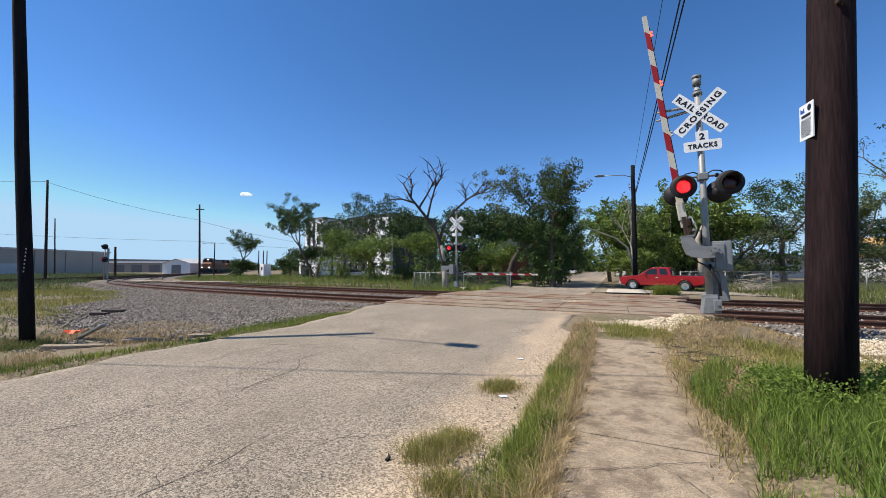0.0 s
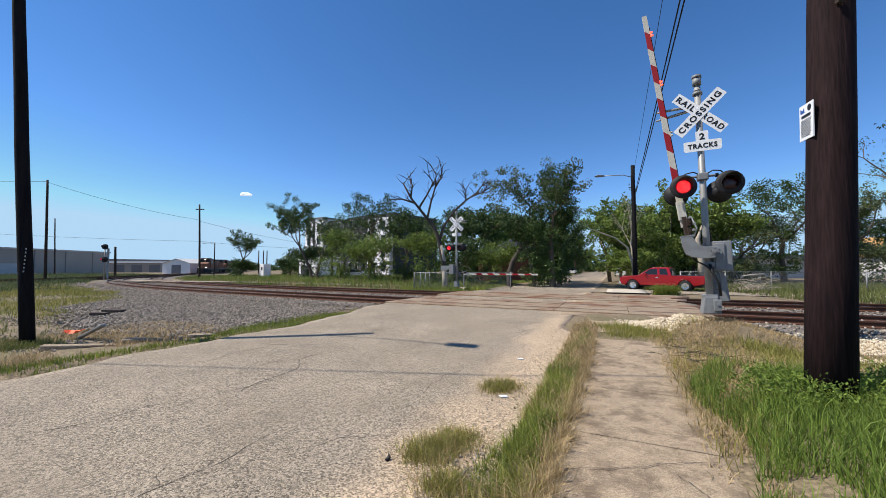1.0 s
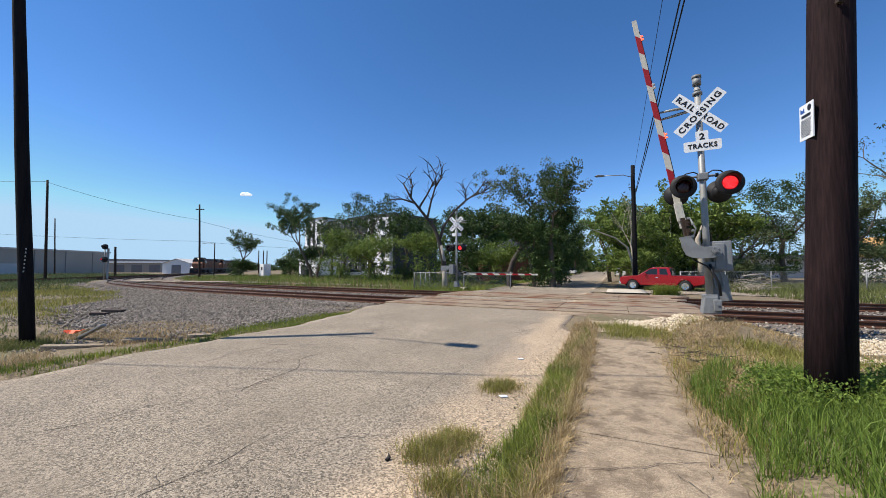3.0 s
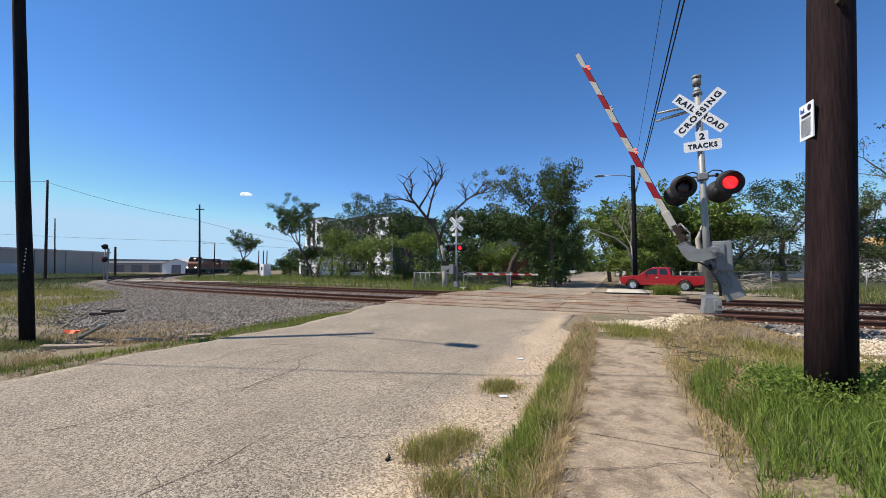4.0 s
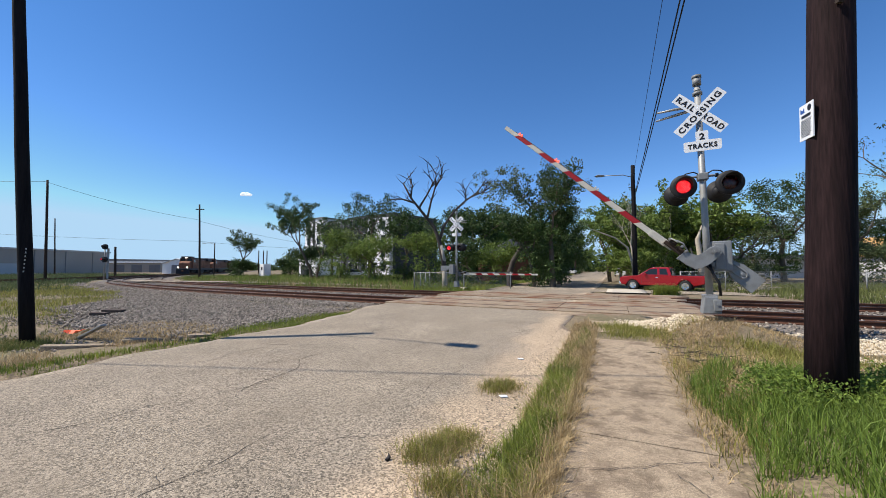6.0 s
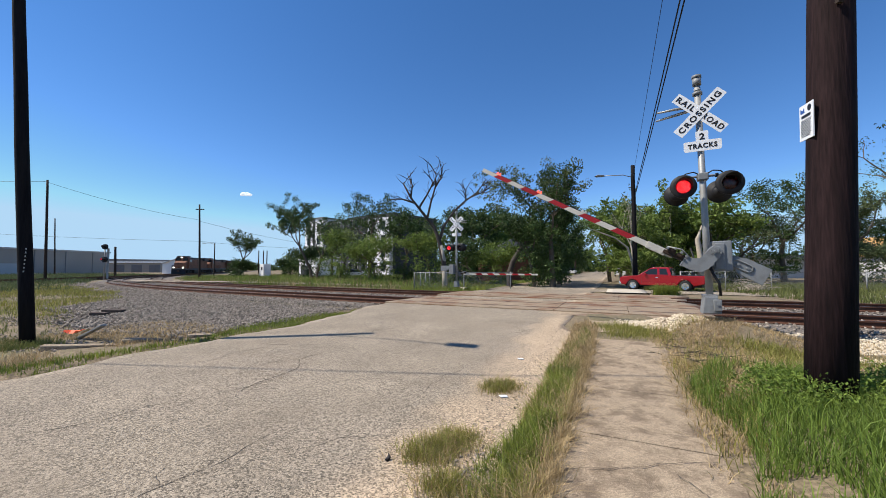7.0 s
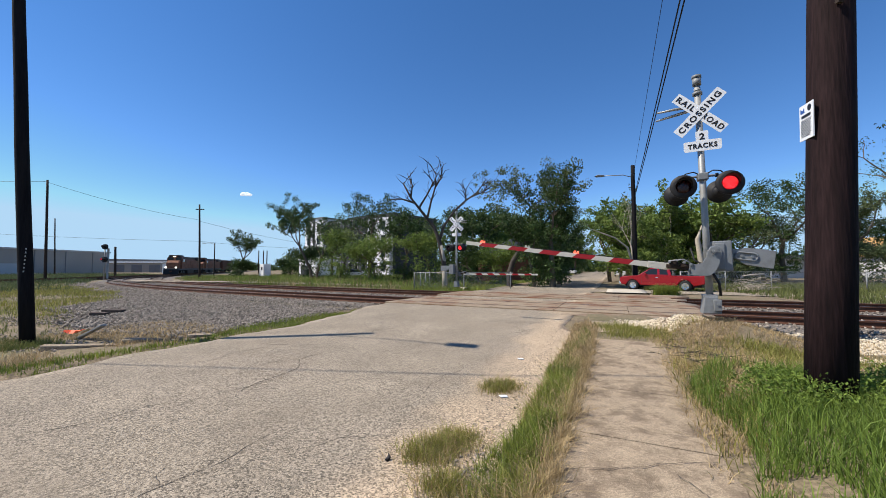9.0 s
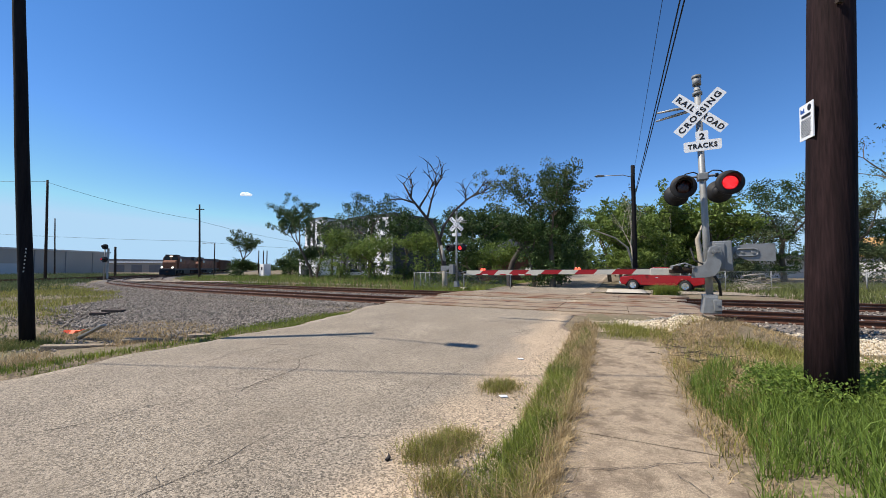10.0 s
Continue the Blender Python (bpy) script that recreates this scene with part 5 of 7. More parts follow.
    tree(27.5, 41, 8.4, 6.4, 22, F, M_LEAF2, per=18, size=0.3, clump=0.5, extra=90, low=0.12)
    tree(33.0, 43, 8.0, 8.0, 23, "dusty green tree behind the fence", M_LEAF3, per=18, size=0.24, clump=0.5, extra=110, low=0.06)
    tree(37.5, 41, 11.8, 8.4, 14, "large dark green tree behind the fence", M_LEAF, per=22, size=0.24, clump=0.55, extra=200, low=0.08)
    tree(40.5, 47, 8.6, 8.0, 25, D, M_LEAF3, per=20, size=0.24, clump=0.5, extra=120, low=0.05)
    tree(45.5, 41, 11.0, 6.6, 26, "tall feathery tree behind the fence", M_LEAF3, per=18, size=0.24, clump=0.5, extra=70, low=0.1)
    tree(50.5, 42, 7.6, 7.0, 27, D, M_LEAF, per=20, size=0.24, clump=0.5, extra=120, low=0.04)
    tree(30.0, 38, 2.4, 5.0, 28, D, M_LEAF3, per=18, size=0.22, clump=0.5, extra=90, low=0.03)
    tree(27.0, 18.5, 9.6, 9.0, 44, "roadside tree with a few leaves hanging into view", M_LEAF, per=10, size=0.12, clump=0.35)
    tree(17.05, 33.0, 9.2, 3.2, 71, "nearly bare young tree with pale twigs", M_LEAF3, bark=M_PALEBARK, per=2, size=0.2, clump=0.3, maxr=0.10)
    tree(19.0, 38.5, 7.2, 6.4, 72, F, M_LEAF2, per=18, size=0.28, clump=0.5, extra=110, low=0.2)
    tree(18.8, 42.0, 8.6, 8.0, 73, D, M_LEAF2, per=18, size=0.28, clump=0.5, extra=140, low=0.12)
    # trees along the street beyond, both sides
    k = 0
    for u in (44, 56, 70, 88, 110, 140, 175):
        for v, hh in ((-17.5, 8.5), (6.8, 8.0)):
            k += 1
            x, y = rd(u + (k % 3) * 2, v + (k * 37 % 5) * 0.5)
            tree(x, y, hh + (k * 53 % 4), 8.0, 100 + k, "street tree shading the road in the distance", M_LEAF if k % 2 else M_LEAF2, per=14, size=0.42, clump=0.7, extra=90, low=0.2)
    for u in (50, 58, 68, 80, 96, 120, 150):
        for v in (-15.2 if u < 90 else -11.0, 5.9):
            k += 1
            x, y = rd(u + (k % 3), v + (k * 29 % 4) * 0.6)
            tree(x, y, 7.0 + (k * 41 % 5), 8.0, 200 + k, "leafy street tree shading the road in the distance", M_LEAF if k % 3 else M_LEAF2, per=16, size=0.40, clump=0.7, extra=130, low=0.03)
    # distant tree line
    rng, nr = random.Random(77), np.random.RandomState(77)
    cs, rad = [], []
    for k in range(420):
        a = radians(-52 + 104 * k / 420)
        d = rng.uniform(150, 230) + (110 if a < -0.35 else 0)
        for _ in range(9):
            cs.append((math.sin(a) * d + rng.gauss(0, 3), math.cos(a) * d + rng.gauss(0, 3), rng.uniform(0, 7.5) * rng.uniform(0.4, 1.0) * (0.55 if a < -0.35 else 1.1)))
            rad.append(rng.uniform(0.7, 1.3))
    v, f = leaf_soup(nr, cs, rad, 12, 1.3)
    tagged(new("distant_woods", soup("distant_woods", v, f, M_LEAF)), "low hazy line of distant trees", "woods", kind="stuff")


build_trees()


# ---- buildings ----
def window_unit(parent, x0, z0, x1, z1, y, t=0.06):
    w = part("window", box(x0 - 0.08, y - t, z0 - 0.08, x1 + 0.08, y + 0.02, z1 + 0.08), M_PALEWALL, parent, "window with a pale frame")
    part("pane", box(x0, y - t - 0.012, z0, x1, y - t + 0.03, z1), M_GLASSDARK, w)


def build_buildings():
    # long metal warehouse
    r = thing("warehouse", "long low tan metal warehouse with a pale roof edge", "warehouse", pose(-114, 0, -0.3))
    part("wall", box(-60, 40, 0, 0, 127, 6.9), M_METALWALL, r, "ribbed tan metal wall")
    part("roof_edge", box(-60.3, 39.7, 6.85, 0.25, 127.3, 7.25, bevel=0.03), M_PALEWALL, r, "pale roof edge")
    for k in range(9):
        part("downpipe", box(0.0, 52 + k * 8.6, 0, 0.14, 52.16 + k * 8.6, 6.8), M_ROOF, r)
    part("base_panel", box(0.0, 88, 0, 0.05, 100, 3.0), M_PALEWALL, r, "pale lower wall panel")
    # low building; dark panels on its wall stand in for shaded door openings
    r = thing("low_shop", "low grey industrial building with dark door openings", "building", pose(-124, 147, -0.3))
    part("wall", box(-10, 0, 0, 20, 14, 4.0), M_METALWALL, r)
    part("roof", prism([(-11, 3.95), (21, 3.95), (20.5, 4.9), (-10.5, 5.4)], -0.4, 14.4), M_ROOF, r, "grey sloping roof")
    part("fascia", box(-11, -0.55, 3.75, 21, -0.4, 4.35), M_WHITEWALL, r, "white fascia")
    for x in (-6, 1, 8, 14):
        part("opening_panel", box(x, -0.08, 0, x + 4.2, 0.05, 3.0), M_ROOF, r, "dark panel in place of a shaded door opening")
    r = thing("shed", "white gabled metal shed", "shed", pose(-90.5, 120, -0.3))
    part("wall", prism([(0, 0), (9, 0), (9, 3.2), (4.5, 4.6), (0, 3.2)], 0, 12), M_WHITEWALL, r)
    part("roof", prism([(-0.3, 3.15), (4.5, 4.68), (9.3, 3.15), (9.3, 3.3), (4.5, 4.86), (-0.3, 3.3)], -0.3, 12.3), M_PALEWALL, r, "pale gabled roof")
    part("shed_door", box(3, -0.06, 0, 6, 0.05, 2.8), M_ROOF, r)
    # apartment block behind the trees
    r = thing("apartment_building", "modern white and dark grey apartment block behind the trees", "building", pose(-34.2, 92, -0.3, 0, 0, -37))
    part("wall", box(0, 0, 0, 7.2, 14, 13.6), M_WHITEWALL, r, "white stucco wall")
    part("wall", box(7.2, 1.2, 0, 15.5, 14, 12.9), M_DARKWALL, r, "dark cladding wall")
    part("wall", box(15.5, 0.4, 0, 30.5, 14, 13.0), M_DARKWALL, r, "dark cladding wall")
    part("wall", box(23.5, -0.6, 0, 30.0, 5, 12.0), M_WHITEWALL, r, "white stucco bay")
    part("roof", box(-0.2, -0.2, 13.6, 7.4, 14.2, 13.9), M_ROOF, r)
    part("wall_stripe", box(3.3, -0.06, 0.5, 4.1, 0.05, 13.5), M_DARKWALL, r, "dark vertical stripe")
    for fl in range(4):
        for x in (1.0, 5.0):
            window_unit(r, x, 1.2 + fl * 3.1, x + 1.2, 3.0 + fl * 3.1, 0.0)
        for x in (8.6, 11.2, 13.4):
            window_unit(r, x, 1.2 + fl * 3.1, x + 1.2, 3.0 + fl * 3.1, 1.2)
        for x in (16.4, 18.4, 21.0):
            window_unit(r, x, 1.2 + fl * 3.1, x + 1.0, 3.0 + fl * 3.1, 0.4)
        window_unit(r, 24.6, 1.2 + fl * 2.8, 25.8, 2.8 + fl * 2.8, -0.6)
        window_unit(r, 27.6, 1.2 + fl * 2.8, 28.8, 2.8 + fl * 2.8, -0.6)
    # small white buildings in front of it
    r = thing("garage", "small white flat-roofed garage with an open dark bay", "building", pose(-28.2, 73, -0.3, 0, 0, -32))
    part("wall", box(0, 0, 0, 5.0, 5, 3.3), M_WHITEWALL, r)
    # the wall is closed; a dark panel gives the shade inside the bay
    part("bay_panel", box(0.6, -0.06, 0, 2.6, 0.06, 2.3), M_DARKWALL, r, "dark panel in place of the shaded open bay")
    part("roof_edge", box(-0.15, -0.15, 3.3, 5.15, 5.15, 3.5), M_WHITEWALL, r)
    r = thing("utility_cabinet", "white equipment cabinet with a dark window", "cabinet", pose(-35.5, 72, -0.3, 0, 0, -40))
    part("cabinet_body", box(0, 0, 0, 1.7, 1.4, 2.6, bevel=0.05), M_WHITEWALL, r)
    part("cabinet_window", box(0.7, -0.03, 1.4, 1.3, 0.03, 2.0), M_DARKWALL, r)
    r = thing("house", "low white building behind the trees", "house", pose(38, 56, 0))
    part("wall", box(0, 0, 0, 22, 8, 2.9), M_PALEWALL, r)
    part("roof", prism([(-0.6, 2.85), (22.6, 2.85), (21.8, 3.4), (0.2, 3.4)], -0.6, 8.6), M_ROOF, r)
    for x in (2, 7, 12, 17):
        window_unit(r, x, 1.0, x + 1.4, 2.2, 0.0)
    r = thing("house", "house with a sunlit orange-brown gabled roof", "house", pose(66, 52, 0))
    part("wall", box(0, 0, 0, 14, 9, 3.4), M_PALEWALL, r)
    part("roof", prism([(-0.6, 3.35), (14.6, 3.35), (13.0, 6.4), (1.5, 6.4)], -0.5, 9.5), mat("tan_shingles", (0.50, 0.30, 0.12), 0.9, var=0.25, scale=2, bump=0.3), r, "orange-brown shingle roof")
    window_unit(r, 3, 1.0, 4.4, 2.4, 0.0)
    x, y = rd(66, -15.5)
    r = thing("house", "small house in the shade of street trees", "house", pose(x, y, 0, 0, 0, -24.95))
    part("wall", box(-5, 0, 0, 3, 8, 2.8), M_PALEWALL, r)
    part("roof", prism([(-5.5, 2.75), (3.5, 2.75), (-1, 4.8)], -0.5, 8.5), M_ROOF, r)
    window_unit(r, -3, 0.9, -1.6, 2.1, 0.0)
    # reddish house front glimpsed behind trees
    r = thing("house", "brick-red house glimpsed behind the trees", "house", pose(7.6, 46, 0))
    part("wall", box(-3, 0, 0, 5, 6, 3.0), mat("red_brick", (0.26, 0.11, 0.075), 0.9, var=0.3, scale=6, bump=0.2), r)
    part("roof", prism([(-3.5, 2.95), (5.5, 2.95), (1, 5.2)], -0.4, 6.4), M_ROOF, r)


build_buildings()


def sedan(m, paint, label):
    root = thing("parked_car", label, "car", m, "cars parked along the far street")
    part("body", prism([(-2.1, 0.35), (2.1, 0.35), (2.15, 0.65), (2.0, 0.85), (1.1, 0.95), (-1.5, 0.95), (-2.1, 0.9)], -0.85, 0.85, bevel=0.06), paint, root)
    bm = prism([(-1.4, 0.93), (1.05, 0.93), (0.4, 1.42), (-0.9, 1.42)], -0.74, 0.74, bevel=0.05)
    part("cabin", bm, M_GLASSDARK, root, "dark glazed cabin")
    part("roof", box(-0.85, -0.62, 1.40, 0.35, 0.62, 1.45, bevel=0.02), paint, root)
    for x in (-1.3, 1.3):
        for y in (-0.78, 0.78):
            wheel(root, x, y, 0.32, 0.2)


M_WHITECAR = mat("white_car_paint", (0.7, 0.7, 0.7), 0.3, var=0.05, bump=0, spec=0.5)
M_DARKCAR = mat("dark_blue_car_paint", (0.03, 0.04, 0.07), 0.3, var=0.05, bump=0, spec=0.5)
for u, v, p, lb in ((92, -9.4, M_WHITECAR, "white car parked under trees down the street"), (80, -9.8, M_DARKCAR, "dark blue car parked under trees down the street"), (74, 0.6, M_WHITECAR, "white car parked at the kerb down the street")):
    x, y = rd(u, v)
    sedan(pose(x, y, 0.03, 0, 0, 65), p, lb)
sedan(pose(-15.5, 66, -0.1, 0, 0, 10), M_WHITECAR, "white car parked behind the field")


# ---- chain-link fences ----
def chain_fence(x0, y0, x1, y1, h, label):
    a, b = Vector((x0, y0, 0)), Vector((x1, y1, 0))
    ln = (b - a).length
    n = max(1, round(ln / 3.0))
    root = thing("chain_link_fence", label, "fence", group="chain-link fences")
    pts = [a.lerp(b, k / n) for k in range(n + 1)]
    zs = [float(height(p.x, p.y)) for p in pts]
    for k, (p, z) in enumerate(zip(pts, zs)):
        part("post", tube([(p.x, p.y, z - 0.1), (p.x, p.y, z + h + 0.05)], 0.036 if k % 4 else 0.045, 8), M_GALV, root, "galvanised fence post")
    part("top_rail", tube([(p.x, p.y, z + h) for p, z in zip(pts, zs)], 0.022, 6), M_GALV, root)
    v, f = [], []
    d = (b - a).normalized()
    step = 0.10
    m = int(ln / step)
    rw = 0.004
    for sgn in (1, -1):
        for k in range(-int(h / step), m):
            s0, s1 = k * step, k * step + h
            zb, zt = 0.04, h
            if sgn < 0:
                zb, zt = h, 0.04
            c0, c1 = max(s0, 0), min(s1, ln)
            if c1 <= c0:
                continue
            q0 = zb + (zt - zb) * (c0 - s0) / (s1 - s0)
            q1 = zb + (zt - zb) * (c1 - s0) / (s1 - s0)
            p0, p1 = a + d * c0, a + d * c1
            g0, g1 = float(np.interp(c0, np.linspace(0, ln, n + 1), zs)), float(np.interp(c1, np.linspace(0, ln, n + 1), zs))
            i = len(v)
            v += [(p0.x, p0.y, g0 + q0 - rw), (p1.x, p1.y, g1 + q1 - rw), (p1.x, p1.y, g1 + q1 + rw), (p0.x, p0.y, g0 + q0 + rw)]
            f.append((i, i + 1, i + 2, i + 3))
    w = part("wire_mesh", mesh_of("wire_mesh", v, f, M_GALV), M_GALV, root, "diamond wire mesh")
    w["kind"] = "stuff"


chain_fence(-2.0, 26.0, 5.0, 27.6, 1.25, "rusty grey chain-link fence beside the far signal")
chain_fence(16.9, 26.5, 52, 22.5, 1.3, "grey chain-link fence along the far side of the tracks")
chain_fence(-2.0, 26.0, -1.2, 34, 1.25, "grey chain-link fence running back from the far signal")


# ---- vegetation and stones ----
def blades(rng, xy, hmin, hmax, width, lean=0.45, zf=None):
    n = len(xy)
    x, y = xy[:, 0], xy[:, 1]
    z = (under if zf is None else zf)(x, y)
    a = rng.uniform(0, 6.283, n)
    h = rng.uniform(hmin, hmax, n) * rng.uniform(0.55, 1.0, n)
    l = np.abs(rng.normal(0, lean, n)) * h
    dx, dy = np.cos(a), np.sin(a)
    t = rng.uniform(0, 6.283, n)
    wx, wy = np.cos(t) * width * 0.5, np.sin(t) * width * 0.5
    b = np.stack([x, y, z - 0.01], 1)
    w = np.stack([wx, wy, np.zeros(n)], 1)
    mid = b + np.stack([dx * l * 0.35, dy * l * 0.35, h * 0.6], 1)
    tip = b + np.stack([dx * l, dy * l, h], 1)
    v = np.stack([b - w, b + w, mid - w * 0.75, mid + w * 0.75, tip], 1).reshape(-1, 3)
    i = np.arange(n) * 5
    f = np.stack([np.stack([i, i + 1, i + 3], 1), np.stack([i, i + 3, i + 2], 1), np.stack([i + 2, i + 3, i + 4], 1)], 1).reshape(-1, 3)
    return v, f


def patchy(x, y, s, seed):
    """Smooth random field, about -1 to 1."""
    return (np.sin(x * s + seed) * np.sin(y * s * 1.13 + seed * 1.7) + 0.6 * np.sin(x * s * 2.3 + y * s * 1.1 + seed * 2.1) * np.sin(y * s * 2.7 - x * s * 0.6) + 0.35 * np.sin(x * s * 5.1 + seed) * np.sin(y * s * 4.7 + seed * 3)) / 1.4


def grass(name, label, xy, material, hmin, hmax, width, seed, lean=0.45, zf=None):
    rng = np.random.RandomState(seed)
    v, f = blades(rng, xy, hmin, hmax, width, lean, zf)
    return tagged(new(name, soup(name, v, f, material)), label, "grass", kind="stuff")


def uv_points(rng, n, u0, u1, v0, v1, keep=None):
    u, v = rng.uniform(u0, u1, n), rng.uniform(v0, v1, n)
    x, y = rd(u, v)
    if keep is not None:
        k = keep(x, y, u, v)
        x, y = x[k], y[k]
    return np.stack([x, y], 1)


def tufts(rng, centres, n, r):
    c = np.asarray(centres)[rng.randint(0, len(centres), n)]
    return c + rng.normal(0, 1, (n, 2)) * r


def build_grass():
    R = np.random.RandomState
    # strip between road and sidewalk
    def band(x, y, u, v):
        mid = -0.71 + 0.09 * np.sin(u * 1.7)
        half = 0.15 + 0.08 * np.sin(u * 2.3 + 1) - 0.12 * smooth01((u - 6) / 3)
        return (np.abs(v - mid) < half) & (patchy(x, y, 2.2, 1.0) > -0.55)
    grass("verge_grass", "uneven green grass strip beside the sidewalk", uv_points(R(1), 20000, 1.0, 9.2, -1.35, -0.38, band), M_GRASS, 0.05, 0.20, 0.007, 1, 0.6)
    grass("verge_grass", "taller green grass in the sidewalk strip", uv_points(R(35), 6500, 1.4, 5.6, -0.88, -0.54, lambda x, y, u, v: patchy(x, y, 2.0, 7.0) > 0.0), M_GRASS, 0.10, 0.28, 0.007, 35, 0.7)
    grass("verge_dry_grass", "dry straw-coloured grass along the sidewalk edge", uv_points(R(2), 9000, 1.0, 10.2, -0.95, -0.40, lambda x, y, u, v: patchy(x, y, 1.9, 4.0) > 0.1 - 0.06 * u), M_STRAW, 0.06, 0.24, 0.007, 2, 0.8)
    ks = [rd(2.0 + 0.23 * k, -0.50 + 0.05 * math.sin(k * 2.1)) for k in range(26)]
    grass("verge_dry_grass", "long dry blades drooping over the sidewalk edge", tufts(R(36), ks, 5200, 0.05), M_STRAW, 0.10, 0.26, 0.006, 36, 1.1)
    grass("verge_grass", "yellow-green blades mixed into the sidewalk strip", uv_points(R(37), 4500, 1.2, 7.5, -0.86, -0.50, lambda x, y, u, v: patchy(x, y, 2.6, 2.5) > -0.3), M_WEED, 0.08, 0.26, 0.006, 37, 0.8)
    cs = [rd(3.0, -1.42), rd(2.85, -1.50), rd(3.2, -1.35), rd(4.75, -1.45), rd(4.9, -1.38), rd(2.5, -1.15)]
    grass("grass_tuft", "yellow-green grass tufts growing from the road edge", tufts(R(3), cs, 5200, 0.10), M_WEED, 0.05, 0.17, 0.006, 3, 0.8)
    grass("dry_tuft", "dry straw blades in the road-edge tufts", tufts(R(33), cs, 2200, 0.13), M_STRAW, 0.04, 0.17, 0.006, 33, 1.0)
    # verge on the other side of the sidewalk, round the pole
    grass("tall_grass", "lush tall green grass round the wooden pole", uv_points(R(4), 76000, 0.5, 7.5, 0.75, 5.5, lambda x, y, u, v: (v > 0.86 + 0.14 * np.sin(u * 1.9) + 0.35 * smooth01((u - 5) / 2)) & (u < 6.9 - 0.2 * v) & (patchy(x, y, 1.5, 2.0) > -0.62)), M_TALLGRASS, 0.08, 0.32, 0.008, 4, 0.6)
    grass("tall_grass", "yellowish grass mixed into the verge", uv_points(R(5), 9000, 0.5, 8.5, 0.7, 5.0, lambda x, y, u, v: patchy(x, y, 1.1, 5.0) > 0.1), M_WEED, 0.08, 0.30, 0.008, 5, 0.6)
    grass("straw", "matted dry straw at the sidewalk edge", uv_points(R(6), 26000, 0.5, 10.6, 0.62, 2.4, lambda x, y, u, v: (v < 1.35 + 0.3 * np.sin(u * 1.3) + 1.0 * smooth01((u - 6) / 2)) & (patchy(x, y, 2.0, 3.0) > -0.5)), M_STRAW, 0.03, 0.16, 0.007, 6, 1.6)
    cs = [rd(8.2, 2.6), rd(8.0, 3.2), rd(8.4, 2.2), rd(7.8, 3.8), rd(7.5, 2.4), rd(9.5, 0.2), rd(9.3, 0.5), rd(9.6, -0.1), rd(8.9, 0.1), rd(9.0, 0.8), rd(9.9, 1.2)]
    grass("grass_tuft", "green grass tufts near the crossing signal", tufts(R(7), cs, 7000, 0.22), M_WEED, 0.05, 0.20, 0.009, 7, 0.7)
    grass("straw", "dry grass on the bank below the signal", uv_points(R(8), 22000, 6.5, 11.0, 0.8, 7.0, lambda x, y, u, v: patchy(x, y, 1.2, 8.0) > -0.3 + 0.25 * (v - 2.5)), M_STRAW, 0.03, 0.14, 0.009, 8, 1.2)
    # broad-leaved weeds by the pole
    rng = R(9)
    pts = np.concatenate([tufts(rng, [(4.55, 3.75), (4.9, 3.9), (4.3, 3.4), (3.55, 4.1), (5.3, 4.1), (3.6, 3.75)], 1900, 0.2), ])
    z = under(pts[:, 0], pts[:, 1]) + rng.uniform(0.05, 0.30, len(pts))
    v, f = leaf_soup(rng, np.column_stack([pts, z]), np.full(len(pts), 0.04), 5, 0.034)
    tagged(new("leafy_weeds", soup("leafy_weeds", v, f, M_TALLGRASS)), "leafy green weeds at the foot of the pole", "weeds", kind="stuff")
    # left roadside
    grass("verge_grass", "bright green grass along the left road edge", uv_points(R(10), 26000, -2.0, 11.5, -9.8, -7.8, lambda x, y, u, v: (np.abs(v + 8.35 + 1.1 * smooth01((3 - u) / 6) + 0.15 * np.sin(u)) < 0.40 + 0.25 * smooth01((u - 5) / 3) + 0.12 * np.sin(u * 2.1)) & (patchy(x, y, 1.3, 6.0) > -0.7)), M_GRASS, 0.05, 0.17, 0.012, 10)
    grass("straw", "brown matted dry grass beyond the left road edge", uv_points(R(11), 26000, -1.0, 11.0, -12.5, -8.5, lambda x, y, u, v: patchy(x, y, 0.9, 2.0) > -0.30 + 2.1 * smooth01((u - 5.5) / 2.5)), M_STRAW, 0.04, 0.20, 0.012, 11, 1.1)
    cs = [(-9.2, 8.0), (-8.6, 7.9), (-8.9, 7.6), (-9.6, 7.8), (-10.3, 7.2), (-9.9, 7.5)]
    grass("grass_tuft", "olive grass round the roadside pole", tufts(R(12), cs, 3500, 0.25), M_GRASS2, 0.06, 0.22, 0.012, 12)

    def field(n, seed, x0, x1, y0, y1, keep):
        rng = R(seed)
        x, y = rng.uniform(x0, x1, n), rng.uniform(y0, y1, n)
        sd, s = track_sd(x, y)
        u, v = to_rd(x, y)
        k = keep(x, y, sd, u, v)
        return np.stack([x[k], y[k]], 1)
    # open field left of the gravel
    off = lambda x, y, sd, u, v: (sd < apron_limit(track_sd(x, y)[1])) & (v < -10.5)
    grass("field_grass", "patchy olive grass in the open field", field(110000, 13, -60, -9, 6, 55, lambda x, y, sd, u, v: off(x, y, sd, u, v) & (patchy(x, y, 0.35, 1.0) > -0.25)), M_GRASS2, 0.05, 0.24, 0.016, 13, 0.7)
    grass("field_weeds", "yellow-green flowering weeds in the field", field(40000, 14, -40, -13, 12, 34, lambda x, y, sd, u, v: off(x, y, sd, u, v) & (patchy(x, y, 0.3, 3.0) > -0.05)), M_WEED, 0.10, 0.34, 0.02, 14)
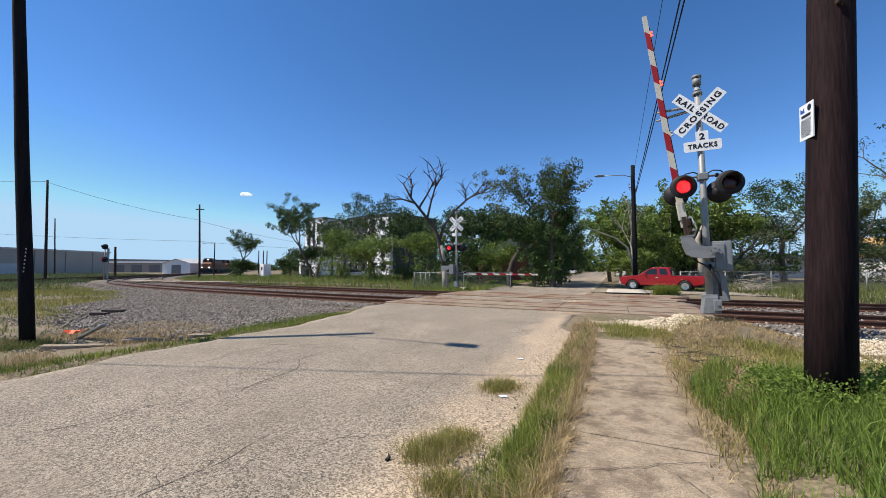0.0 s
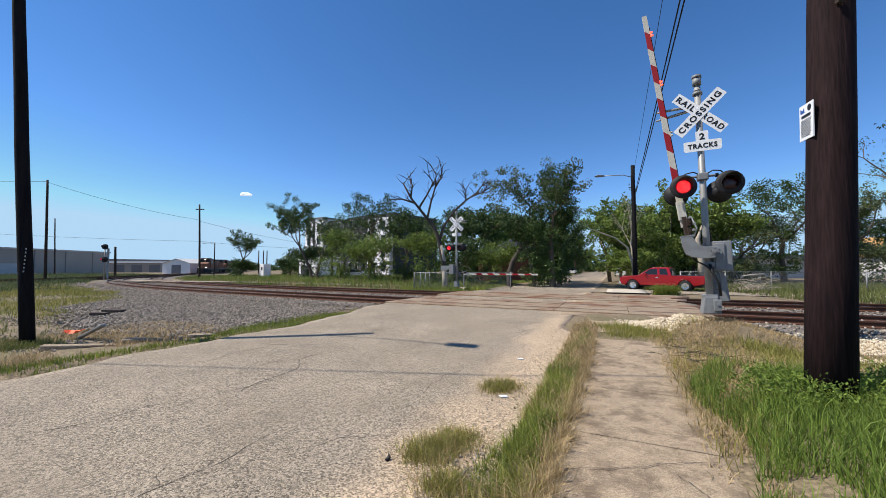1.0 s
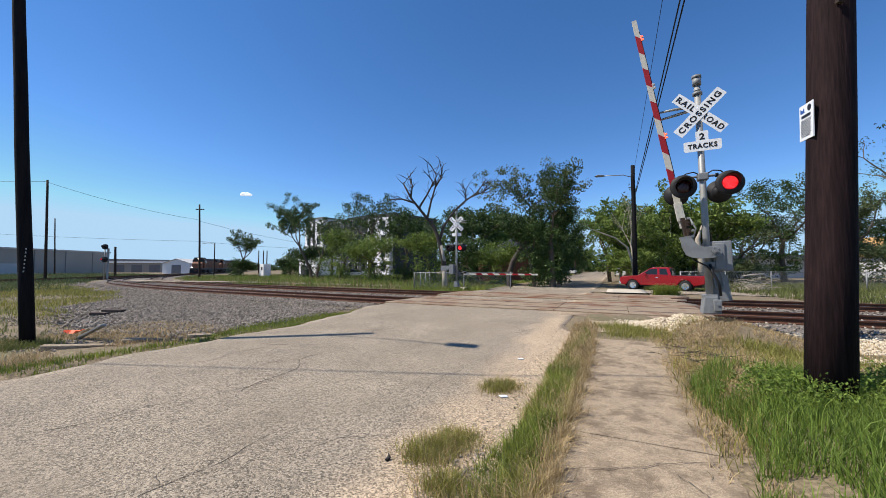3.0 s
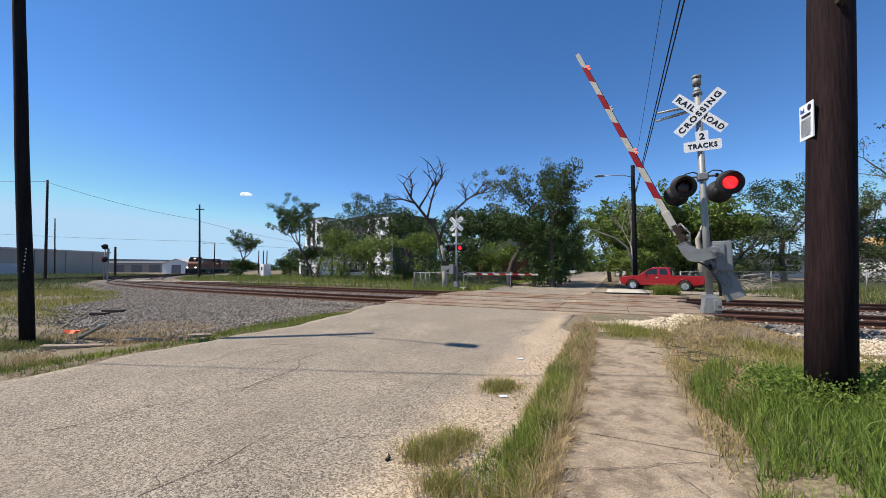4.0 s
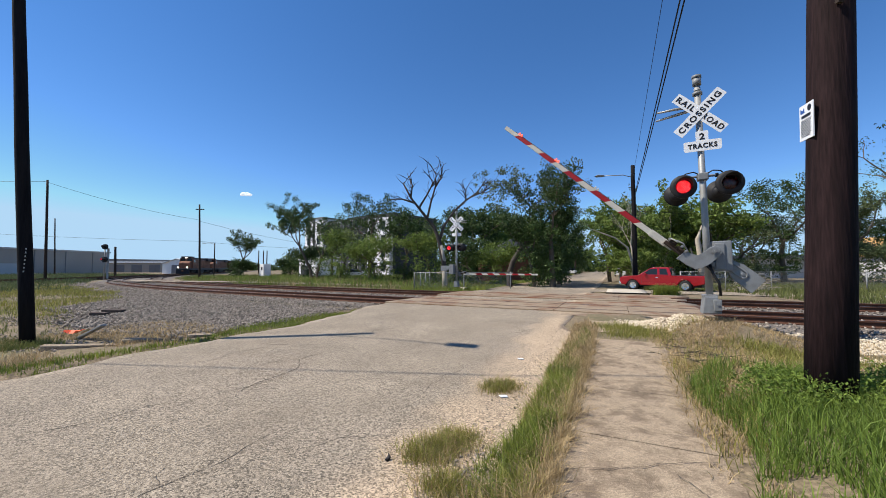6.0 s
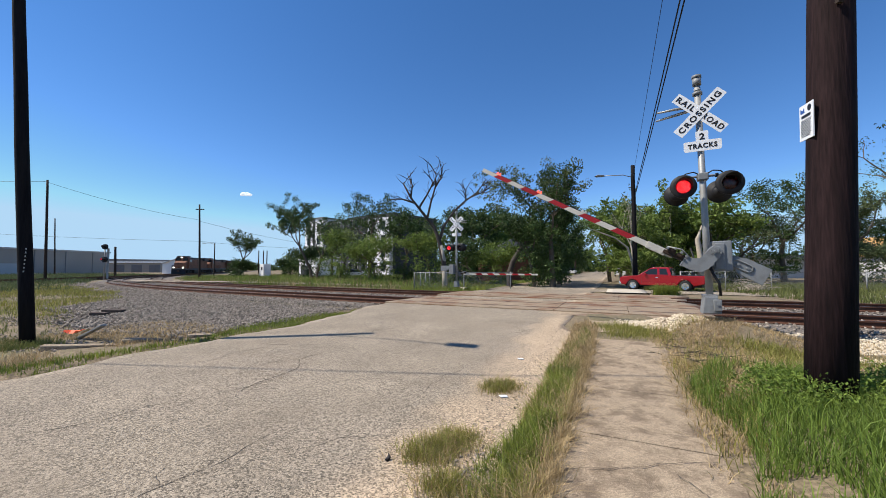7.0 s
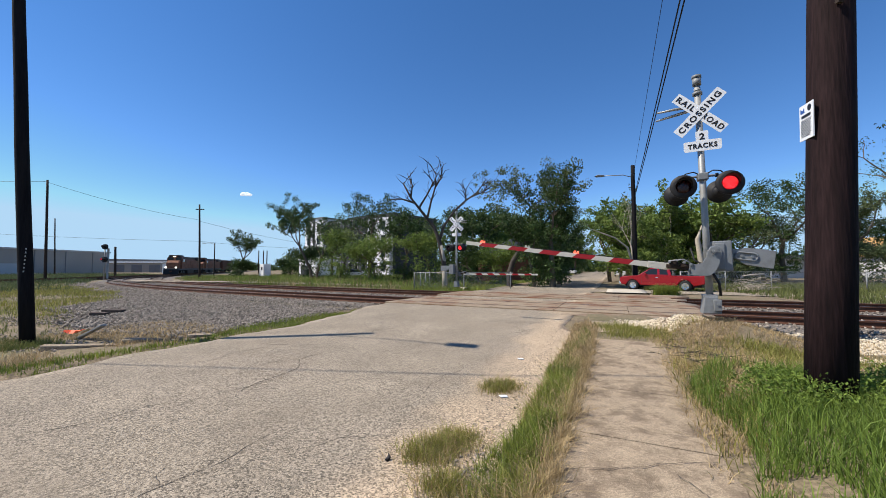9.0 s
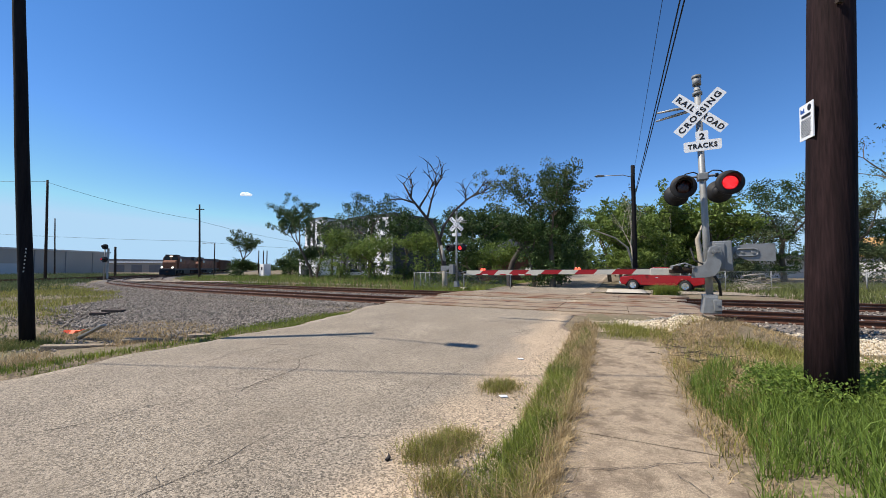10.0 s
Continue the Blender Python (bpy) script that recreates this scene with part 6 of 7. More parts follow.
    grass("field_dry_grass", "dry brown grass in the field", field(50000, 15, -45, -9, 6, 40, lambda x, y, sd, u, v: off(x, y, sd, u, v) & (patchy(x, y, 0.5, 7.0) > 0.0)), M_STRAW, 0.03, 0.15, 0.014, 15, 1.2)
    grass("field_weeds", "bushy dark green weeds where the gravel ends", field(16000, 38, -52, -20, 27, 52, lambda x, y, sd, u, v: off(x, y, sd, u, v) & (patchy(x, y, 0.45, 4.0) > 0.05)), M_LEAF3, 0.25, 0.85, 0.045, 38, 0.8)
    # tall weeds between the curve and the trees
    inner = lambda x, y, sd, u, v: (sd > GAP + 3.2 + 0.6 * np.sin(x * 0.7)) & (v < -9.6)
    grass("field_weeds", "tall green weeds beyond the tracks", field(75000, 16, -62, 4, 18, 88, lambda x, y, sd, u, v: inner(x, y, sd, u, v) & (sd < GAP + 60)), M_GRASS2, 0.12, 0.65, 0.04, 16, 0.7)
    grass("field_weeds", "fresh green weeds beyond the tracks", field(42000, 17, -46, 4, 18, 64, lambda x, y, sd, u, v: inner(x, y, sd, u, v) & (patchy(x, y, 0.5, 2.0) > 0.1)), M_TALLGRASS, 0.25, 0.95, 0.045, 17, 0.7)
    grass("field_dry_grass", "dry stalks among the weeds beyond the tracks", field(26000, 34, -46, 4, 18, 60, lambda x, y, sd, u, v: inner(x, y, sd, u, v) & (patchy(x, y, 0.7, 9.0) > 0.05)), M_STRAW, 0.15, 0.6, 0.03, 34, 0.7)
    grass("field_weeds", "tall weeds behind the left rails", field(26000, 18, -105, -45, 45, 100, lambda x, y, sd, u, v: (sd < -2.5) & (np.abs(x + 54.5 + 0.12 * (y - 42) + 0.004 * np.maximum(y - 54, 0) ** 2) > 2.2)), M_LEAF3, 0.25, 0.9, 0.07, 18)
    # far verge beyond the crossing
    grass("verge_grass", "green grass round the far signal and fence", field(22000, 19, -3, 7, 21, 30, lambda x, y, sd, u, v: (v < -8.6) & (sd > GAP + 2.4)), M_GRASS, 0.12, 0.42, 0.028, 19)
    grass("field_weeds", "olive grass along the far fence", field(60000, 20, 12, 60, 12, 34, lambda x, y, sd, u, v: (sd > GAP + 2.8) & (v > 8.0 - 0.25 * (u - 24))), M_GRASS2, 0.12, 0.5, 0.032, 20)
    cs = [(12.75, 21.9), (13.0, 21.8), (13.3, 21.7)]
    grass("grass_tuft", "tall bright grass clump beside the red truck", tufts(R(21), cs, 3200, 0.15), M_GRASS, 0.25, 0.80, 0.020, 21, 0.8)
    grass("verge_grass", "grass along the far street", np.concatenate([uv_points(R(22), 16000, 30, 90, -14, -8.8), uv_points(R(23), 14000, 30, 90, 1.5, 6)]), M_GRASS, 0.10, 0.25, 0.06, 22)


build_grass()


def stones(name, label, xy, z, smin, smax, material, seed, up=0.3):
    rng = np.random.RandomState(seed)
    n = len(xy)
    base = np.array([(1, 0, 0), (0, 1, 0), (-1, 0, 0), (0, -1, 0), (0, 0, 0.8), (0, 0, -0.8)], float)
    s = rng.uniform(smin, smax, (n, 1, 1)) * 0.5
    v = base[None] * s * rng.uniform(0.55, 1.3, (n, 6, 1))
    q = rng.normal(0, 1, (n, 4))
    q /= np.linalg.norm(q, axis=1)[:, None]
    w, x, y, zz = q.T
    M = np.stack([1 - 2 * (y * y + zz * zz), 2 * (x * y - zz * w), 2 * (x * zz + y * w), 2 * (x * y + zz * w), 1 - 2 * (x * x + zz * zz), 2 * (y * zz - x * w), 2 * (x * zz - y * w), 2 * (y * zz + x * w), 1 - 2 * (x * x + y * y)], 1).reshape(n, 3, 3)
    v = np.einsum("nij,nkj->nki", M, v)
    v += np.column_stack([xy, z + s[:, 0, 0] * up])[:, None]
    tri = np.array([(0, 1, 4), (1, 2, 4), (2, 3, 4), (3, 0, 4), (1, 0, 5), (2, 1, 5), (3, 2, 5), (0, 3, 5)])
    f = (np.arange(n)[:, None, None] * 6 + tri[None]).reshape(-1, 3)
    return tagged(new(name, soup(name, v.reshape(-1, 3), f, material)), label, "stones", kind="stuff")


def build_stones():
    # gravel apron between the tracks and the left verge
    ss, ds = np.arange(-4.3, 70, 0.7), np.linspace(-9.5, -2.6, 15)
    P = np.array([[track_xy(float(s), float(d))[:2] for d in ds] for s in ss])
    z = under(P[..., 0], P[..., 1]) + 0.03
    u, v = to_rd(P[..., 0], P[..., 1])
    sd = np.broadcast_to(ds, z.shape)
    lim = apron_limit(ss)[:, None]
    z = z - 0.10 * smooth01((v + 9.45 + 0.35 * patchy(P[..., 0], P[..., 1], 1.3, 3.0)) / 0.9) - 0.16 * (sd < lim)
    nx = len(ds)
    i = (np.arange(len(ss) - 1)[:, None] * nx + np.arange(nx - 1)[None]).ravel()
    f = np.stack([i, i + nx, i + nx + 1, i + 1], 1)
    tagged(new("gravel_apron", soup("gravel_apron", np.concatenate([P, z[..., None]], -1).reshape(-1, 3), f, M_GRAVEL, smooth=True)), "grey gravel spread beside the tracks", "gravel", kind="structure")
    rng = np.random.RandomState(31)
    n = 48000
    s, d = -1.5 + 57.5 * rng.uniform(0, 1, n) ** 1.6, rng.uniform(-9.2, -1.3, n)
    xy = np.array([track_xy(float(a), float(b))[:2] for a, b in zip(s, d)])
    u, v = to_rd(xy[:, 0], xy[:, 1])
    k = (v < -8.9 + 0.5 * (rng.uniform(0, 1, n) - 0.5)) & (d > apron_limit(s) - 0.6 * rng.uniform(0, 1, n))
    xy, d, s = xy[k], d[k], s[k]
    zz = np.where(d > -2.6, track_z(s) - 0.20 - 0.14 * np.clip((-d - 1.9) / 0.7, 0, 1), under(xy[:, 0], xy[:, 1]) + 0.03)
    stones("ballast_stones", "loose grey and pale ballast stones beside the tracks", xy, zz, 0.035, 0.10, M_STONE, 31)
    # between and beside the rails, to the right of the road and between the tracks
    n = 20000
    s, d = rng.uniform(-30, 45, n), rng.uniform(-2.6, GAP + 2.4, n)
    xy = np.array([track_xy(float(a), float(b))[:2] for a, b in zip(s, d)])
    u, v = to_rd(xy[:, 0], xy[:, 1])
    k = (v < -8.7) | (v > 0.7)
    xy, d, s = xy[k], d[k], s[k]
    dd = np.where(d < 0, np.maximum(-d - 1.9, 0), np.maximum(d - GAP - 1.9, 0))
    stones("ballast_stones", "ballast stones among the ties", xy, track_z(s) - 0.18 - 0.2 * dd, 0.05, 0.12, M_STONE, 32)
    # white rock heaped by the signal's foot and along the right bank
    n = 5200
    u, v = rng.normal(10.15, 0.26, n), np.clip(rng.normal(0.95, 0.42, n), -0.5, 1.75)
    x, y = rd(u, v)
    z = under(x, y) + 0.20 * np.exp(-((u - 10.15) / 0.3) ** 2 - ((v - 1.05) / 0.5) ** 2) * rng.uniform(0, 1, n) ** 0.6
    stones("white_rocks", "heap of white limestone rocks at the signal's foot", np.stack([x, y], 1), z, 0.025, 0.075, M_WHITE_STONE, 33)
    n = 13000
    u, v = rng.uniform(6.6, 12.2, n), rng.uniform(3.6, 12, n)
    x, y = rd(u, v)
    sd, _ = track_sd(x, y)
    k = (patchy(x, y, 0.9, 2.0) > -0.45) & (sd < -1.8)
    x, y = x[k], y[k]
    stones("white_rocks", "scattered pale rocks on the bank beside the rails", np.stack([x, y], 1), under(x, y), 0.04, 0.11, M_WHITE_STONE, 34)
    n = 11500
    u, v = rng.uniform(2.5, 10.5, n), rng.uniform(-21, -9.6, n)
    x, y = rd(u, v)
    k = patchy(x, y, 0.8, 5.0) > -0.2
    x, y = x[k], y[k]
    stones("loose_gravel", "loose grey gravel scattered over the dirt", np.stack([x, y], 1), under(x, y), 0.02, 0.07, M_STONE, 37)
    # rubble where the road edge breaks up
    n = 420
    u, v = rng.uniform(1.2, 9.5, n), rng.normal(-1.2, 0.10, n)
    x, y = rd(u, v)
    stones("road_rubble", "broken bits of asphalt and grit at the road edge", np.stack([x, y], 1), road_z(x, y), 0.008, 0.032, M_STONE, 35)
    n = 160
    u, v = rng.normal(2.75, 0.22, n), rng.normal(-1.05, 0.10, n)
    x, y = rd(u, v)
    stones("road_rubble", "broken grey rubble beside the grass tuft", np.stack([x, y], 1), road_z(x, y), 0.012, 0.05, M_STONE, 36)


build_stones()


# ---- road wear, debris and small things ----
ROAD = bpy.data.objects["road"]


def crack(u, v, heading, length, width, seed, n_sub=0):
    """A wandering open crack in the asphalt: a thin dark gap."""
    rng = random.Random(seed)
    step = 0.05
    n = int(length / step)
    a = radians(heading)
    pts = []
    drift = 0.0
    for k in range(n):
        drift = drift * 0.8 + rng.gauss(0, 0.22)
        pts.append((u, v))
        u += math.cos(a + drift) * step
        v += math.sin(a + drift) * step
    vs, fs = [], []
    for k, (pu, pv) in enumerate(pts):
        w = width * rng.uniform(0.35, 1.0) * min(1.0, 4 * min(k + 1, n - k) / n) * 0.5
        nu, nv = -math.sin(a), math.cos(a)
        for s in (-1, 1):
            x, y = rd(pu + nu * w * s, pv + nv * w * s)
            vs.append((x, y, float(road_z(x, y)) + 0.004))
        if k:
            i = 2 * k
            fs.append((i - 2, i - 1, i + 1, i))
    part("crack", mesh_of("crack", vs, fs, M_CRACK), M_CRACK, ROAD)
    for j in range(n_sub):
        pu, pv = pts[rng.randrange(len(pts))]
        crack(pu, pv, heading + rng.choice((-1, 1)) * rng.uniform(40, 90), length * rng.uniform(0.1, 0.25), width * 0.6, seed * 10 + j)


def build_cracks():
    main = [(2.8, -4.1, -7, 3.4, 0.020, 2), (1.5, -5.1, 22, 1.5, 0.014, 1), (4.0, -5.3, 5, 0.8, 0.018, 0), (5.9, -4.35, 73, 1.0, 0.014, 0),
            (5.8, -3.3, 6, 2.1, 0.013, 1), (8.1, -2.5, 26, 1.4, 0.020, 1), (4.0, -2.2, 0, 2.2, 0.012, 1), (2.2, -4.6, -3, 2.5, 0.014, 1),
            (7.8, -5.4, -8, 3.0, 0.022, 2), (1.0, -3.0, 10, 2.0, 0.010, 1), (3.0, -6.4, 12, 3.0, 0.016, 1), (5.5, -6.8, 70, 1.6, 0.014, 0),
            (9.6, -4.0, 85, 2.5, 0.020, 1), (10.3, -6.5, 80, 3.2, 0.022, 1), (2.4, -2.6, 35, 1.2, 0.010, 0), (6.5, -6.0, 20, 2.2, 0.016, 1),
            (17.3, -7.6, 60, 4.0, 0.035, 1), (18.2, -4.6, 35, 3.0, 0.035, 1), (20.0, -6.0, 5, 5.0, 0.035, 1)]
    for k, (u, v, h, ln, w, sub) in enumerate(main):
        crack(u, v, h, ln, w, 500 + k, sub)


build_cracks()


def slab_cracks():
    """Hairline cracks across the sidewalk slabs."""
    pav = bpy.data.objects["pavement"]
    for u, v, h, ln, seed in ((3.02, -0.49, 66, 1.38, 1), (3.34, 0.36, 146, 0.55, 2), (4.4, -0.2, 50, 0.7, 3), (5.1, -0.45, 80, 1.2, 4), (4.2, 0.75, -120, 0.6, 5)):
        rng = random.Random(seed)
        vs, fs = [], []
        a = radians(h)
        n = int(ln / 0.03)
        for k in range(n):
            u += math.cos(a + rng.gauss(0, 0.35)) * 0.03
            v += math.sin(a + rng.gauss(0, 0.35)) * 0.03
            w = (0.0036 if seed < 3 else 0.0024) * rng.uniform(0.4, 1.2)
            for s in (-1, 1):
                x, y = rd(u - math.sin(a) * w * s, v + math.cos(a) * w * s)
                vs.append((x, y, float(road_z(x, y)) + 0.046))
            if k:
                fs.append((2 * k - 2, 2 * k - 1, 2 * k + 1, 2 * k))
        part("crack", mesh_of("crack", vs, fs, M_CRACK), M_CRACK, pav)


slab_cracks()


def build_debris():
    def gz(x, y):
        return float(under(x, y))
    # discarded sleeper ends lying in the gravel
    for x, y, a, ln in ((-11.75, 12.75, 8, 0.20), (-11.95, 13.6, 10, 0.35)):
        t = thing("old_tie", "discarded dark wooden railway tie on the gravel", "railway tie", pose(x, y, gz(x, y) - 0.07, 0, 2, a), "discarded ties")
        part("timber", box(-ln, -0.12, 0, 0.3, 0.12, 0.22, bevel=0.02), M_TIE, t)
        part("end_grain", box(0.3, -0.115, 0.01, 0.306, 0.115, 0.21), M_BLACK, t, "dark cut end")
    x, y = -8.35, 8.65
    b = thing("board", "weathered grey wooden board leaning on debris", "board", pose(x, y, gz(x, y) + 0.02, 0, -22, -18))
    part("plank", box(-0.05, -0.06, 0, 0.85, 0.06, 0.045, bevel=0.008), M_GALV, b)
    # orange marking flag fallen in the grass
    fl = thing("marking_flag", "crumpled fluorescent orange plastic scrap in the grass", "plastic scrap", pose(-9.1, 8.95, gz(-9.1, 8.95)))
    bm = bmesh.new()
    rng = random.Random(5)
    g = [[bm.verts.new((0.09 * i + rng.uniform(-0.02, 0.02), 0.07 * j, 0.06 + rng.uniform(0, 0.10))) for j in range(4)] for i in range(5)]
    for i in range(4):
        for j in range(3):
            bm.faces.new((g[i][j], g[i + 1][j], g[i + 1][j + 1], g[i][j + 1]))
    part("sheet", bm, mat("fluorescent_orange", (0.95, 0.16, 0.06), 0.6, var=0.1, bump=0), fl)
    part("stem", tube([(0.0, 0, 0), (0.02, 0.02, 0.15)], 0.01, 6), M_GALV, fl)
    # broken kerb pieces along the verge
    for u, v, ln, a in ((3.9, -9.95, 1.3, 63), (4.7, -9.45, 0.7, 55), (5.6, -8.9, 0.5, 70)):
        x, y = rd(u, v)
        ob = new("kerb_stone", finish(box(-ln / 2, -0.09, -0.06, ln / 2, 0.09, 0.10, bevel=0.025), "kerb_stone", M_CONCRETE))
        ob.matrix_basis = pose(x, y, gz(x, y) - 0.035, 3, 4, 27 + a - 63)
        tagged(ob, "broken pale concrete kerb piece in the grass", "kerb", "kerb pieces")
    # small black scrap on the road
    x, y = -0.46, 3.13
    ob = new("scrap", finish(tube([(0, 0, -0.004), (0.01, 0.0, 0.03), (0.0, 0.01, 0.055)], [0.022, 0.015, 0.004], 7), "scrap", M_BLACK))
    ob.matrix_basis = pose(x, y, float(road_z(x, y)), 0, 25, 40)
    tagged(ob, "small black rubber scrap on the asphalt", "scrap")
    for u, v in ((6.35, -1.5), (4.5, -1.28)):
        x, y = rd(u, v)
        ob = new("paper_scrap", finish(box(-0.05, -0.03, 0, 0.05, 0.03, 0.012, bevel=0.003), "paper_scrap", M_SIGNWHITE))
        ob.matrix_basis = pose(x, y, float(road_z(x, y)) + 0.008, 4, 6, 20)
        tagged(ob, "small white paper scrap at the road edge", "litter", "litter")
    # grey dead brush at the end of the sidewalk
    rng = random.Random(8)
    bm = bmesh.new()
    for k in range(110):
        u, v = rng.gauss(7.5, 0.5), rng.gauss(1.25, 0.25)
        x, y = rd(u, v)
        z = gz(x, y) + rng.uniform(0.02, 0.1)
        a = rng.uniform(0, 6.28)
        ln = rng.uniform(0.1, 0.3)
        add_tube(bm, [(x, y, z), (x + math.cos(a) * ln, y + math.sin(a) * ln, z + rng.uniform(-0.03, 0.05))], [0.005, 0.002], 4, cap=False)
    tagged(new("dead_twigs", finish(bm, "dead_twigs", M_DEADBARK)), "grey dead twigs at the sidewalk's end", "twigs", kind="stuff")
    # heap of cut branches by the far fence
    bm = bmesh.new()
    for k in range(260):
        x, y = rng.gauss(20.6, 0.5), rng.gauss(24.8, 0.35)
        z = float(height(x, y)) + abs(rng.gauss(0, 0.45)) * max(0.1, 1 - abs(x - 20.6) / 1.4)
        a, e = rng.uniform(0, 6.28), rng.uniform(-0.3, 0.5)
        ln = rng.uniform(0.3, 0.9)
        q = (x + math.cos(a) * ln * 0.5, y + math.sin(a) * ln * 0.4, z + e * ln * 0.5)
        w = (q[0] + math.cos(a + 0.4) * ln * 0.5, q[1] + math.sin(a + 0.4) * ln * 0.4, max(z, q[2] + e * ln * 0.3))
        add_tube(bm, [(x, y, z), q, w], [0.016, 0.011, 0.005], 4, cap=False)
    tagged(new("brush_heap", finish(bm, "brush_heap", M_PALEBARK)), "heap of dry cut branches by the fence", "brush heap", kind="stuff")
    ob = new("log", finish(tube([(19.6, 24.4, 1.05), (20.3, 24.5, 1.12), (21.2, 24.6, 1.16)], [0.03, 0.06, 0.07], 9), "log", M_PALEBARK))
    tagged(ob, "pale bare log lying on the brush heap", "log")
    # concrete driveway apron and kerbs across the tracks
    ap = new("driveway_apron", strip("driveway_apron", 24.2, 29.3, 0.2, lambda u: -0.6, lambda u: 1.7, 6, 0.06, M_KERB, skirt=0.3))
    tagged(ap, "pale concrete driveway apron beyond the tracks", "pavement", kind="structure")
    kb = new("kerb", strip("kerb", 23.4, 26.0, 0.2, lambda u: -9.3 - 0.55 * (u - 23.4) ** 1.1, lambda u: -9.05 - 0.55 * (u - 23.4) ** 1.1, 3, 0.12, M_KERB, skirt=0.25))
    tagged(kb, "pale concrete kerb at the far corner", "kerb", kind="structure")
    # dead broken trunk among the far trees, and a leaning pale limb
    t = thing("tree_stump", "tall broken pale dead trunk among the trees", "tree", pose(25.6, 37.0, float(height(25.6, 37.0))))
    part("trunk", tube([(0, 0, -0.1), (0.1, 0, 2.2), (-0.2, 0, 4.4), (0.25, 0, 5.8)], [0.34, 0.28, 0.22, 0.06], 10), M_PALEBARK, t)
    part("limb", tube([(-0.05, 0, 3.5), (0.6, 0, 4.2), (0.9, 0, 5.0)], [0.14, 0.10, 0.04], 8), M_PALEBARK, t)
    t = thing("tree_stump", "pale bare limb arching beside the utility pole", "tree", pose(16.15, 31.5, float(height(16.15, 31.5))))
    part("limb", tube([(0, 0, 0), (-0.1, 0, 2.0), (-0.5, 0, 3.3), (-1.5, 0, 4.1), (-2.8, 0, 4.6), (-3.6, 0, 4.9)], [0.12, 0.10, 0.09, 0.07, 0.05, 0.02], 8), M_PALEBARK, t)
    # street sign down the road
    x, y = rd(52, -11.5)
    sg = thing("yard_sign", "small white yard sign under the trees", "sign", pose(x, y, 0, 0, 0, -24.95))
    part("board", box(-0.6, -0.03, 0.9, 0.6, 0.03, 1.7), M_SIGNWHITE, sg)
    part("post", box(-0.05, -0.02, -0.1, 0.05, 0.02, 0.9), M_GALV, sg)


build_debris()


def build_cloud():
    """One small bright cloud, very far off."""
    rng = np.random.RandomState(3)
    bm = bmesh.new()
    for k in range(12):
        t = -1 + 2 * (k + 0.5) / 12
        c = Vector((-1870 + t * 62, 3500 + rng.normal(0, 12), 690 + rng.normal(0, 4) + 6 * (1 - t * t)))
        r = (5 + 13 * (1 - t * t)) * rng.uniform(0.75, 1.1)
        bmesh.ops.create_icosphere(bm, subdivisions=3, radius=r, matrix=Matrix.Translation(c) @ Matrix.Diagonal((1.6, 1, 0.75, 1)))
    m = mat("cloud_white_glow", (0.9, 0.9, 0.92), 1.0, var=0.03, scale=0.02, bump=0)
    # added glow stands in for sunlight scattered inside, so the underside stays white
    m.node_tree.nodes["Principled BSDF"].inputs["Emission Color"].default_value = (0.85, 0.9, 1.0, 1)
    m.node_tree.nodes["Principled BSDF"].inputs["Emission Strength"].default_value = 0.55
    tagged(new("backdrop_cloud", finish(bm, "backdrop_cloud", m, smooth=True)), "one small white cloud low in the sky", "cloud", kind="structure")


build_cloud()


def on_track(s, half):
    """Pose of a rail vehicle with its middle s metres along the far track, bogies half apart, heading to the crossing."""
    ax, ay, _ = track_xy(s - half, GAP)
    bx, by, _ = track_xy(s + half, GAP)
    za, zb = float(track_z(s - half)), float(track_z(s + half))
    d = Vector((ax - bx, ay - by, za - zb))
    return Matrix.Translation(((ax + bx) / 2, (ay + by) / 2, (za + zb) / 2)) @ Matrix.Rotation(math.atan2(d.y, d.x), 4, "Z")


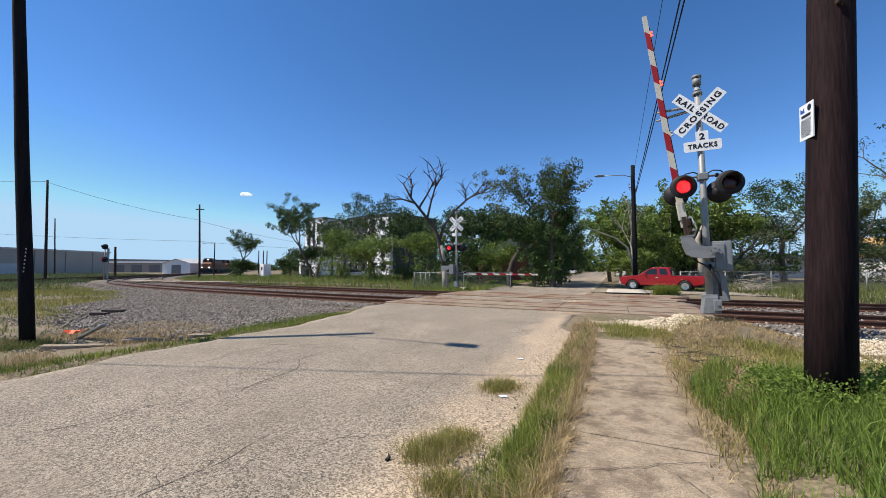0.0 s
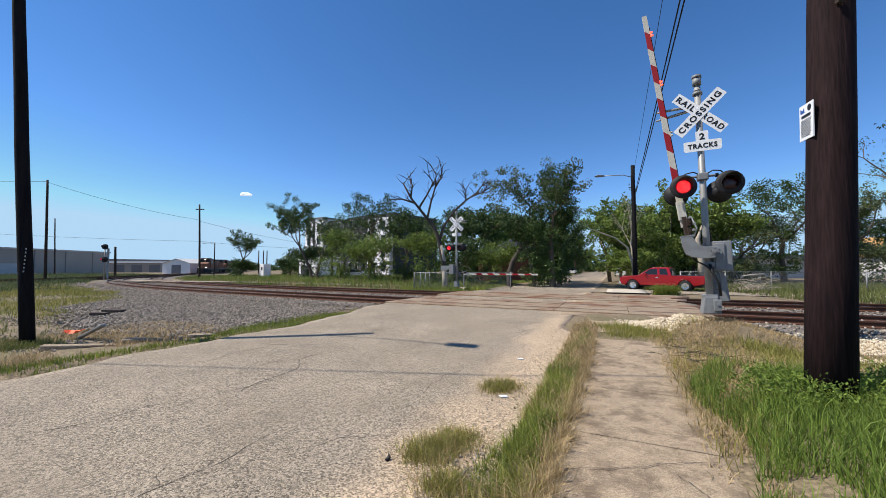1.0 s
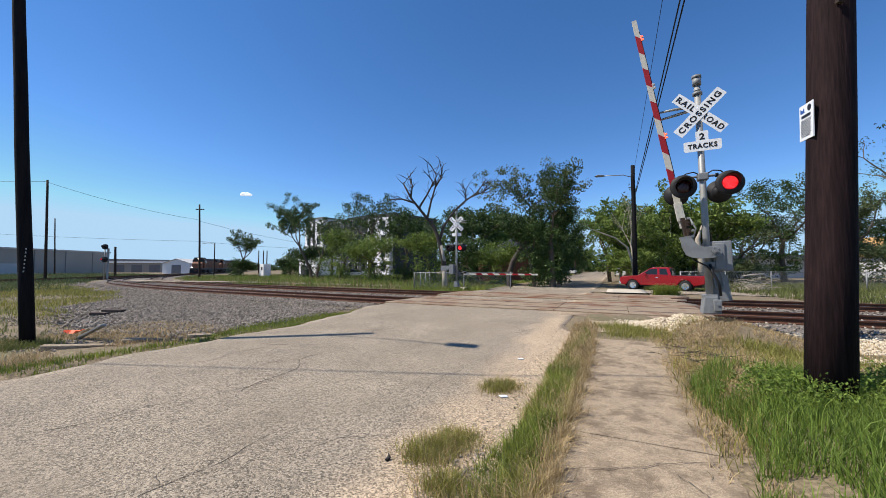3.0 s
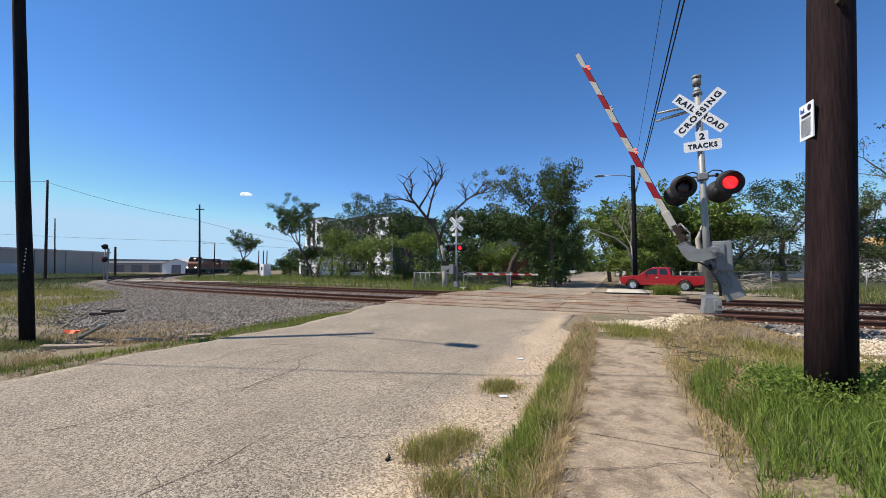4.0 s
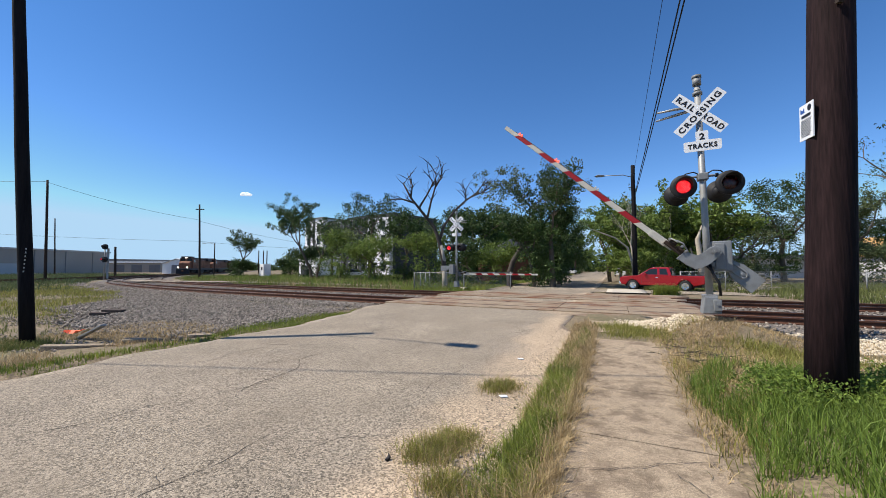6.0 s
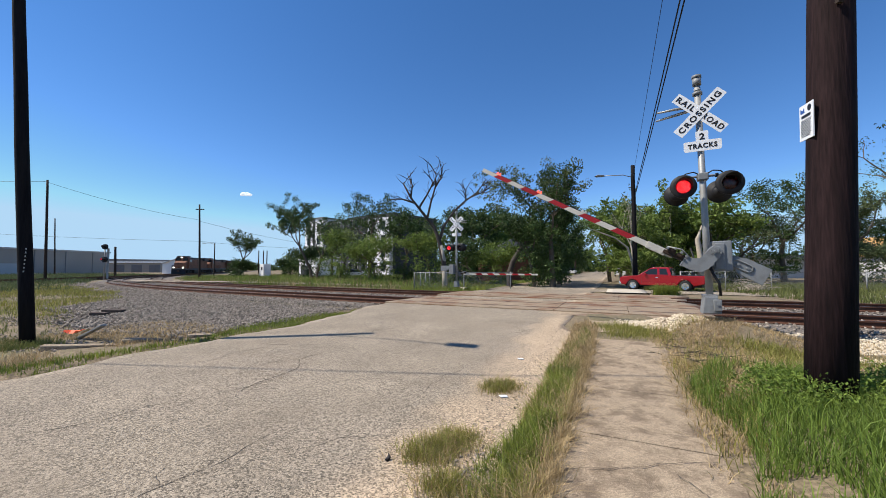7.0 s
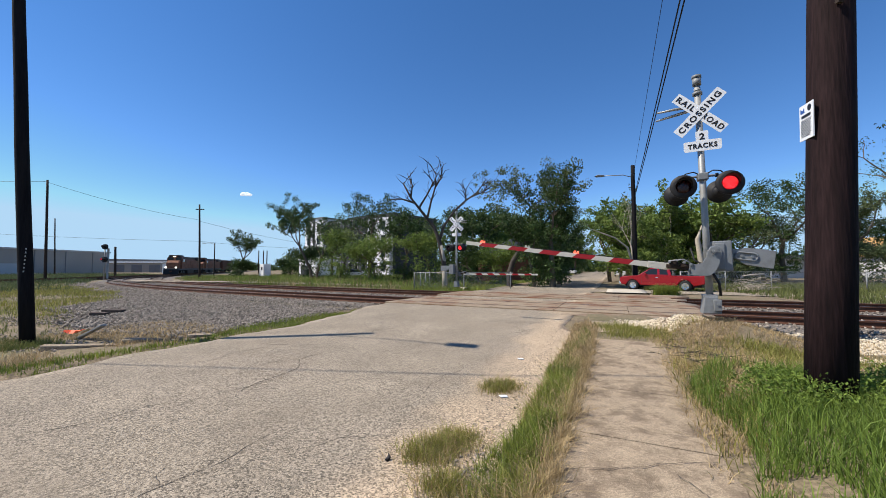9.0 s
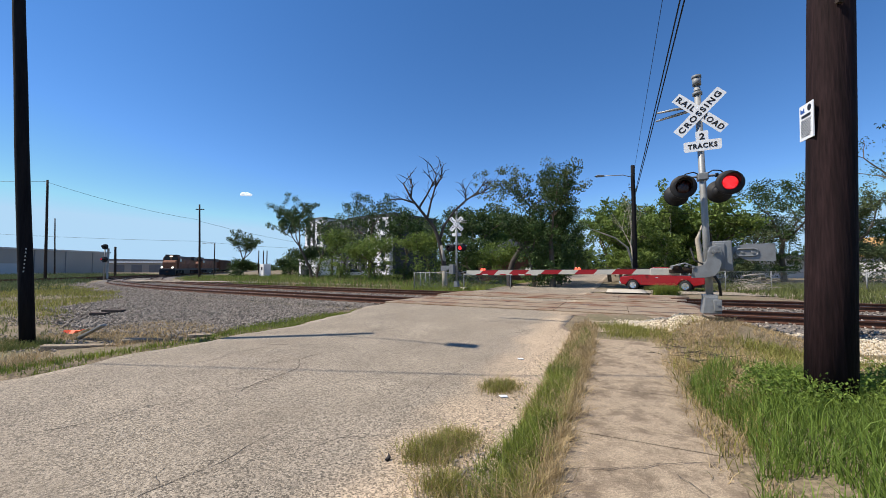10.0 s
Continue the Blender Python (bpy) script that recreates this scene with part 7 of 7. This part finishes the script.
def motions():
    """All keyed movement."""
    # gate arm: degrees above the lowered position
    angles = [(0.0, 83.6), (2.75, 83.6), (3.1, 80.0), (3.45, 75.2), (3.8, 70.2), (4.0, 67.5), (4.5, 61.6), (5.0, 55.6), (5.5, 49.3), (5.7, 46.7),
              (6.2, 40.2), (6.8, 32.5), (7.0, 30.0), (7.5, 24.8), (8.0, 19.3), (8.5, 13.6), (9.0, 9.1), (9.5, 3.6), (9.8, 1.4), (10.0, 0.8)]
    walk(near_arm, [(t, pose(*PIVOT, 0, a, 0)) for t, a in angles])
    # flashers: each lens turns over, lit side out or dark side out, in turn with its neighbour
    flips = [0.28, 0.87, 1.46, 2.00, 2.62, 3.20, 3.80, 4.40, 4.90, 5.60, 6.20, 6.80, 7.37, 8.00, 8.62, 9.22, 9.84]
    for lens, lit_first, early in ((near_lamps[0], True, 0.0), (near_lamps[1], False, 0.0), (near_lamps[2], True, 0.0), (near_lamps[3], False, 0.0),
                                   (far_lamps[3], True, 0.06), (far_lamps[2], False, 0.06), (far_lamps[1], True, 0.06), (far_lamps[0], False, 0.06),
                                   (near_arm_lamps[1], True, 0.0), (near_arm_lamps[2], False, 0.0)):
        lit = lit_first
        a = 0.0 if lit else 180.0
        rows = [(0.0, a)]
        for t in flips:
            # a lamp goes dark shortly before the other one lights
            t += (-0.06 if lit else 0.06) - early * (0.0 if lit else 2.0)
            rows += [(t - 0.05, a), (t - 0.0167, a + 60), (t + 0.0167, a + 120), (t + 0.05, a + 180)]
            a += 180
            lit = not lit
        rows.append((10.0, a))
        kept = []
        for r in rows:
            if not kept or frame(r[0]) > frame(kept[-1][0]):
                kept.append(r)
        rest = lens.matrix_basis.copy()
        walk(lens, [(t, rest @ pose(0, 0, 0, 0, 0, q)) for t, q in kept])
    # train: front of the leading locomotive along the track
    fronts = [(0.0, 126.4), (2.5, 118.0), (5.0, 108.8), (7.5, 99.6), (10.0, 90.5)]
    train = [(lead_loco, 11.4, 6.6), (second_loco, 34.8, 6.6)]
    for k, c in enumerate(cars):
        train.append((c, 56.0 + k * 18.2, 6.2))
    for ob, back, half in train:
        walk(ob, [(t, on_track(s + back, half)) for t, s in fronts])


motions()
